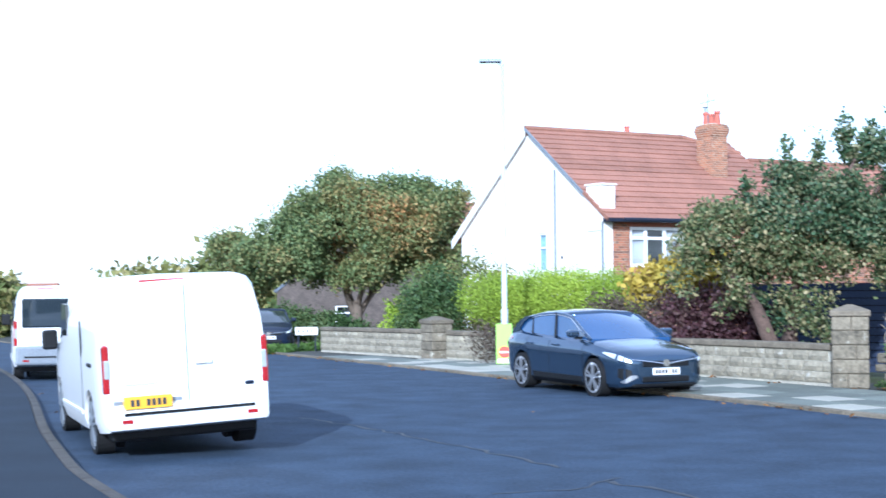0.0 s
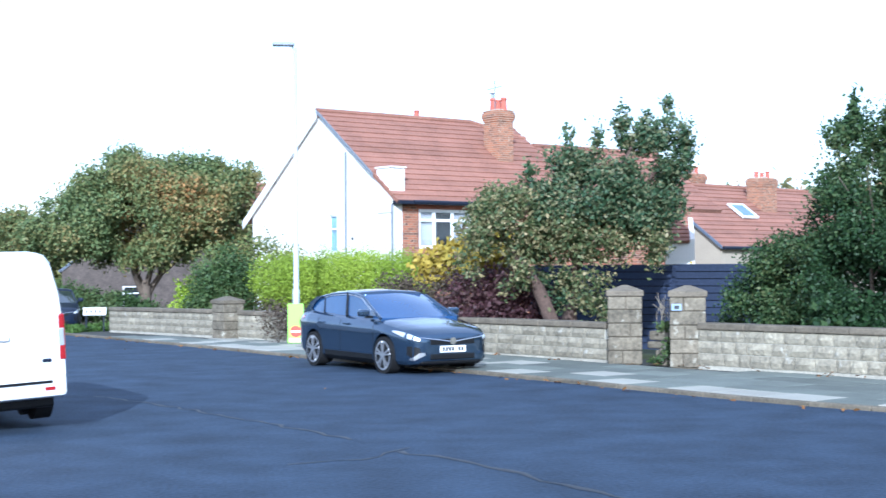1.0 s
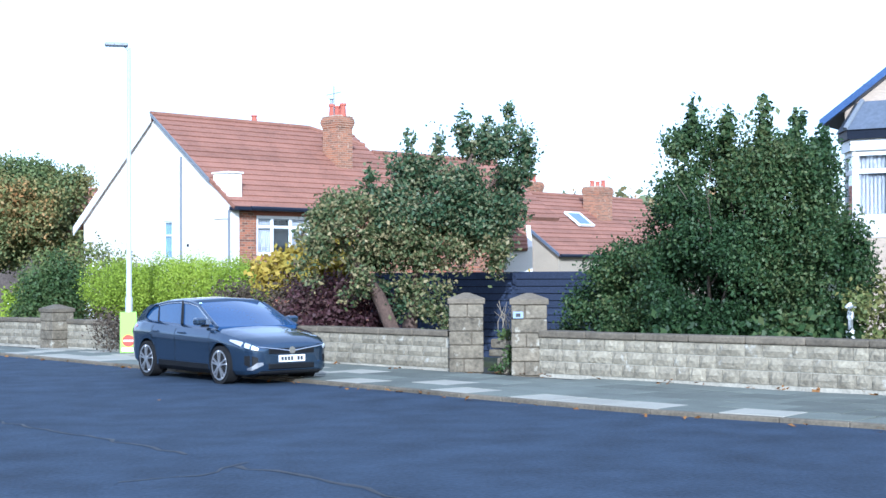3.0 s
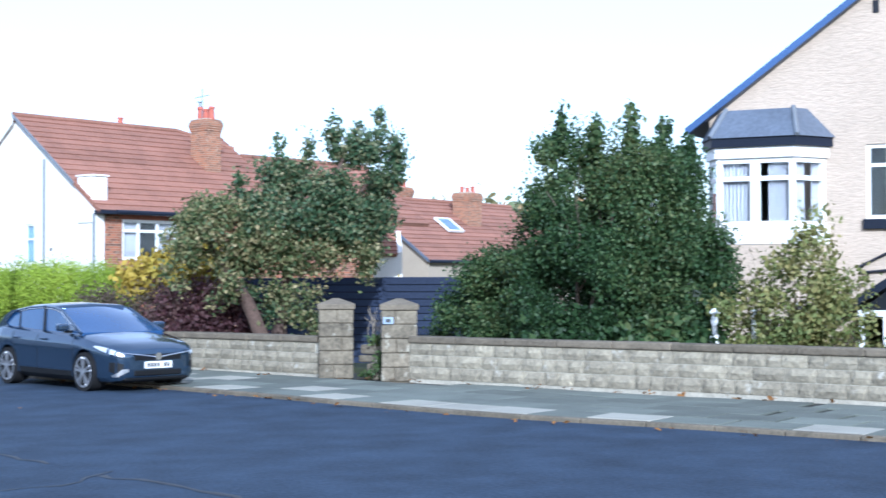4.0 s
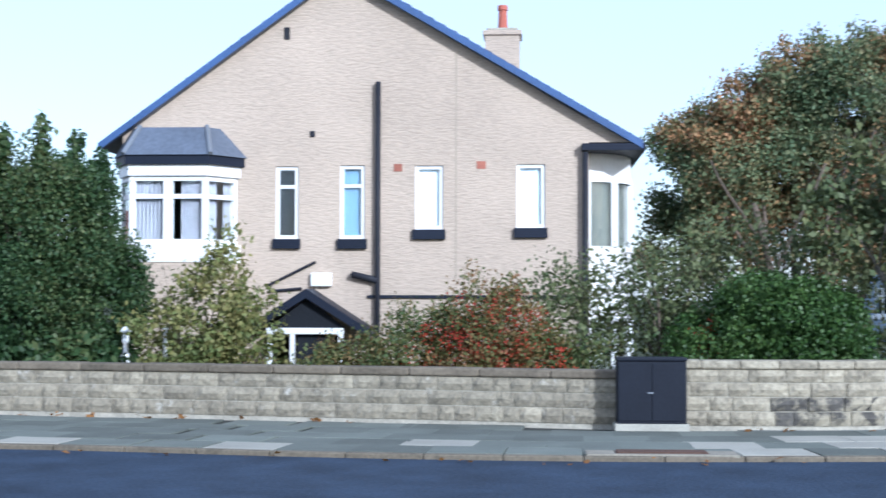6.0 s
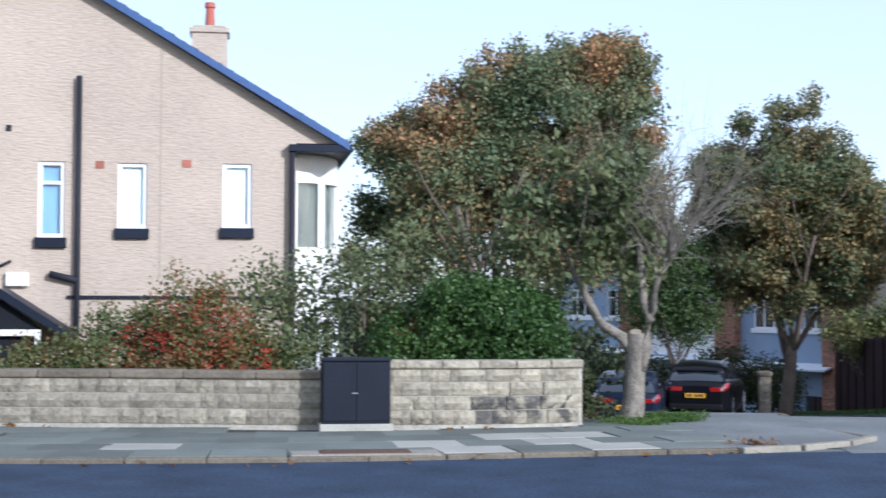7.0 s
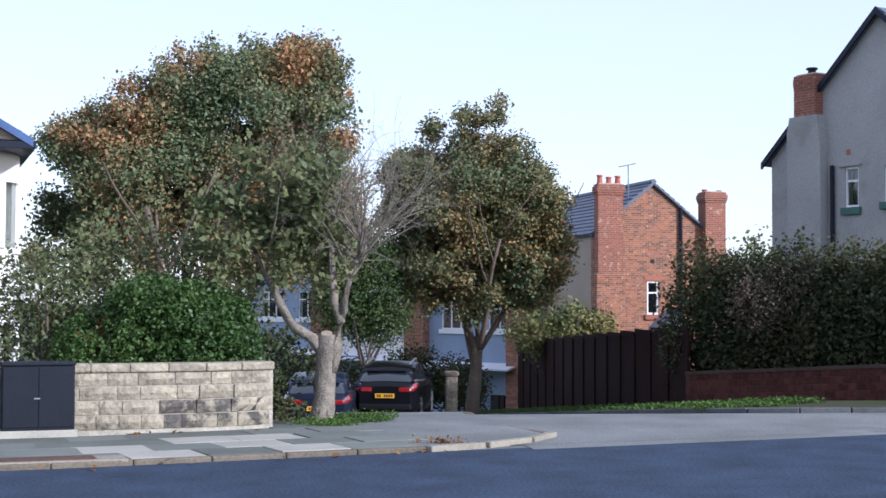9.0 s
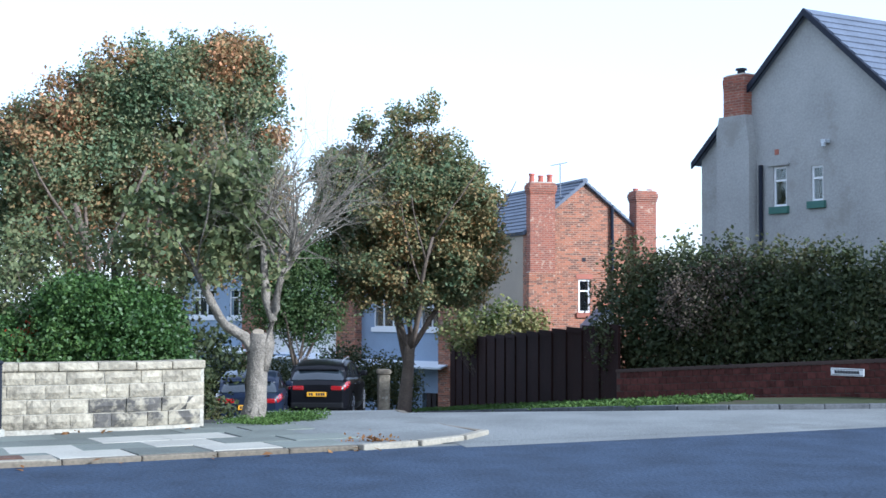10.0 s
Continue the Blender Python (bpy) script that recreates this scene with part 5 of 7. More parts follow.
terrace(pose(59.0, 23.9, 0.6, 0, 0, -105), BLUE_PAINT, "pale blue painted terraced house with bay window and canopy")


# ---- fences ----
def board_fence(name, a, b, height, material, label, boards_up=True, drop=0.0, board=0.15):
    """A timber fence from a to b in panels, each with its boards."""
    a, b = Vector((*a, 0)), Vector((*b, 0))
    d = (b - a)
    n = max(1, round(d.length / 1.83))
    az = math.degrees(math.atan2(d.y, d.x))
    top = thing(name, Matrix(), label, "fence")
    w = d.length / n
    full = height
    for i in range(n):
        p = a + d * ((i + 0.5) / n)
        z = level(p.x, p.y) - 0.05
        height = full - drop * (1 - i / n)
        rows = [(-w / 2, -w / 2 + 0.1, -0.018, 0.05, 0, height - 0.02)]
        pn_ = part("panel", boxes(*rows, (-w / 2 + 0.1, w / 2, 0.0, 0.03, 0.05, 0.15), (-w / 2 + 0.1, w / 2, 0.0, 0.03, height - 0.15, height)), material, top)
        pn_.matrix_basis = pose(p.x, p.y, z, 0, 0, az)
        if boards_up:
            k = int((w - 0.1) / board)
            bw = (w - 0.1) / k
            rows = [(-w / 2 + 0.1 + j * bw, -w / 2 + 0.1 + (j + 1) * bw - 0.003, -0.022 - 0.003 * (j % 2), 0.0, 0.04, height - 0.02) for j in range(k)]
        else:
            k = int(height / board)
            # Near-black sheet paints the shade in the gaps between the boards.
            part("backing", boxes((-w / 2 + 0.02, w / 2, 0.032, 0.045, 0.03, height)), DARK_ROOM, pn_)
            rows = [(-w / 2 + 0.02, w / 2, -0.02 - 0.01 * (j % 2), 0.0, 0.03 + j * board, 0.03 + (j + 1) * board - 0.018) for j in range(k)]
        for row in rows:
            part("board", boxes(row), material, pn_)
    return top


board_fence("fence", at_angle(-11.8, 33.5)[:2], at_angle(-23.5, 31.5)[:2], 1.95, FENCE_BLACK, "dark blue-black horizontal board fence behind the gate", False, board=0.16)
board_fence("fence", (34.0, 8.3), (66, 26.0), 3.6, FENCE_BROWN, "dark brown timber fence along the grass verge", True, 1.4, 0.15)

x, y, _ = at_angle(-75.75, 52, 0)
shed = thing("garden_shed", pose(x, y, 0, 0, 0, -66), "small garden shed with a white gable and slate roof", "shed")
part("wall", prism(bmesh.new(), [(-0.5, -3.5), (0.5, -3.5), (0.5, 0.95), (0, 1.42), (-0.5, 0.95)], 0, 1.6), PVC, shed, "white boarded wall")
for s_ in (-1, 1):
    part("roof_slope", prism(bmesh.new(), [(0, 1.6), (s_ * 0.68, 0.92), (s_ * 0.68, 0.82), (0, 1.47)], -0.12, 1.7), SLATE, shed)
x, y, _ = at_angle(-67.0, 40.5)
post = thing("gate_post", pose(x, y, level(x, y), 0, 0, -60), "short old stone gate post beside the side road", "gate post")
part("shaft", boxes((-0.16, 0.16, -0.16, 0.16, -0.2, 1.1), bevel=0.03), STONE_PILLAR, post)
part("cap", boxes((-0.2, 0.2, -0.2, 0.2, 1.1, 1.25), bevel=0.06), COPING, post)

# low brick wall on the far corner, with the street sign
top = thing("brick_wall", Matrix(), "low red brick garden wall in the shade of a hedge", "wall", kind="structure")
bm0 = boxes((-0.105, 0.105, -0.05, 0.05, -0.032, 0.032), bevel=0.005)
brick_me = bpy.data.meshes.new("brick")
bm0.to_mesh(brick_me)
bm0.free()
# Darker brick copy paints this wall's shade.
brick_me.materials.append(BRICK_SHADED)
bl = glide([(33.4, 8.2), (31.3, 4.6), (29.4, 1.0), (26.6, -5)], 0.225)
n_made = 0
for (a, t), (b, _) in zip(bl, bl[1:]):
    p = (a + b) / 2
    for c in range(6):
        if n_made < 300:
            o = new("brick", brick_me)
            o.parent = top
            q = p + t * (0.112 if c % 2 else 0)
            o.matrix_basis = pose(q.x, q.y, level(q.x, q.y) + 0.1 + 0.15 * c, 0, 0, math.degrees(math.atan2(t.y, t.x))) @ Matrix.Diagonal((1, 1, 2.1, 1))
            n_made += 1
bm = bmesh.new()
for (a, t), (b, _) in zip(bl, bl[1:]):
    p = (a + b) / 2
    box(bm, -0.115, 0.115, -0.04, 0.06, -0.8, 0.92, pose(p.x, p.y, level(p.x, p.y), 0, 0, math.degrees(math.atan2(t.y, t.x))))
    box(bm, -0.116, 0.116, -0.07, 0.09, 0.92, 0.99, pose(p.x, p.y, level(p.x, p.y), 0, 0, math.degrees(math.atan2(t.y, t.x))))
part("core", bm, MORTAR_SHADED, top)


def plate_sign(name, m, w, h, label, post=True, bars=7):
    s = thing(name, m, label, "sign")
    part("board", boxes((-w / 2, w / 2, -0.015, 0.015, 0, h), bevel=0.006), SIGN_WHITE, s)
    part("border", boxes((-w / 2 + 0.02, w / 2 - 0.02, -0.02, -0.016, 0.015, 0.025), (-w / 2 + 0.02, w / 2 - 0.02, -0.02, -0.016, h - 0.025, h - 0.015)), INK, s)
    for k in range(bars):
        x = -w / 2 + w * (0.12 + 0.76 * k / bars)
        part("letter_bar", boxes((x, x + w * 0.07, -0.022, -0.016, h * 0.3, h * 0.7)), INK, s)
    if post:
        for x in (-w * 0.4, w * 0.36):
            part("post", boxes((x, x + 0.05, 0.02, 0.06, -0.75, h)), BLACK_PAINT, s)
    return s


x, y, z = at_angle(-84.9, 29.85)
plate_sign("street_sign", pose(x, y, 0.35, 0, 0, -118), 0.75, 0.15, "white street name sign with dark letters on the brick wall", False, 9)
x, y, z = at_angle(5.4, 47)
plate_sign("street_sign", pose(x, y, level(x, y) + 0.55, 0, 0, 5), 0.72, 0.26, "white street name sign on low posts beside the grass", True, 4)

# ---- street lamp with its poster ----
lx, ly = 1.45, 34.4
lamp = thing("street_lamp", pose(lx, ly, level(lx, ly) + 0.06, 0, 0, -2), "tall pale steel street lamp with a flat lantern", "street lamp")
part("post", tube(bmesh.new(), [(0, 0, 0), (0, 0, 1.3), (0, 0, 1.32), (0, 0, 7.15)], [0.085, 0.085, 0.065, 0.04], 14), GALV, lamp, smooth=True)
part("arm", tube(bmesh.new(), [(0, 0, 7.1), (-0.12, 0, 7.22)], [0.035, 0.03], 8), GALV, lamp)
part("lantern", boxes((-0.55, -0.02, -0.11, 0.11, 7.18, 7.26), bevel=0.03), LEAD, lamp, "flat grey lantern head")
poster = thing("poster_board", pose(lx - 0.02, ly - 0.12, level(lx, ly) + 0.08, 0, 0, -2), "lime green poster board with a red disc on the lamp post", "sign")
part("board", boxes((-0.19, 0.19, -0.02, 0.02, 0.0, 0.95), bevel=0.006), SIGN_GREEN, poster)
part("panel", boxes((-0.15, 0.15, -0.026, -0.021, 0.03, 0.12)), SIGN_WHITE, poster)
part("disc", cyl(bmesh.new(), 0.14, -0.027, -0.021, pose(0, 0, 0.28)), SIGN_RED, poster, "red printed disc")
part("text_bar", boxes((-0.11, 0.11, -0.031, -0.0275, 0.26, 0.3)), SIGN_WHITE, poster)


# ---- vehicles ----
def loft(bm, rows):
    """A skin through half sections (x, [(y, z), ...]) that mirrors across y."""
    grids = []
    for x, pts in rows:
        full = [(y, z) for y, z in pts] + [(-y, z) for y, z in reversed(pts) if y > 1e-6]
        grids.append([bm.verts.new((x, y, z)) for y, z in full])
    n = len(grids[0])
    for r, s in zip(grids, grids[1:]):
        for k in range(n):
            bm.faces.new((r[k], r[(k + 1) % n], s[(k + 1) % n], s[k]))
    bm.faces.new(grids[0])
    bm.faces.new(grids[-1][::-1])
    return bm


def wheel(parent, x, y, r, side, spokes=5, rim_m=None):
    w = part("wheel", cyl(bmesh.new(), r, y - 0.105, y + 0.105, pose(x, 0, r), 32), TYRE, parent, "black tyre")
    rim_m = rim_m or ALLOY
    bm = bmesh.new()
    o = y + side * 0.1
    for k in range(24):
        a, b = 2 * math.pi * k / 24, 2 * math.pi * (k + 1) / 24
        vs = [bm.verts.new((x + q * math.cos(c), o + side * e, r + q * math.sin(c))) for c in (a, b) for q, e in ((r * 0.8, 0.012), (r * 0.7, 0.012))]
        bm.faces.new((vs[0], vs[1], vs[3], vs[2]))
    for k in range(spokes):
        a = 2 * math.pi * k / spokes + 0.3
        for da in (-0.17, 0.17):
            m = Matrix.Translation((x, o + side * 0.012, r)) @ Matrix.Rotation(-(a + da), 4, "Y")
            box(bm, 0.03, r * 0.75, -0.012, 0.012, -0.013, 0.013, m)
    cyl(bm, 0.055, min(o, o + side * 0.025), max(o, o + side * 0.025), pose(x, 0, r), 12)
    part("rim", bm, rim_m, w, "silver alloy rim")
    return w


CAR_ROWS = [(2.2, 0.5, 0.31, 0.63), (2.18, 0.64, 0.25, 0.69), (2.1, 0.75, 0.2, 0.745), (1.95, 0.825, 0.185, 0.79), (1.7, 0.875, 0.18, 0.845), (1.35, 0.9, 0.18, 0.905),
            (1.0, 0.905, 0.18, 0.95), (0.5, 0.903, 0.18, 0.965), (0.0, 0.9, 0.18, 0.98), (-0.6, 0.9, 0.18, 1.0), (-1.2, 0.905, 0.19, 1.03), (-1.6, 0.895, 0.2, 1.04),
            (-1.9, 0.86, 0.24, 1.02), (-2.1, 0.79, 0.3, 0.96), (-2.18, 0.7, 0.38, 0.86)]


def car_section(x):
    """Half the outline of the car's lower body at x, from the sill up over the shoulder to the middle of the bonnet."""
    rows = CAR_ROWS[::-1]
    i = max(1, min(len(rows) - 2, next((k for k in range(1, len(rows)) if rows[k][0] >= x), len(rows) - 1)))
    (x0, *p), (x1, *q) = rows[i - 1], rows[i]
    if x > x1 and i + 1 < len(rows):
        (x0, *p), (x1, *q) = rows[i], rows[i + 1]
    f = min(max((x - x0) / (x1 - x0), 0), 1)
    hw, zb, zt = (u + (v - u) * f for u, v in zip(p, q))
    h = zt - zb
    return [(0, zb), (hw * 0.9, zb), (hw * 0.965, zb + 0.06), (hw * 0.985, zb + 0.3 * h), (hw * 0.982, zb + 0.55 * h), (hw * 1.0, zb + 0.74 * h),
            (hw * 0.985, zb + 0.83 * h), (hw * 0.93, zb + 0.945 * h), (hw * 0.84, zt), (hw * 0.5, zt + 0.022), (0, zt + 0.03)]


def on_skin(x, v, side, off):
    """A point of the car's skin: v counts along the outline; off lifts it outwards."""
    pts = car_section(x)
    k = min(int(v), len(pts) - 2)
    (y0, z0), (y1, z1) = pts[k], pts[k + 1]
    f = v - k
    n = Vector((0.6 * max(0.0, (x - 1.6) / 0.6), z1 - z0, -(y1 - y0))).normalized()
    if n.z < 0:
        n.z = -n.z * 0.2
    y, z = y0 + (y1 - y0) * f, z0 + (z1 - z0) * f
    return Vector((x + off * n.x, side * (y + off * abs(n.y)), z + off * n.z))


def skin_patch(rows, side, off=0.006, across=4):
    """A thin panel that follows the car's skin: rows of x, lower v and upper v."""
    bm = bmesh.new()
    grids = [[[bm.verts.new(on_skin(x, lo + (hi - lo) * k / across, side, o)) for k in range(across + 1)] for x, lo, hi in rows] for o in (off, -0.01)]
    top, under = grids
    for g in grids:
        for r, q in zip(g, g[1:]):
            for k in range(across):
                bm.faces.new((r[k], r[k + 1], q[k + 1], q[k]))
    rim = [r[0] for r in top] + top[-1][1:] + [r[-1] for r in top[::-1][1:]] + top[0][::-1][1:-1]
    low = [r[0] for r in under] + under[-1][1:] + [r[-1] for r in under[::-1][1:]] + under[0][::-1][1:-1]
    for k in range(len(rim)):
        j = (k + 1) % len(rim)
        bm.faces.new((rim[k], rim[j], low[j], low[k]))
    return bm


def car(m, paint, label, glass=None, group="", rails=False):
    """A five-door hatchback: x forward, y to its left."""
    c = thing("car", m, label, "car", group)
    xs = sorted({round(x, 3) for x, *_ in CAR_ROWS} | {round(-2.1 + 0.14 * k, 3) for k in range(30)}, reverse=True)
    body = part("body", loft(bmesh.new(), [(x, car_section(x)) for x in xs]), paint, c)
    cut = bmesh.new()
    for x in (1.33, -1.33):
        for s_ in (-1, 1):
            cyl(cut, 0.372, min(s_ * 0.62, s_ * 1.1), max(s_ * 0.62, s_ * 1.1), pose(x, 0, 0.335), 28)
    carve(body, cut)
    crease(body, 30)
    gs = [(1.12, 0.8, 0.955, 0.955), (0.7, 0.785, 0.965, 1.17), (0.25, 0.775, 0.975, 1.375), (-0.05, 0.77, 0.98, 1.425), (-0.4, 0.77, 0.985, 1.44), (-0.9, 0.765, 1.0, 1.415),
          (-1.4, 0.755, 1.02, 1.345), (-1.72, 0.735, 1.03, 1.25), (-1.95, 0.7, 1.02, 1.11), (-2.06, 0.68, 0.99, 1.0)]

    def rail(hb, zb, zt):
        return hb - 0.26 * max(0.0, zt - zb)

    rows = []
    for x, hb, zb, zt in gs:
        hr = rail(hb, zb, zt)
        rows.append((x, [(0, zb - 0.05), (hb, zb - 0.05), (hb - 0.01, zb + 0.01), (hr + 0.025, max(zb + 0.011, zt - 0.07)), (hr - 0.09, max(zb + 0.012, zt - 0.012)), (0, zt + 0.012)]))
    # SCREEN_GLASS has the sky's reflection in its colour; CAR_GLASS is plain tint.
    cabin = part("cabin_glass", loft(bmesh.new(), rows), glass or CAR_GLASS, c, "tinted windows", True)
    crease(cabin, 35)
    rp = []
    for x, hb, zb, zt in [(0.2, 0.774, 0.976, 1.392)] + gs[3:7] + [(-1.74, 0.733, 1.03, 1.243)]:
        hr = rail(hb, zb, zt)
        rp.append((x, [(0, zt - 0.03), (hr - 0.02, zt - 0.065), (hr + 0.036, zt - 0.066), (hr + 0.01, zt - 0.03), (hr - 0.09, zt + 0.0), (0, zt + 0.026)]))
    part("roof", loft(bmesh.new(), rp), paint, c, "", True)
    for s_ in (-1, 1):
        bm = bmesh.new()
        tube(bm, [(x, s_ * (rail(hb, zb, zt) + 0.012), max(zb, zt - 0.05)) for x, hb, zb, zt in gs[:7]], [0.03] * 7, 8)
        part("pillar", bm, paint, c)
        part("pillar", prism(bmesh.new(), [(-1.25, 1.32), (-1.45, 1.315), (-1.74, 1.2), (-2.0, 1.0), (-1.42, 0.99), (-1.66, 1.08), (-1.5, 1.22)], s_ * 0.7 - 0.05, s_ * 0.7 + 0.05), paint, c)
        part("pillar", tube(bmesh.new(), [(-0.2, s_ * 0.77, 0.98), (-0.33, s_ * 0.672, 1.4)], [0.032, 0.028], 8), PLASTIC, c)
        part("pillar", tube(bmesh.new(), [(-1.12, s_ * 0.755, 1.0), (-1.22, s_ * 0.672, 1.34)], [0.022, 0.02], 8), PLASTIC, c)
        part("window_trim", tube(bmesh.new(), [(x, s_ * (rail(hb, zb, zt) + 0.03), zt - 0.075) for x, hb, zb, zt in gs[1:7]], [0.011] * 6, 6), CHROME, c, "chrome window trim")
        part("mirror", boxes((0.66, 0.82, s_ * 0.95 - 0.1, s_ * 0.95 + 0.1, 0.99, 1.12), bevel=0.04), paint, c)
        part("mirror_arm", boxes((0.7, 0.78, min(s_ * 0.78, s_ * 0.9), max(s_ * 0.78, s_ * 0.9), 0.96, 1.0)), PLASTIC, c)
        for x in (0.0, -0.98):
            part("door_handle", boxes((x - 0.11, x + 0.11, s_ * 0.905 - 0.02, s_ * 0.905 + 0.02, 0.83, 0.86), bevel=0.008), paint, c)
        for x in (0.98, -0.26, -1.12):
            part("door_seam", skin_patch([(x, 2.2, 7.2), (x - 0.012, 2.2, 7.2)], s_, 0.002, 8), PLASTIC, c)
        part("side_skirt", skin_patch([(0.92 - 0.15 * k, 1.0, 2.5) for k in range(13)], s_, 0.01, 3), PLASTIC, c, "black sill")
        part("headlamp", skin_patch([(1.62, 6.0, 6.3), (1.75, 5.7, 6.5), (1.9, 5.4, 6.6), (2.02, 5.25, 6.6), (2.11, 5.2, 6.5), (2.17, 5.3, 6.2)], s_, 0.008), LAMP_CLEAR, c, "clear swept-back headlamp")
        part("headlamp_rim", skin_patch([(1.6, 5.95, 6.05), (1.75, 5.5, 5.72), (1.9, 5.2, 5.42), (2.02, 5.05, 5.27), (2.11, 4.95, 5.2), (2.18, 4.95, 5.3)], s_, 0.009, 2), PLASTIC, c)
        part("fog_recess", skin_patch([(1.98, 2.9, 3.9), (2.06, 2.6, 4.0), (2.12, 2.5, 4.0), (2.17, 2.5, 3.8)], s_, 0.007, 3), PLASTIC, c, "black fog lamp recess")
        part("fog_trim", skin_patch([(2.02, 2.1, 2.35), (2.1, 2.0, 2.6), (2.16, 2.1, 3.1), (2.19, 2.2, 3.0)], s_, 0.012, 3), ALLOY if s_ < 0 else paint, c)
        part("tail_lamp", skin_patch([(-1.78, 6.1, 6.6), (-1.95, 5.4, 6.9), (-2.08, 5.0, 6.9), (-2.15, 5.0, 6.6)], s_, 0.01), LAMP_RED, c, "red tail lamp")
        part("tail_lamp", boxes((-2.2, -2.12, s_ * 0.52 - 0.16, s_ * 0.52 + 0.14, 0.75, 0.86), bevel=0.02), LAMP_RED, c, "red tail lamp")
        if rails:
            part("roof_rail", tube(bmesh.new(), [(0.0, s_ * 0.6, 1.44), (-0.1, s_ * 0.6, 1.5), (-1.3, s_ * 0.6, 1.46), (-1.4, s_ * 0.6, 1.4)], [0.018] * 4, 6), ALLOY, c, "bright roof rail")
        for x in (1.33, -1.33):
            wheel(c, x, s_ * 0.79, 0.325, s_)
            part("wheel_well", cyl(bmesh.new(), 0.33, min(s_ * 0.58, s_ * 0.63), max(s_ * 0.58, s_ * 0.63), pose(x, 0, 0.37), 20), PLASTIC, c)
    part("underbody", boxes((-1.95, 1.95, -0.75, 0.75, 0.15, 0.3), bevel=0.04), PLASTIC, c)
    part("lower_lip", boxes((2.0, 2.17, -0.62, 0.62, 0.19, 0.26), bevel=0.03), PLASTIC, c)
    part("grille", boxes((2.12, 2.205, -0.46, 0.46, 0.52, 0.63), bevel=0.02), PLASTIC, c)
    for s_ in (-1, 1):
        part("grille_wing", tube(bmesh.new(), [(2.205, s_ * 0.05, 0.575), (2.212, s_ * 0.25, 0.605), (2.2, s_ * 0.5, 0.635), (2.16, s_ * 0.66, 0.655)], [0.014, 0.012, 0.011, 0.009], 6), CHROME, c, "chrome grille wing")
    part("badge", cyl(bmesh.new(), 0.062, -0.02, 0.02, pose(2.205, 0, 0.585, 0, 0, 90), 18), CHROME, c, "round chrome badge")
    part("lower_grille", boxes((2.12, 2.21, -0.46, 0.46, 0.27, 0.37), bevel=0.02), PLASTIC, c)
    fp = part("number_plate", boxes((2.2, 2.225, -0.26, 0.26, 0.39, 0.505), bevel=0.004), PLATE_WHITE, c, "white number plate")
    rp_ = part("number_plate", boxes((-2.235, -2.17, -0.26, 0.26, 0.6, 0.71), bevel=0.004), PLATE_YELLOW, c, "yellow number plate")
    for k in range(7):
        if k != 4:
            part("plate_bar", boxes((2.225, 2.229, -0.22 + 0.064 * k, -0.175 + 0.064 * k, 0.415, 0.48)), INK, fp)
            part("plate_bar", boxes((-2.239, -2.235, -0.22 + 0.064 * k, -0.175 + 0.064 * k, 0.625, 0.69)), INK, rp_)
    part("rear_bumper", boxes((-2.2, -2.0, -0.72, 0.72, 0.3, 0.46), bevel=0.04), PLASTIC, c)
    part("spoiler", boxes((-1.84, -1.66, -0.56, 0.56, 1.225, 1.255), bevel=0.012), paint, c)
    return c


def heading(dx, dy):
    return math.degrees(math.atan2(dy, dx))


hd = heading(0.407, -0.913)
cx, cy = 2.76, 25.8
car(pose(cx, cy, level(cx, cy), 0, 0, hd) @ Matrix.Scale(0.985, 4), CAR_BLUE, "dark blue-grey hatchback parked at the kerb", SCREEN_GLASS, group="parked cars")
x, y, _ = at_angle(6.95, 54)
car(pose(x, y, level(x, y), 0, 0, heading(0.15, -0.99)), CAR_NAVY, "navy blue hatchback parked further down the road", group="parked cars")
x, y, _ = at_angle(-61.9, 38.5)
car(pose(x, y, level(x, y), 0, 0, heading(0.9, 0.42)) @ Matrix.Diagonal((1, 0.97, 1.06, 1)), CAR_NAVY, "dark blue hatchback parked in the side road", group="parked cars")
x, y, _ = at_angle(-64.8, 41.5)
car(pose(x, y, level(x, y), 0, 0, heading(0.95, 0.3)) @ Matrix.Diagonal((1, 1.0, 1.1, 1)), CAR_BLACK, "tall black car with roof rails parked in the side road", group="parked cars", rails=True)


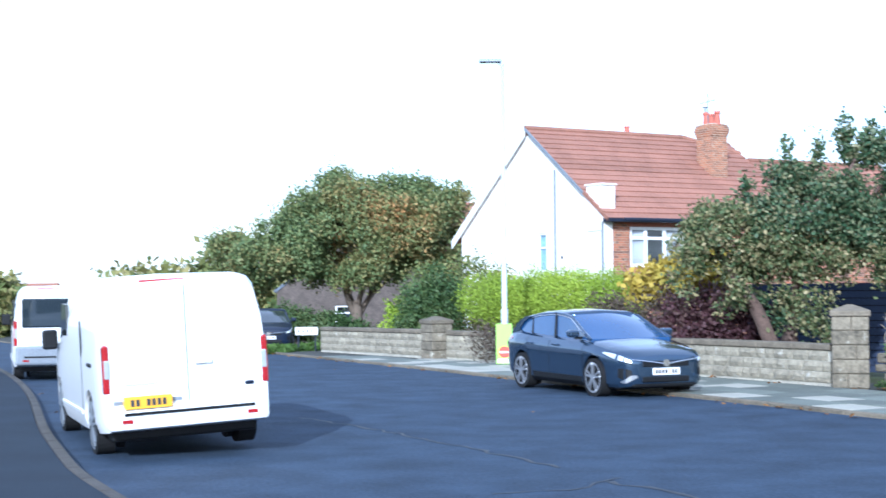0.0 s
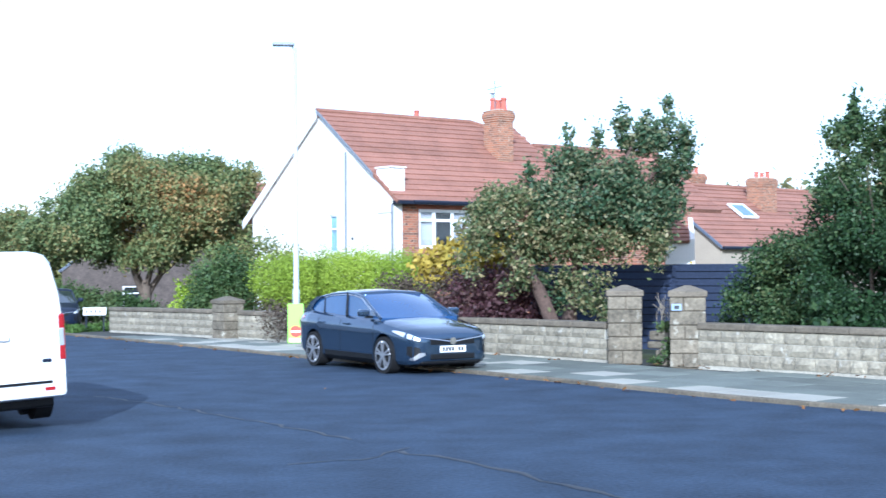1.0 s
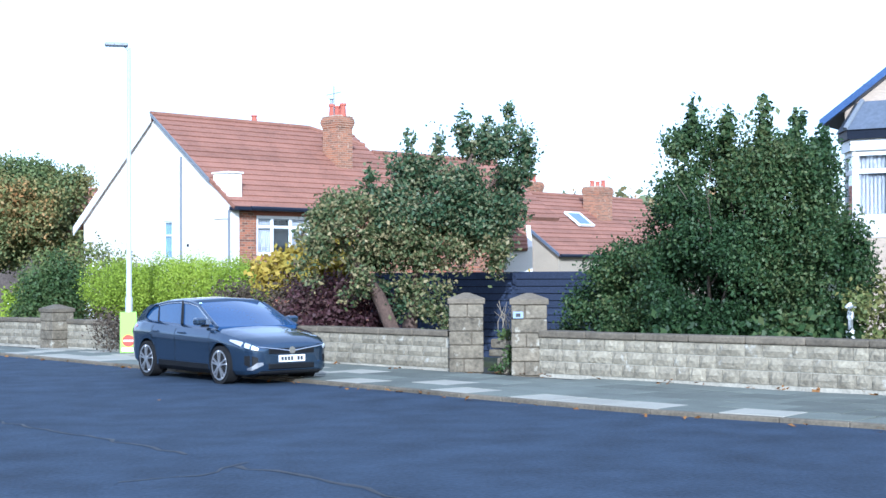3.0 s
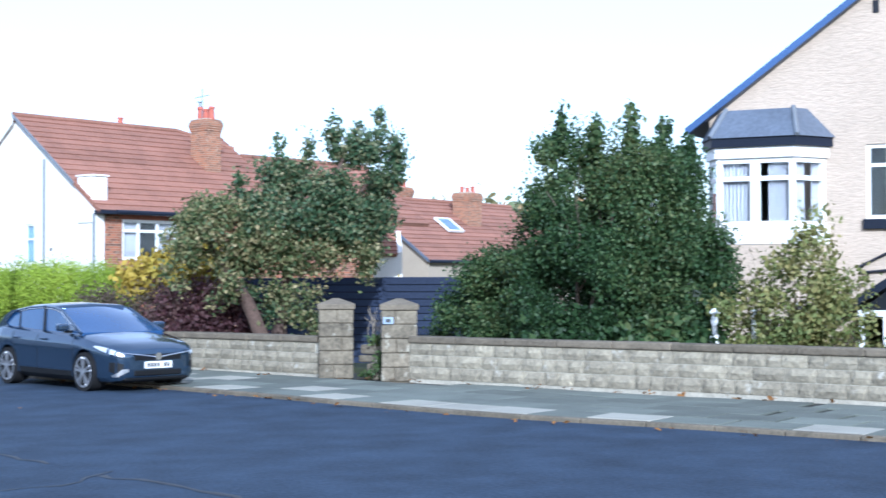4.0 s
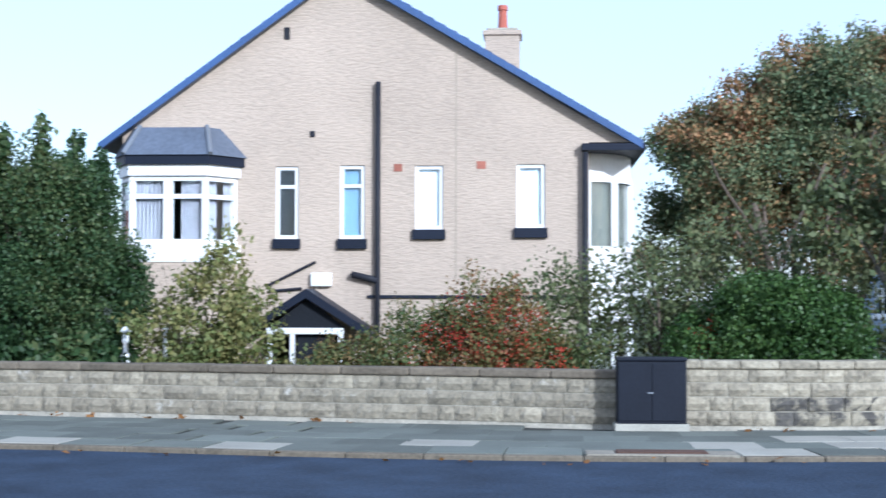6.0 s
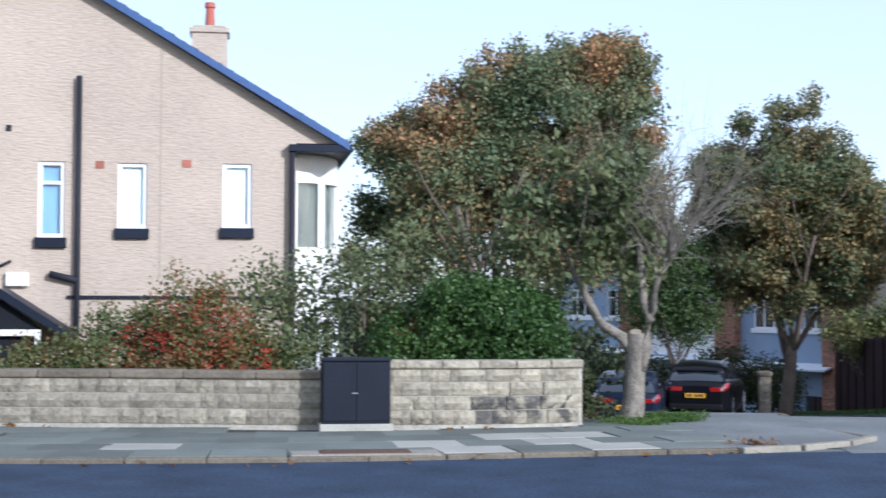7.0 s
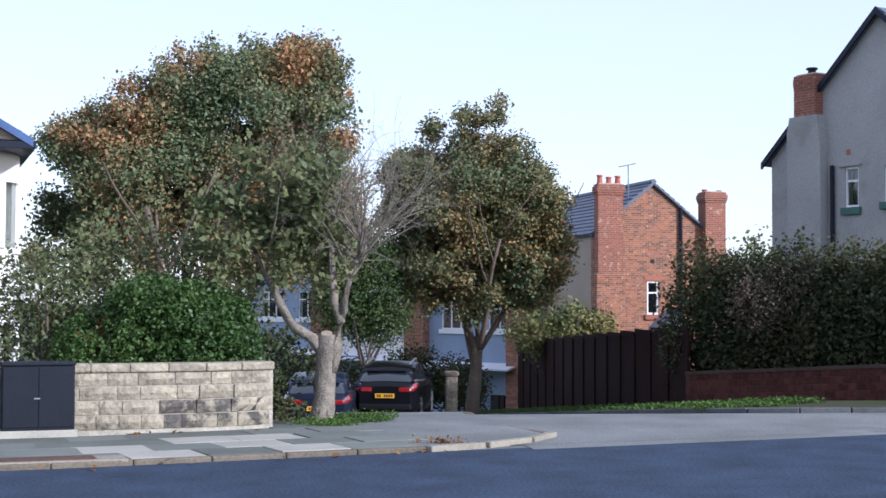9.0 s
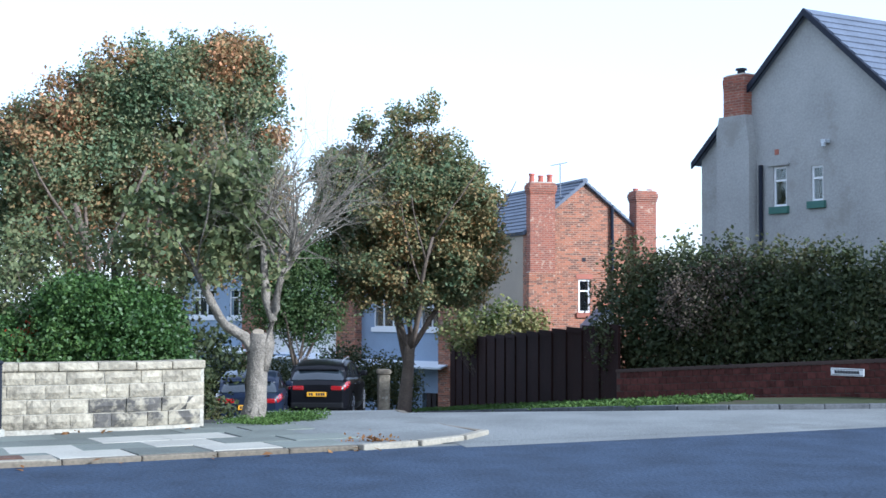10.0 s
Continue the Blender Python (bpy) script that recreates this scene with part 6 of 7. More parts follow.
def van(m, label, windows=False, lower=None):
    """A panel van: x forward, y to its left, the rear doors at the back."""
    c = thing("van", m, label, "van", "parked vans")
    st = [(2.45, 0.72, 0.35, 0.75), (2.38, 0.85, 0.28, 0.92), (2.1, 0.93, 0.25, 1.08), (1.65, 0.97, 0.25, 1.2), (1.2, 0.985, 0.25, 1.62), (0.85, 0.99, 0.25, 1.88), (0.4, 0.99, 0.25, 1.95),
          (-0.8, 0.99, 0.25, 1.98), (-1.9, 0.985, 0.28, 1.97), (-2.36, 0.965, 0.32, 1.95), (-2.45, 0.93, 0.34, 1.9)]
    rows = []
    for x, hw, zb, zt in st:
        t = max(0.02, min(0.16, (zt - 1.0) * 0.17))
        rows.append((x, [(0, zb), (hw * 0.95, zb), (hw, zb + 0.14), (hw, min(1.05, zt - 0.1)), (hw * (1 - 0.3 * t), zt - (zt - min(1.05, zt - 0.1)) * 0.5), (hw * (1 - 0.85 * t), zt - 0.12), (hw * (1 - 1.3 * t), zt - 0.03), (hw * 0.7, zt), (0, zt + 0.015)]))
    body = part("body", loft(bmesh.new(), rows), VAN_WHITE, c)
    cut = bmesh.new()
    for x in (1.5, -1.45):
        for s in (-1, 1):
            cyl(cut, 0.4, min(s * 0.66, s * 1.2), max(s * 0.66, s * 1.2), pose(x, 0, 0.34), 24)
    carve(body, cut)
    crease(body, 40)
    for s in (-1, 1):
        for x in (1.5, -1.45):
            wheel(c, x, s * 0.85, 0.34, s, rim_m=LEAD)
            part("wheel_well", cyl(bmesh.new(), 0.34, min(s * 0.62, s * 0.68), max(s * 0.62, s * 0.68), pose(x, 0, 0.4), 20), PLASTIC, c)
        part("tail_lamp", boxes((-2.46, -2.36, s * 0.915 - 0.035, s * 0.915 + 0.045, 0.74, 1.26), bevel=0.02), LAMP_RED, c, "tall red tail lamp")
        part("tail_lamp", boxes((-2.465, -2.37, s * 0.905 - 0.03, s * 0.905 + 0.04, 0.9, 1.1), bevel=0.01), LAMP_CLEAR, c, "clear lamp")
        part("reflector", boxes((-2.53, -2.5, s * 0.72 - 0.06, s * 0.72 + 0.06, 0.42, 0.46)), LAMP_RED, c)
        part("door_handle", boxes((-1.75, -1.5, s * 0.99 - 0.015, s * 0.99 + 0.02, 1.0, 1.04), bevel=0.008), PLASTIC, c)
        part("rub_strip", boxes((-0.95, 1.0, s * 0.995 - 0.02, s * 0.995 + 0.012, 0.42, 0.47), bevel=0.008), VAN_WHITE, c)
        part("door_seam", boxes((-0.95, -0.94, s * 0.985 - 0.01, s * 0.985 + 0.01, 0.4, 1.5)), PLASTIC, c)
        part("cab_window", prism(bmesh.new(), [(1.3, 1.15), (0.5, 1.15), (0.5, 1.68), (0.9, 1.68)], s * 0.945 - 0.02, s * 0.945 + 0.02), CAR_GLASS, c)
        part("mirror", boxes((1.2, 1.35, s * 1.1 - 0.1, s * 1.1 + 0.1, 1.1, 1.35), bevel=0.03), PLASTIC, c)
        if windows:
            part("side_window", boxes((-2.2, 0.3, s * 0.95 - 0.02, s * 0.95 + 0.02, 1.12, 1.65), bevel=0.015), CAR_GLASS, c, "dark side window")
    part("underbody", boxes((-2.2, 2.1, -0.85, 0.85, 0.2, 0.34), bevel=0.03), PLASTIC, c)
    part("windscreen", prism(bmesh.new(), [(1.66, 1.2), (0.93, 1.83), (0.95, 1.86), (1.69, 1.22)], -0.75, 0.75), CAR_GLASS, c)
    part("bumper", boxes((-2.52, -2.35, -0.93, 0.93, 0.34, 0.6 if not lower else 0.74), bevel=0.05), lower or VAN_WHITE, c, "rear bumper")
    part("bumper_step", boxes((-2.535, -2.4, -0.75, 0.75, 0.5, 0.53)), PLASTIC, c)
    part("door_seam", boxes((-2.462, -2.44, -0.006, 0.006, 0.6, 1.86)), LEAD, c)
    part("plate_recess", boxes((-2.466, -2.44, 0.08, 0.86, 0.62, 0.66), bevel=0.004), LEAD, c)
    py = 0.48 if not windows else -0.35
    pz = 0.7 if not windows else 0.85
    np_ = part("number_plate", boxes((-2.55 if not windows else -2.49, -2.45, py - 0.27, py + 0.27, pz - 0.13, pz), bevel=0.004), PLATE_YELLOW, c, "yellow number plate")
    for k in range(7):
        if k != 4:
            part("plate_bar", boxes(((-2.556 if not windows else -2.496), -2.5 if not windows else -2.48, py - 0.2 + 0.06 * k, py - 0.16 + 0.06 * k, pz - 0.1, pz - 0.03)), INK, np_)
    part("brake_lamp", boxes((-2.44, -2.3, -0.02, 0.5, 1.9, 1.935), bevel=0.01), LAMP_RED, c, "red high-level brake lamp")
    part("handle", boxes((-2.5, -2.45, -0.28, -0.08, 1.0, 1.05), bevel=0.01), VAN_WHITE, c)
    part("badge", boxes((-2.468, -2.45, -0.77, -0.66, 0.73, 0.77), bevel=0.015), CAR_NAVY, c, "dark oval badge")
    part("script_bar", boxes((-2.467, -2.45, 0.35, 0.72, 0.82, 0.85)), GALV, c)
    if windows:
        part("rear_window", boxes((-2.47, -2.43, -0.8, 0.8, 1.12, 1.72), bevel=0.03), CAR_GLASS, c, "dark rear window")
    return c


hx, hy = -0.362, 0.932
wx, wy = (-3.8 - 4.91) / 2, (16.25 + 19.11) / 2
vx, vy = wx + 0.85 * hy, wy - 0.85 * hx
van(pose(vx - 0.05, vy, 0.03, -3.0, 0, heading(hx, hy)) @ Matrix.Diagonal((1, 0.94, 1, 1)), "white panel van parked at the kerb, seen from behind")
x, y, _ = at_angle(14.9, 33.6)
van(pose(x, y, level(x, y), 0, 0, heading(-0.29, 0.957)), "older white van with dark rear window and grey bumper", True, LEAD)


# ---- plants ----
def bark_tubes(paths, bumps=0.014):
    """Trunk and limbs along paths of (x, z, radius), with knots in the bark."""
    bm = bmesh.new()
    for path in paths:
        tube(bm, [(x, 0.04 * math.sin(3 * z), z) for x, z, r in path], [r for x, z, r in path], 10)
    bmesh.ops.subdivide_edges(bm, edges=bm.edges, cuts=2)
    for v in bm.verts:
        n_ = noise.noise_vector(v.co * 7) * bumps * 1.3 + noise.noise_vector(v.co * 24) * bumps
        v.co += Vector((n_.x, n_.y, 0))
    return bm


def tree(name, az, d, lobes, leaves, size, leaf_m, label, trunk=None, seed=1, spread=0.25, clump=8, shell=0.5, bark=None, cat="tree", z=None, group="", sink=0.15, tufts=0):
    """A tree or shrub at an angle and distance; lobes in metres right, away and up of its base."""
    x, y, zz = at_angle(az, d, z)
    t = thing(name, pose(x, y, zz, 0, 0, az), label, cat, group)
    if trunk:
        h, r, n, lean, sp = trunk
        rng_ = random.Random(seed)
        part("trunk", limbs(bmesh.new(), (0, 0, -sink), h + sink, r, rng_, n, lean, sp), bark or BARK, t, "", True)
    part_ = leaf_mesh("crown" if cat == "tree" else "foliage", lobes, leaves, size, leaf_m, t, seed, clump, shell, spread, tufts=tufts)
    return t


tree("chestnut_tree", 3.4, 60, [(0.2, 0, 4.7, 3.52, 2.99, 2.11), (-3.4, 0, 3.7, 2.46, 2.29, 1.6), (3.0, 0, 4.9, 1.67, 1.94, 1.76), (-5.2, 0.5, 2.5, 1.58, 1.76, 1.23), (1.4, 0, 6.3, 1.32, 1.32, 0.79), (-0.8, 0, 6.3, 1.23, 1.23, 0.79), (0.5, -0.5, 3.0, 2.2, 1.6, 0.6), (-2.1, 0, 4.9, 1.5, 1.4, 1.2), (-1.2, 0, 5.7, 1.2, 1.2, 0.8)],
     135000, 0.088, LEAF_CHESTNUT, "broad horse chestnut with turning orange and green leaves", (5.5, 0.32, 4, (0, 0), 0.7), 11, 0.16, tufts=300)
tree("tree", 10.5, 95, [(0, 0, 2.6, 5, 3, 2.0), (5, 0, 3.6, 4, 3, 2.4)], 7000, 0.35, LEAF_OLIVE, "distant green trees beyond the road", (3, 0.3, 3, (0, 0), 0.5), 12, 0.4)
tree("tree", 17.3, 110, [(0, 0, 2.2, 2.5, 3, 2.0)], 3000, 0.4, LEAF_OLIVE, "distant tree beyond the parked vans", (3, 0.3, 3, (0, 0), 0.5), 13, 0.4)
syc = tree("sycamore_tree", -13.6, 29.3, [(0.3, 0, 3.25, 1.0, 0.95, 0.8), (1.4, 0, 3.7, 0.8, 0.85, 0.95), (-0.3, 0, 3.75, 0.6, 0.66, 0.45), (1.25, 0, 2.75, 0.9, 0.85, 0.5), (2.0, 0, 4.4, 0.36, 0.43, 0.66), (1.0, 0, 4.7, 0.17, 0.2, 0.5), (1.95, 0, 5.1, 0.12, 0.15, 0.38), (-0.1, 0, 4.5, 0.12, 0.15, 0.5), (0.5, 0, 4.4, 0.17, 0.19, 0.45), (-1.0, 0.2, 3.3, 0.5, 0.5, 0.4), (-0.4, 0.3, 1.3, 0.5, 0.4, 0.5)],
     36000, 0.054, LEAF_SYCAMORE, "small sycamore with grey-green leaves browning at the edges", None, 14, 0.11, tufts=110)
part("trunk", bark_tubes([[(-0.12, -0.3, 0.19), (-0.1, 0.8, 0.16), (0.06, 1.83, 0.12), (0.3, 2.6, 0.085), (0.8, 3.5, 0.05), (1.2, 4.3, 0.025)],
                          [(-0.25, -0.3, 0.17), (-0.45, 0.7, 0.155), (-0.74, 1.4, 0.135), (-1.1, 1.95, 0.11), (-1.46, 2.5, 0.07), (-1.6, 3.0, 0.04)],
                          [(0.06, 1.8, 0.07), (-0.15, 2.6, 0.05), (-0.2, 3.5, 0.025)], [(-1.1, 1.95, 0.06), (-0.9, 2.5, 0.045), (-0.6, 3.2, 0.02)],
                          [(0.3, 2.5, 0.06), (1.0, 3.0, 0.04), (1.7, 3.8, 0.02)], [(-1.3, 2.3, 0.04), (-1.9, 2.6, 0.028), (-2.3, 2.65, 0.015)]]), BARK_RED, syc, "reddish brown forked trunk", True)
leaf_mesh("crown", [(-1.85, 0, 2.7, 0.65, 0.6, 0.55), (-1.7, 0, 3.25, 0.35, 0.4, 0.35), (-2.0, 0, 1.95, 0.35, 0.4, 0.3), (-1.0, 0, 2.75, 0.95, 0.9, 0.75), (-0.2, -0.2, 2.6, 0.8, 0.7, 0.6), (0.6, -0.3, 2.4, 0.7, 0.6, 0.5), (-0.75, -0.2, 1.95, 0.7, 0.6, 0.42), (1.2, -0.2, 2.3, 0.8, 0.7, 0.4), (0.1, -0.3, 1.4, 0.5, 0.4, 0.4), (-1.2, -0.1, 1.3, 0.4, 0.3, 0.4), (0.2, 0, 0.95, 0.6, 0.3, 0.3)],
          24000, 0.056, LEAF_SYC_DRY, syc, 15, 8, 0.5, 0.11, tufts=95, label="browning lower leaves")
tree("laurel_bush", -25.3, 25.6, [(0.08, 0, 3.0, 0.85, 0.9, 1.35), (1.15, 0, 2.8, 1.0, 0.93, 1.35), (-0.8, 0.5, 2.2, 0.6, 0.6, 0.7), (-1.4, 1.2, 1.4, 0.85, 0.84, 0.85), (1.85, -0.6, 1.6, 0.93, 0.84, 1.21), (0.2, -0.4, 1.6, 1.3, 0.93, 1.21), (-0.35, 0, 4.0, 0.47, 0.47, 0.56), (0.7, 0, 4.0, 0.33, 0.37, 0.56), (1.7, 0, 3.6, 0.56, 0.56, 0.65), (-0.5, 0, 3.3, 0.4, 0.47, 0.56), (-2.2, 1.6, 0.95, 0.65, 0.6, 0.6), (-0.1, 0, 4.6, 0.13, 0.14, 0.37), (0.95, 0, 4.5, 0.13, 0.14, 0.47), (1.45, 0, 4.3, 0.11, 0.14, 0.47), (-0.55, 0, 4.1, 0.13, 0.14, 0.47)],
     150000, 0.044, LEAF_LAUREL, "tall dense dark green evergreen bush over the wall", (3.6, 0.1, 5, (0, 0), 0.6), 15, 0.1, shell=0.6, cat="bush", tufts=420)
for kind_, tip_m, tips, n_ in (("sycamore_tree", LEAF_SYCAMORE, [(1.0, 0, 4.7, 0.16, 0.18, 0.5), (1.95, 0, 5.0, 0.13, 0.16, 0.45), (-0.1, 0, 4.3, 0.14, 0.16, 0.45), (0.5, 0, 4.3, 0.16, 0.16, 0.45), (1.5, 0, 4.6, 0.16, 0.16, 0.5), (2.3, 0, 4.2, 0.16, 0.16, 0.5), (-0.9, 0, 3.8, 0.14, 0.14, 0.4)], 1500),
                             ("laurel_bush", LEAF_LAUREL, [(-0.3, 0, 4.4, 0.12, 0.12, 0.45), (0.95, 0, 4.4, 0.12, 0.12, 0.5), (1.5, 0, 4.3, 0.1, 0.12, 0.45), (-0.5, 0, 4.1, 0.12, 0.12, 0.4), (0.3, 0, 4.3, 0.12, 0.12, 0.4), (1.9, 0, 4.0, 0.12, 0.12, 0.35)], 1800)):
    owner = [o for o in scene.objects if o.name.startswith(kind_)][0]
    leaf_mesh("sprig", tips, n_, 0.07, tip_m, owner, 77, 5, 0.1, 0.05)
tree("shrub", -33.2, 23.8, [(-0.45, 0, 1.2, 0.65, 0.6, 0.8), (0.4, 0, 1.7, 0.6, 0.6, 1.0), (0.8, 0, 1.2, 0.55, 0.5, 0.9), (0.5, 0, 2.6, 0.3, 0.35, 0.5), (-0.1, 0, 0.7, 0.9, 0.5, 0.5)], 11000, 0.055, LEAF_OLIVE, "straggly olive green climbing shrub in front of the bay", (2.2, 0.05, 4, (0, 0), 0.5), 16, 0.1, cat="bush", tufts=110)
tree("bush", -18.0, 56, [(0, 0, 1.3, 0.7, 0.5, 0.6), (0.6, 0, 1.1, 0.5, 0.5, 0.5)], 2500, 0.08, LEAF_YELLOW, "yellow-green garden bush behind the dark fence", (1.2, 0.05, 4, (0, 0), 0.6), 66, 0.12, cat="bush")
tree("berry_shrub", -43.6, 21.6, [(-0.7, 0, 0.9, 1.0, 0.6, 0.75), (0.4, 0, 1.0, 0.9, 0.6, 0.75), (1.2, 0, 0.75, 0.7, 0.5, 0.6), (0.25, 0, 1.65, 0.7, 0.4, 0.5), (0.8, 0, 1.4, 0.5, 0.4, 0.4), (-1.5, 0, 0.75, 0.7, 0.5, 0.5), (-2.3, 0, 0.65, 0.7, 0.4, 0.4), (1.8, 0, 0.75, 0.6, 0.4, 0.5), (0.2, 0, 2.0, 0.2, 0.2, 0.35)], 34000, 0.038, LEAF_BERRY, "autumn shrub with red berries spilling over the wall", (1.4, 0.04, 5, (0, 0), 0.8), 17, 0.11, cat="bush", tufts=130)
bs = [o for o in scene.objects if o.name.startswith("berry_shrub")][0]
leaf_mesh("fruit", [(0.5, -0.3, 1.3, 0.8, 0.5, 0.55), (0.9, -0.4, 0.85, 0.7, 0.4, 0.5), (-0.1, -0.3, 1.0, 0.8, 0.4, 0.5)], 2600, 0.032, LEAF_RED, bs, 18, 9, 0.5, 0.06, long=1.1, label="clusters of red berries")
tree("apple_tree", -51.5, 22.6, [(-0.8, 0, 1.9, 1.0, 0.8, 0.5), (-1.6, 0, 1.8, 0.6, 0.6, 0.4), (0.3, 0, 2.1, 0.9, 0.8, 0.6), (1.2, 0, 2.4, 0.8, 0.8, 0.7), (-0.1, 0, 1.2, 1.0, 0.6, 0.5), (-1.2, 0, 1.0, 0.7, 0.5, 0.5)], 9000, 0.05, LEAF_SPARSE, "thin straggly fruit tree with few leaves", (2.6, 0.08, 5, (0.1, 0), 1.0), 19, 0.18, cat="tree")
tree("dark_hedge", -56.2, 21.6, [(-0.9, 0, 0.9, 0.75, 0.6, 0.85), (0, 0, 1.1, 0.9, 0.7, 1.0), (0.62, 0, 0.95, 0.6, 0.6, 0.85), (-0.3, 0, 1.5, 0.7, 0.6, 0.6), (0.3, 0, 1.55, 0.65, 0.6, 0.52)], 60000, 0.04, LEAF_PRIVET, "dense dark green evergreen hedge behind the corner wall", (1.2, 0.05, 5, (0, 0), 0.6), 20, 0.06, shell=0.75, cat="hedge", tufts=380)
tree("chestnut_tree", -57.2, 33, [(-2.4, 0, 4.3, 1.26, 1.44, 1.62), (-1.2, 0, 4.9, 1.62, 1.8, 1.7), (0.9, 0, 5.6, 1.62, 1.8, 1.8), (2.1, 0, 6.2, 1.17, 1.35, 1.53), (2.0, 0, 4.0, 1.53, 1.62, 1.71), (0, 0, 3.2, 2.34, 1.62, 1.08), (2.9, 0, 5.4, 0.63, 0.9, 1.26), (-2.9, 0, 3.0, 0.9, 1.08, 1.08), (-0.15, 0, 6.2, 1.35, 1.5, 1.25), (-2.0, 0, 5.0, 0.9, 1.0, 1.0), (1.0, -0.3, 6.6, 0.9, 1.0, 1.0)],
     200000, 0.058, LEAF_AUTUMN, "large chestnut tree with green leaves turning orange above", (6.0, 0.3, 5, (0.05, 0), 0.7), 21, 0.12, z=0.0, sink=1.8, tufts=420)
big_tree = [o for o in scene.objects if o.name.startswith("chestnut_tree") and not o.parent][-1]
leaf_mesh("crown", [(-2.2, -0.3, 5.3, 0.9, 1.0, 0.8), (-1.2, -0.3, 6.1, 1.1, 1.0, 0.6), (0.0, -0.2, 6.8, 1.0, 1.0, 0.6), (1.9, -0.3, 7.0, 1.0, 1.0, 0.75), (2.6, -0.3, 6.0, 0.7, 0.9, 0.9)], 26000, 0.058, LEAF_RUST, big_tree, 24, 8, 0.6, 0.11, tufts=90, label="rusty orange leaves at the top")
tree("street_tree", -67.8, 44, [(-1.3, 0, 3.9, 1.5, 1.5, 0.8), (1.5, 0, 3.7, 1.4, 1.4, 0.8), (0.1, -0.3, 3.4, 1.7, 1.3, 0.7), (-1.58, 0, 6.92, 1.26, 1.32, 1.38), (0.63, 0, 8.12, 0.99, 1.1, 1.21), (-0.21, 0, 6.12, 2.31, 1.98, 1.76), (1.26, 0, 5.72, 1.65, 1.65, 1.87), (1.84, 0, 4.32, 1.16, 1.32, 1.21), (-1.58, 0, 5.22, 1.26, 1.32, 1.54), (-0.21, 0, 4.32, 2.31, 1.87, 1.1), (0.95, 0, 7.02, 1.32, 1.32, 1.32), (0.53, 0, 9.02, 0.5, 0.55, 0.55), (-0.58, 0, 8.22, 0.94, 0.99, 0.88), (-1.31, 0, 7.62, 0.88, 0.88, 0.88), (-1.99, 0, 6.32, 0.88, 1.1, 1.32), (0.21, -0.4, 3.62, 1.76, 1.32, 0.77)],
     150000, 0.072, LEAF_STREET, "tall street tree with brown and green autumn leaves on the verge", (7.0, 0.24, 5, (0.0, 0), 0.6), 22, 0.12, z=-1.4, sink=0.4, tufts=340)
tree("street_tree", -63.6, 43, [(0.0, 0, 3.7, 1.15, 0.9, 1.3), (-0.3, 0, 4.8, 1.0, 0.9, 0.9), (0.4, 0, 2.9, 0.9, 0.7, 0.7), (-0.8, 0, 3.4, 0.8, 0.7, 0.9)], 26000, 0.055, LEAF_GREEN, "slim young green tree beside the side road", (4.6, 0.14, 4, (0, 0), 0.5), 23, 0.22)

# pollarded half-bare tree on the corner
x, y = 19.15, 10.2
bare = thing("street_tree", pose(x, y, level(x, y) + 0.05, 0, 0, -62), "pollarded half-bare tree with pale bark and a sawn limb", "tree")
rng = random.Random(31)
tr = part("trunk", bark_tubes([[(-0.06, -0.2, 0.27), (-0.03, 0.0, 0.2), (0.0, 0.2, 0.165), (0.03, 0.7, 0.15), (0.05, 1.1, 0.155), (0.055, 1.28, 0.115)],
                               [(0.0, 1.0, 0.1), (-0.15, 1.22, 0.085), (-0.44, 1.40, 0.07), (-0.58, 1.62, 0.06), (-0.68, 1.82, 0.055), (-0.89, 2.24, 0.04)],
                               [(0.08, 0.75, 0.12), (0.2, 1.15, 0.1), (0.275, 1.65, 0.085), (0.4, 2.2, 0.07), (0.61, 2.62, 0.045)],
                               [(0.26, 1.45, 0.06), (0.17, 1.75, 0.06), (0.14, 2.05, 0.06), (0.1, 2.5, 0.045), (0.08, 2.95, 0.03)],
                               [(-0.7, 1.85, 0.035), (-0.72, 2.15, 0.028), (-0.68, 2.4, 0.02)]], 0.02), BARK_PALE, bare, "pale grey knotted bark", True)
part("sawn_end", cyl(bmesh.new(), 0.085, -0.015, 0.012, pose(0.045, -0.03, 1.29, -62, 0, 0), 16), CUT_WOOD, tr, "sawn limb end")
for k, (px, py, pz, n, spread) in enumerate([(0.6, 0.05, 2.6, 14, 0.85), (0.1, 0.1, 2.9, 13, 0.8), (-0.87, 0, 2.2, 6, 0.7), (0.36, 0, 2.05, 6, 0.7), (0.5, 0, 2.4, 14, 1.05)]):
    bm = bmesh.new()

    def twig(p, d, length, r, depth):
        pts, rad = [p], [r]
        for i in range(4):
            d = (d + Vector([rng.uniform(-0.2, 0.2) for _ in range(3)])).normalized()
            p = p + d * length / 4
            pts.append(p)
            rad.append(r * (1 - 0.2 * (i + 1)))
        tube(bm, pts, rad, 4 if depth > 1 else 3)
        if depth:
            for _ in range(4 if depth > 1 else 3):
                i = rng.randint(1, 4)
                twig(pts[i], (d + Vector([rng.uniform(-0.8, 0.8) for _ in range(3)])).normalized(), length * 0.55, rad[i] * 0.7, depth - 1)

    for j in range(n):
        a = rng.uniform(0, 2 * math.pi)
        twig(Vector((px, py, pz)), Vector((spread * math.cos(a) + 0.08, spread * math.sin(a), 1)).normalized(), rng.uniform(1.0, 1.9), 0.018, 3)
    part("branch", bm, BARK_PALE, bare, "bare grey twigs")
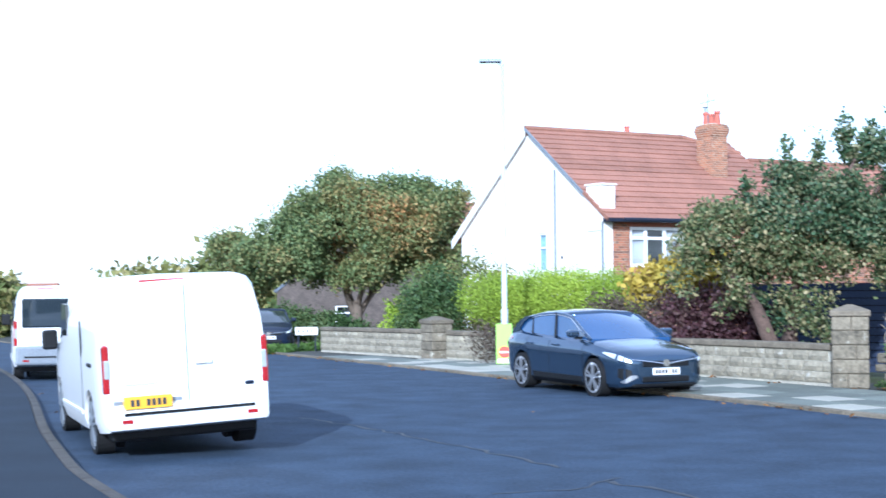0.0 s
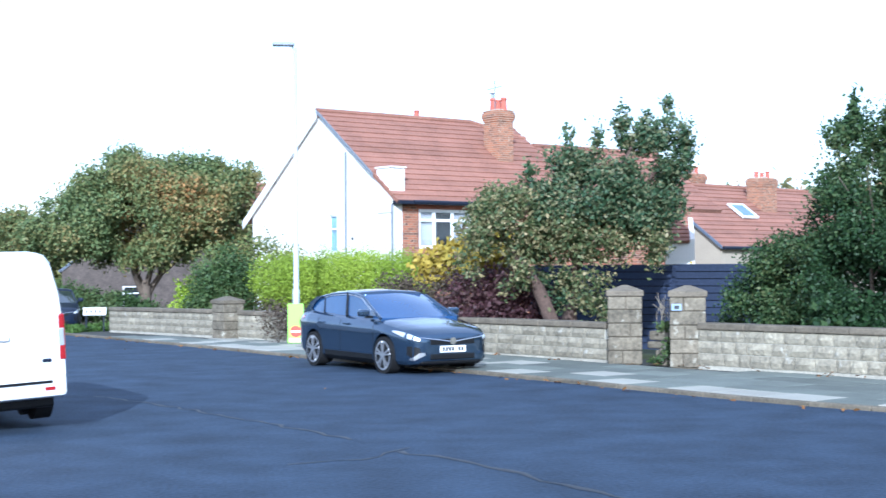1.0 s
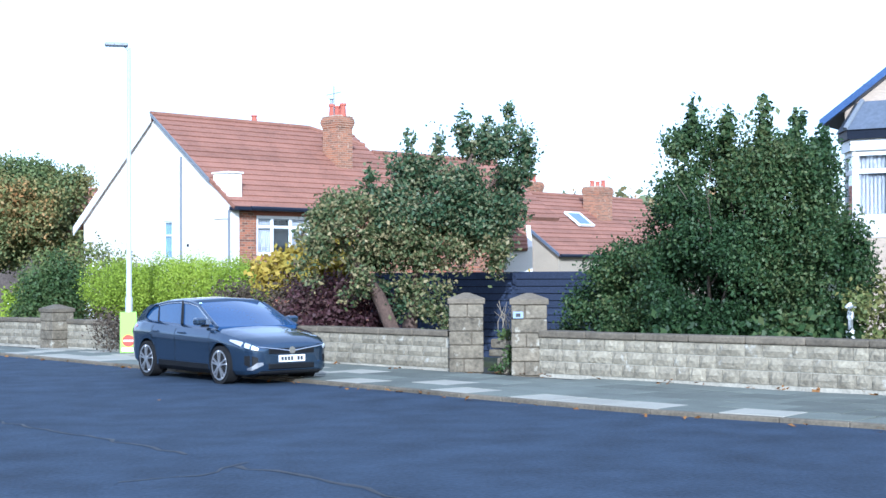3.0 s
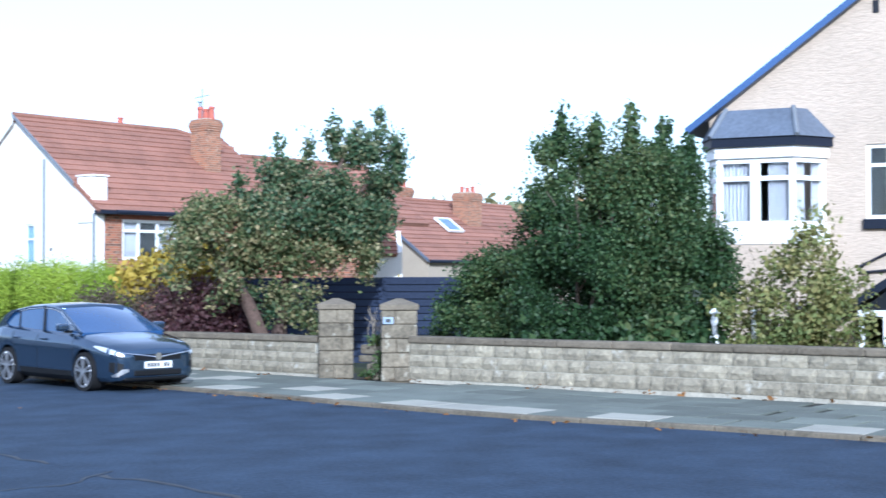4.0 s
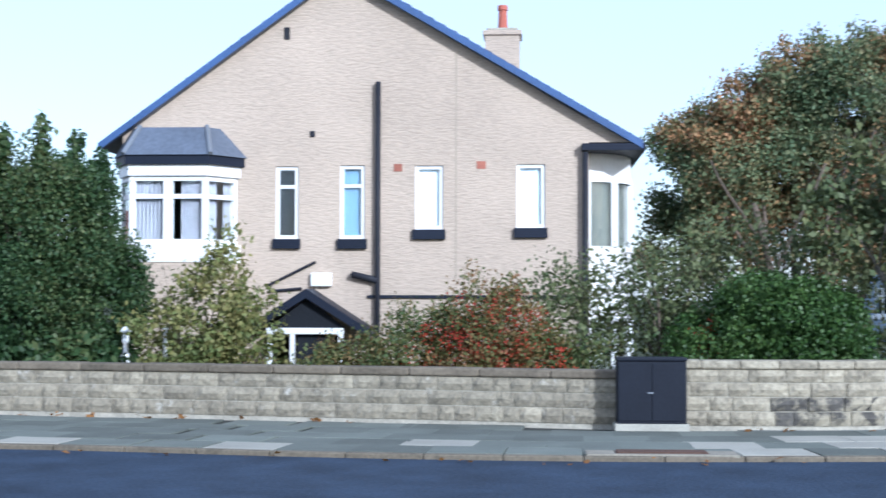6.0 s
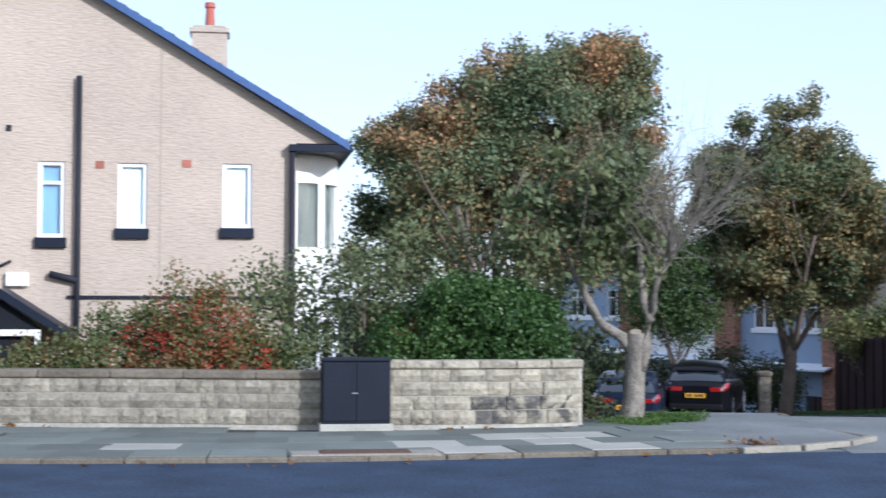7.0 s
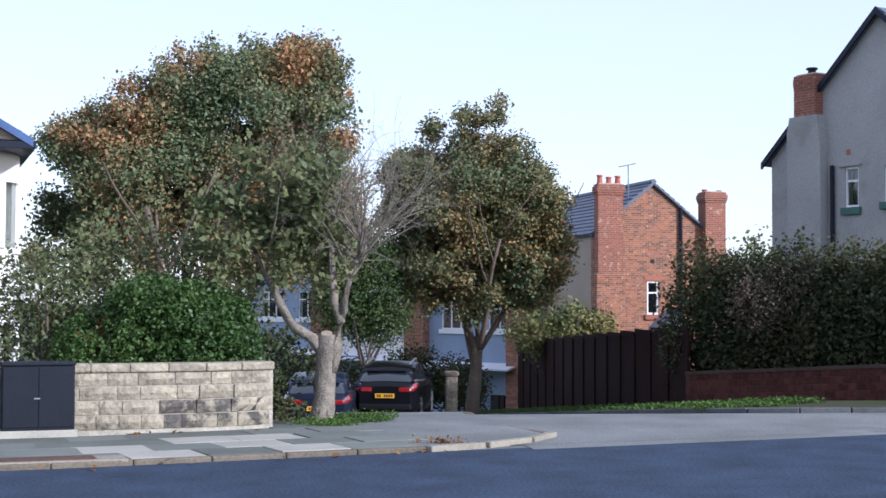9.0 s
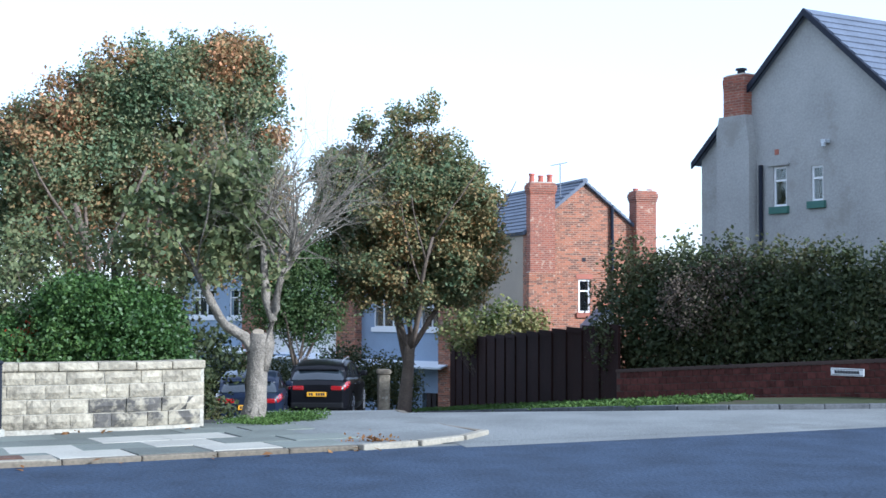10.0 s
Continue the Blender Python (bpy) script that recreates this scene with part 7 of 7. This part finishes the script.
leaf_mesh("crown", [(-0.9, 0, 3.2, 0.8, 0.7, 0.9), (-0.2, 0, 2.6, 0.7, 0.6, 0.6), (-1.5, 0, 2.8, 0.7, 0.6, 0.8), (-0.4, 0, 3.6, 0.7, 0.6, 0.6)], 6000, 0.07, LEAF_SPARSE, bare, 32, 6, 0.3, 0.09, tufts=60)


def hedge_run(name, a, b, h, depth, leaf_m, label, size, seed, per_m=1500, z0=0.0):
    a, b = Vector((*a, 0)), Vector((*b, 0))
    rng_ = random.Random(seed)
    p = (a + b) / 2
    t = thing(name, pose(p.x, p.y, level(p.x, p.y)), label, "hedge")
    n = max(2, round((b - a).length / 0.7))
    lobes = []
    for i in range(n + 1):
        q = a.lerp(b, i / n) - p
        hh = h * rng_.uniform(0.92, 1.06)
        lobes.append((q.x, q.y, z0 + (hh - z0) * 0.55, 0.7, depth, (hh - z0) * 0.5))
    leaf_mesh("foliage", lobes, int(per_m * (b - a).length), size, leaf_m, t, seed, 8, 0.72, 0.1)
    tb = bmesh.new()
    for l in lobes:
        tube(tb, [(l[0], l[1], -0.2), (l[0] + 0.05, l[1], l[2])], [0.05, 0.03], 6)
    part("stem", tb, BARK, t)
    return t


hedge_run("lime_hedge", at_angle(-1.75, 40.0)[:2], at_angle(-6.9, 36.6)[:2], 2.2, 0.7, LEAF_LIME, "clipped lime green hedge above the wall", 0.032, 41, 12000, 0.9)
tree("bush", -4.4, 35.3, [(-1.6, 0, 0.6, 0.5, 0.4, 0.4), (0, 0, 0.4, 0.7, 0.4, 0.3), (1.5, 0, 0.85, 0.9, 0.5, 0.75)], 4000, 0.045, LEAF_TWIG, "brown leafless shrubs under the lime hedge", (1.3, 0.04, 5, (0, 0), 0.7), 42, 0.12, cat="bush")
tree("bush", 0.75, 42, [(0, 0, 1.2, 0.65, 0.6, 0.95), (0.55, 0, 1.6, 0.6, 0.6, 0.8), (-0.2, 0, 0.8, 0.6, 0.5, 0.6)], 11000, 0.06, LEAF_GREEN, "rounded green bush beside the lime hedge", (1.4, 0.06, 5, (0, 0), 0.6), 43, 0.14, cat="bush")
tree("bush", -0.7, 46, [(0, 0, 1.6, 1.8, 1, 1.2), (1.6, 0, 1.4, 1.0, 0.8, 0.9)], 14000, 0.07, LEAF_OLIVE, "olive green shrub in front of the white house", (1.4, 0.06, 5, (0, 0), 0.6), 44, 0.14, cat="bush")
tree("bush", -9.4, 33.2, [(-0.3, 0, 1.9, 0.9, 0.6, 0.5), (0.4, 0, 2.2, 0.7, 0.6, 0.5)], 3500, 0.1, LEAF_YELLOW, "yellow-leaved shrub behind the wall", (1.8, 0.05, 5, (0, 0), 0.6), 45, 0.12, cat="bush")
tree("bush", -10.9, 30.2, [(-0.5, 0, 1.0, 0.8, 0.5, 0.75), (0.3, 0, 1.1, 0.7, 0.5, 0.7)], 7000, 0.06, LEAF_PURPLE, "dark purple-leaved shrub behind the wall", (1.3, 0.05, 5, (0, 0), 0.7), 46, 0.12, cat="bush")
tree("bush", -8.2, 32.6, [(0.3, 0, 1.0, 0.7, 0.5, 0.7), (-0.9, 0, 1.1, 0.5, 0.4, 0.55)], 5000, 0.05, LEAF_TWIG, "brown twiggy shrub behind the wall", (1.0, 0.05, 4, (0, 0), 0.7), 47, 0.12, cat="bush")
tree("bush", -26.5, 24.2, [(-0.6, 0.4, 0.6, 0.9, 0.4, 0.5), (1.0, -0.2, 0.6, 0.9, 0.4, 0.5)], 6000, 0.09, LEAF_LAUREL, "low green bushes along the garden wall", (0.6, 0.05, 4, (0, 0), 0.7), 48, 0.12, cat="bush")
tree("bush", -39, 22.4, [(-0.6, 0, 0.3, 0.8, 0.4, 0.45), (0.6, 0, 0.4, 0.8, 0.4, 0.45)], 4500, 0.07, LEAF_OLIVE, "low green shrub in front of the porch", (0.6, 0.04, 4, (0, 0), 0.7), 49, 0.1, cat="bush")
tree("bush", 4.2, 58, [(-2.5, 0, 0.8, 1.6, 0.8, 0.7), (-0.6, 0, 0.7, 1.3, 0.8, 0.6), (0.8, 0, 0.4, 0.8, 0.6, 0.45)], 12000, 0.08, LEAF_GREEN, "low green hedge by the road end", (0.8, 0.05, 5, (0, 0), 0.7), 50, 0.14, cat="bush")
tree("bush", 1.6, 46.5, [(0, 0, 0.9, 0.6, 0.5, 0.7)], 2000, 0.09, LEAF_LIME, "small yellow-green shrub behind the wall", (0.9, 0.04, 4, (0, 0), 0.6), 51, 0.12, cat="bush")
# The hedge's shaded face is put into its darkened leaf colour.
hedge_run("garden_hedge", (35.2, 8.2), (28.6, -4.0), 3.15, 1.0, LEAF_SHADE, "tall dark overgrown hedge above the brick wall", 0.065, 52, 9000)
tree("shrub", -80.2, 34.3, [(-0.6, -0.4, 2.6, 0.8, 0.9, 0.8), (0.5, -0.4, 2.9, 0.9, 0.9, 0.7), (1.5, -0.4, 2.8, 0.7, 0.9, 0.6)], 4500, 0.05, LEAF_TWIG, "brown straggly shrub growing through the dark hedge", (3.2, 0.05, 6, (0, 0), 0.6), 59, 0.14, cat="bush")
tree("shrub", -77.0, 36.4, [(0.2, 0, 3.3, 0.7, 0.4, 0.6), (1.2, 0, 3.6, 0.4, 0.4, 0.5)], 500, 0.09, LEAF_SPARSE, "thin leggy shrub above the hedge", (3.5, 0.03, 3, (0, 0), 0.4), 53, 0.25, cat="bush")
tree("shrub", -70.9, 55.5, [(-0.6, 0, 3.2, 1.0, 0.8, 0.9), (0.9, 0, 3.5, 0.9, 0.8, 0.7), (1.9, 0, 3.3, 0.6, 0.6, 0.6)], 3500, 0.1, LEAF_OLIVE, "grey-green shrub above the brown fence", (3.4, 0.06, 5, (0, 0), 0.6), 54, 0.16, cat="bush")
tree("tree", -21.5, 85, [(-3, 0, 5.4, 2.2, 2, 1.6), (1, 0, 5.6, 2.6, 2, 1.5), (5.0, 0, 5.2, 2.2, 2, 2.0)], 6000, 0.3, LEAF_AUTUMN, "distant autumn trees behind the red roofs", (5, 0.3, 4, (0, 0), 0.6), 55, 0.3)

# Added bush mass: its darkened leaves paint the shade behind the cars.
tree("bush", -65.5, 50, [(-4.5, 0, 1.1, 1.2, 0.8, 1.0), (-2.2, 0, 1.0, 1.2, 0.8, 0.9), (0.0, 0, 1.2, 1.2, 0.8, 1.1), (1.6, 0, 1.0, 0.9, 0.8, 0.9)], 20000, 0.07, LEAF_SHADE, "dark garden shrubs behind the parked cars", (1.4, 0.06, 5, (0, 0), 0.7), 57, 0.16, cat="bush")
# Added bush: darkened leaves fill the shaded gaps beneath the chestnut.
tree("bush", -57.0, 27, [(-1.6, 0, 1.4, 1.2, 0.8, 1.2), (0.2, 0, 1.7, 1.3, 0.8, 1.4), (1.4, 0, 1.2, 0.8, 0.7, 1.1)], 16000, 0.06, LEAF_SHADE, "added shrubs, darkened as the shade under the chestnut tree", (2.2, 0.07, 5, (0, 0), 0.7), 67, 0.12, cat="bush", tufts=90)
tree("weed_clump", -66.8, 18.3, [(-0.2, 0, 0.05, 0.2, 0.06, 0.05), (0.12, 0, 0.03, 0.25, 0.06, 0.03)], 170, 0.035, LEAF_DEAD, "dry weeds and dead leaves gathered at the kerb", None, 68, 0.04, cat="bush")
tree("flower_shrub", -53.4, 21.7, [(0, 0, 1.0, 0.25, 0.2, 0.45), (0.12, 0, 0.6, 0.2, 0.2, 0.3)], 900, 0.055, LEAF_RED, "small shrub with orange-red flowers beside the hedge", (1.2, 0.03, 4, (0, 0), 0.4), 58, 0.06, cat="bush")

# grass on the verge and round the corner tree
def grass(name, spots, label, seed, size=0.07):
    ob_ = leaf_mesh(name, spots, 160 * len(spots), size, BLADE, None, seed, 5, 0.2, 0.03, long=2.2)
    return tagged(ob_, label, "grass", kind="stuff")


rng = random.Random(60)
spots = []
for p, t in [q for q in verge_line if q[0].y > 4.4][:64]:
    for k in range(9):
        r_ = rng.uniform(0.15, 2.7)
        q = p + Vector((t.y, -t.x, 0)) * r_
        spots.append((q.x, q.y, level(q.x, q.y) + 0.1 + 0.16 * (r_ - 0.12) / 2.68, 0.3, 0.3, 0.03))
grass("grass_verge", spots, "rough green grass on the verge", 61, 0.04)
spots = []
for k in range(70):
    a, r = rng.uniform(0, 6.28), rng.uniform(0, 1) ** 0.5
    x, y = 19.35 + 1.15 * r * math.cos(a), 9.9 + 0.55 * r * math.sin(a)
    spots.append((x, y, level(x, y) + 0.06, 0.2, 0.2, 0.018))
grass("grass_patch", spots, "patch of grass round the corner tree", 62, 0.018)
spots = [(x_, y_, level(x_, y_) + 0.05, 0.5, 0.5, 0.08) for x_, y_ in ((-5.6 + 0.35 * k % 3 - 0.12 * k, 45 + 0.5 * k) for k in range(24))]
grass("grass_strip", spots, "strip of grass by the far street sign", 63, 0.1)

# white ornaments among the shrubs
def ornament(az, z, k):
    urn = thing("garden_ornament", pose(*at_angle(az, 23.9, z), 0, 0, az) @ Matrix.Scale(k, 4), "white painted garden ornament among the shrubs", "ornament", "white ornaments behind the wall")
    part("stem", tube(bmesh.new(), [(0, 0, -0.9), (0, 0, 0), (0, 0, 0.08), (0, 0, 0.12), (0, 0, 0.3), (0, 0, 0.36), (0, 0, 0.52)], [0.06, 0.09, 0.1, 0.05, 0.05, 0.08, 0.05], 10), PVC, urn, "", True)
    part("finial", tube(bmesh.new(), [(0, 0, 0.521), (0, 0, 0.56), (0, 0, 0.62), (0, 0, 0.66)], [0.1, 0.12, 0.07, 0.02], 10), PVC, urn, "", True)


for az_, z_, k_ in ((-30.6, 0.82, 0.8), (-32.1, 1.05, 0.45), (-33.8, 1.1, 0.5)):
    ornament(az_, z_, k_)

# ---- houses at the far left, behind the chestnut ----
x, y, _ = at_angle(3.2, 78, 0)
fh = plain_house(pose(x, y, 0, 0, 0, -10), 9.5, 8, 1.8, 5.4, -1.6, BRICK_BROWN, SLATE, "grey-brown house with dark roof behind the chestnut tree", 12, wins=((-1.5, -0.2, 1.2, 1.1, PVC), (1.6, -0.2, 1.6, 1.1, PVC)))
x, y, _ = at_angle(-0.6, 66, 0)
plain_house(pose(x, y, 0, 0, 0, -59), 5, 8, 3.3, 5.6, -1.2, BRICK, TILE_RED, "brick house with tiled roof beyond the white house", 10)
x, y, _ = at_angle(14.9, 115, 0)
plain_house(pose(x, y, 0, 0, 0, 60), 9, 9, 0.6, 2.3, -4.0, RENDER_WHITE, TILE_RED, "distant house with an orange tiled roof", 8)

# ---- pavement slabs ----
slab_bm = boxes((-0.437, 0.437, -0.357, 0.357, -0.03, 0.0), bevel=0.006)
slab_me = bpy.data.meshes.new("slab")
slab_bm.to_mesh(slab_me)
slab_bm.free()
slab_me.materials.append(SLAB)
pale_me = slab_me.copy()
pale_me.materials[0] = SLAB_PALE
rng = random.Random(70)
run = far_kerb[next(i for i, (p, t) in enumerate(far_kerb) if p.y < 41):]
PALE = [(4.37, 22.86), (5.41, 21.02), (6.18, 22.36), (6.3, 19.46), (6.95, 18.5), (7.45, 18.18), (8.7, 16.09), (9.45, 14.33), (11.92, 13.26),
        (14.48, 10.4), (14.24, 9.4), (16.1, 10.15), (15.25, 8.6), (16.14, 9.63), (15.68, 9.29)]
places = []
for i, ((a, t), (b, _)) in enumerate(zip(run, run[1:])):
    n = Vector((-t.y, t.x, 0))
    for r in range(5):
        q = (a + b) / 2 + n * (0.52 + 0.735 * r) + t * (0.44 if r % 2 else 0)
        if min((q - w).length for w, _ in wall_line) > 0.3:
            places.append((q, t))
places = places[:299]
pale = {min(range(len(places)), key=lambda k: math.hypot(places[k][0].x - u, places[k][0].y - v)) for u, v in PALE}
for k, (q, t) in enumerate(places):
    o = new("slab", pale_me if k in pale or (q.y > 25 and rng.random() < 0.4) else slab_me)
    o.parent = pavement
    o.matrix_basis = pose(q.x, q.y, level(q.x, q.y) + 0.062 + rng.uniform(-0.003, 0.004), rng.uniform(-0.3, 0.3), rng.uniform(-0.3, 0.3), math.degrees(math.atan2(t.y, t.x)))
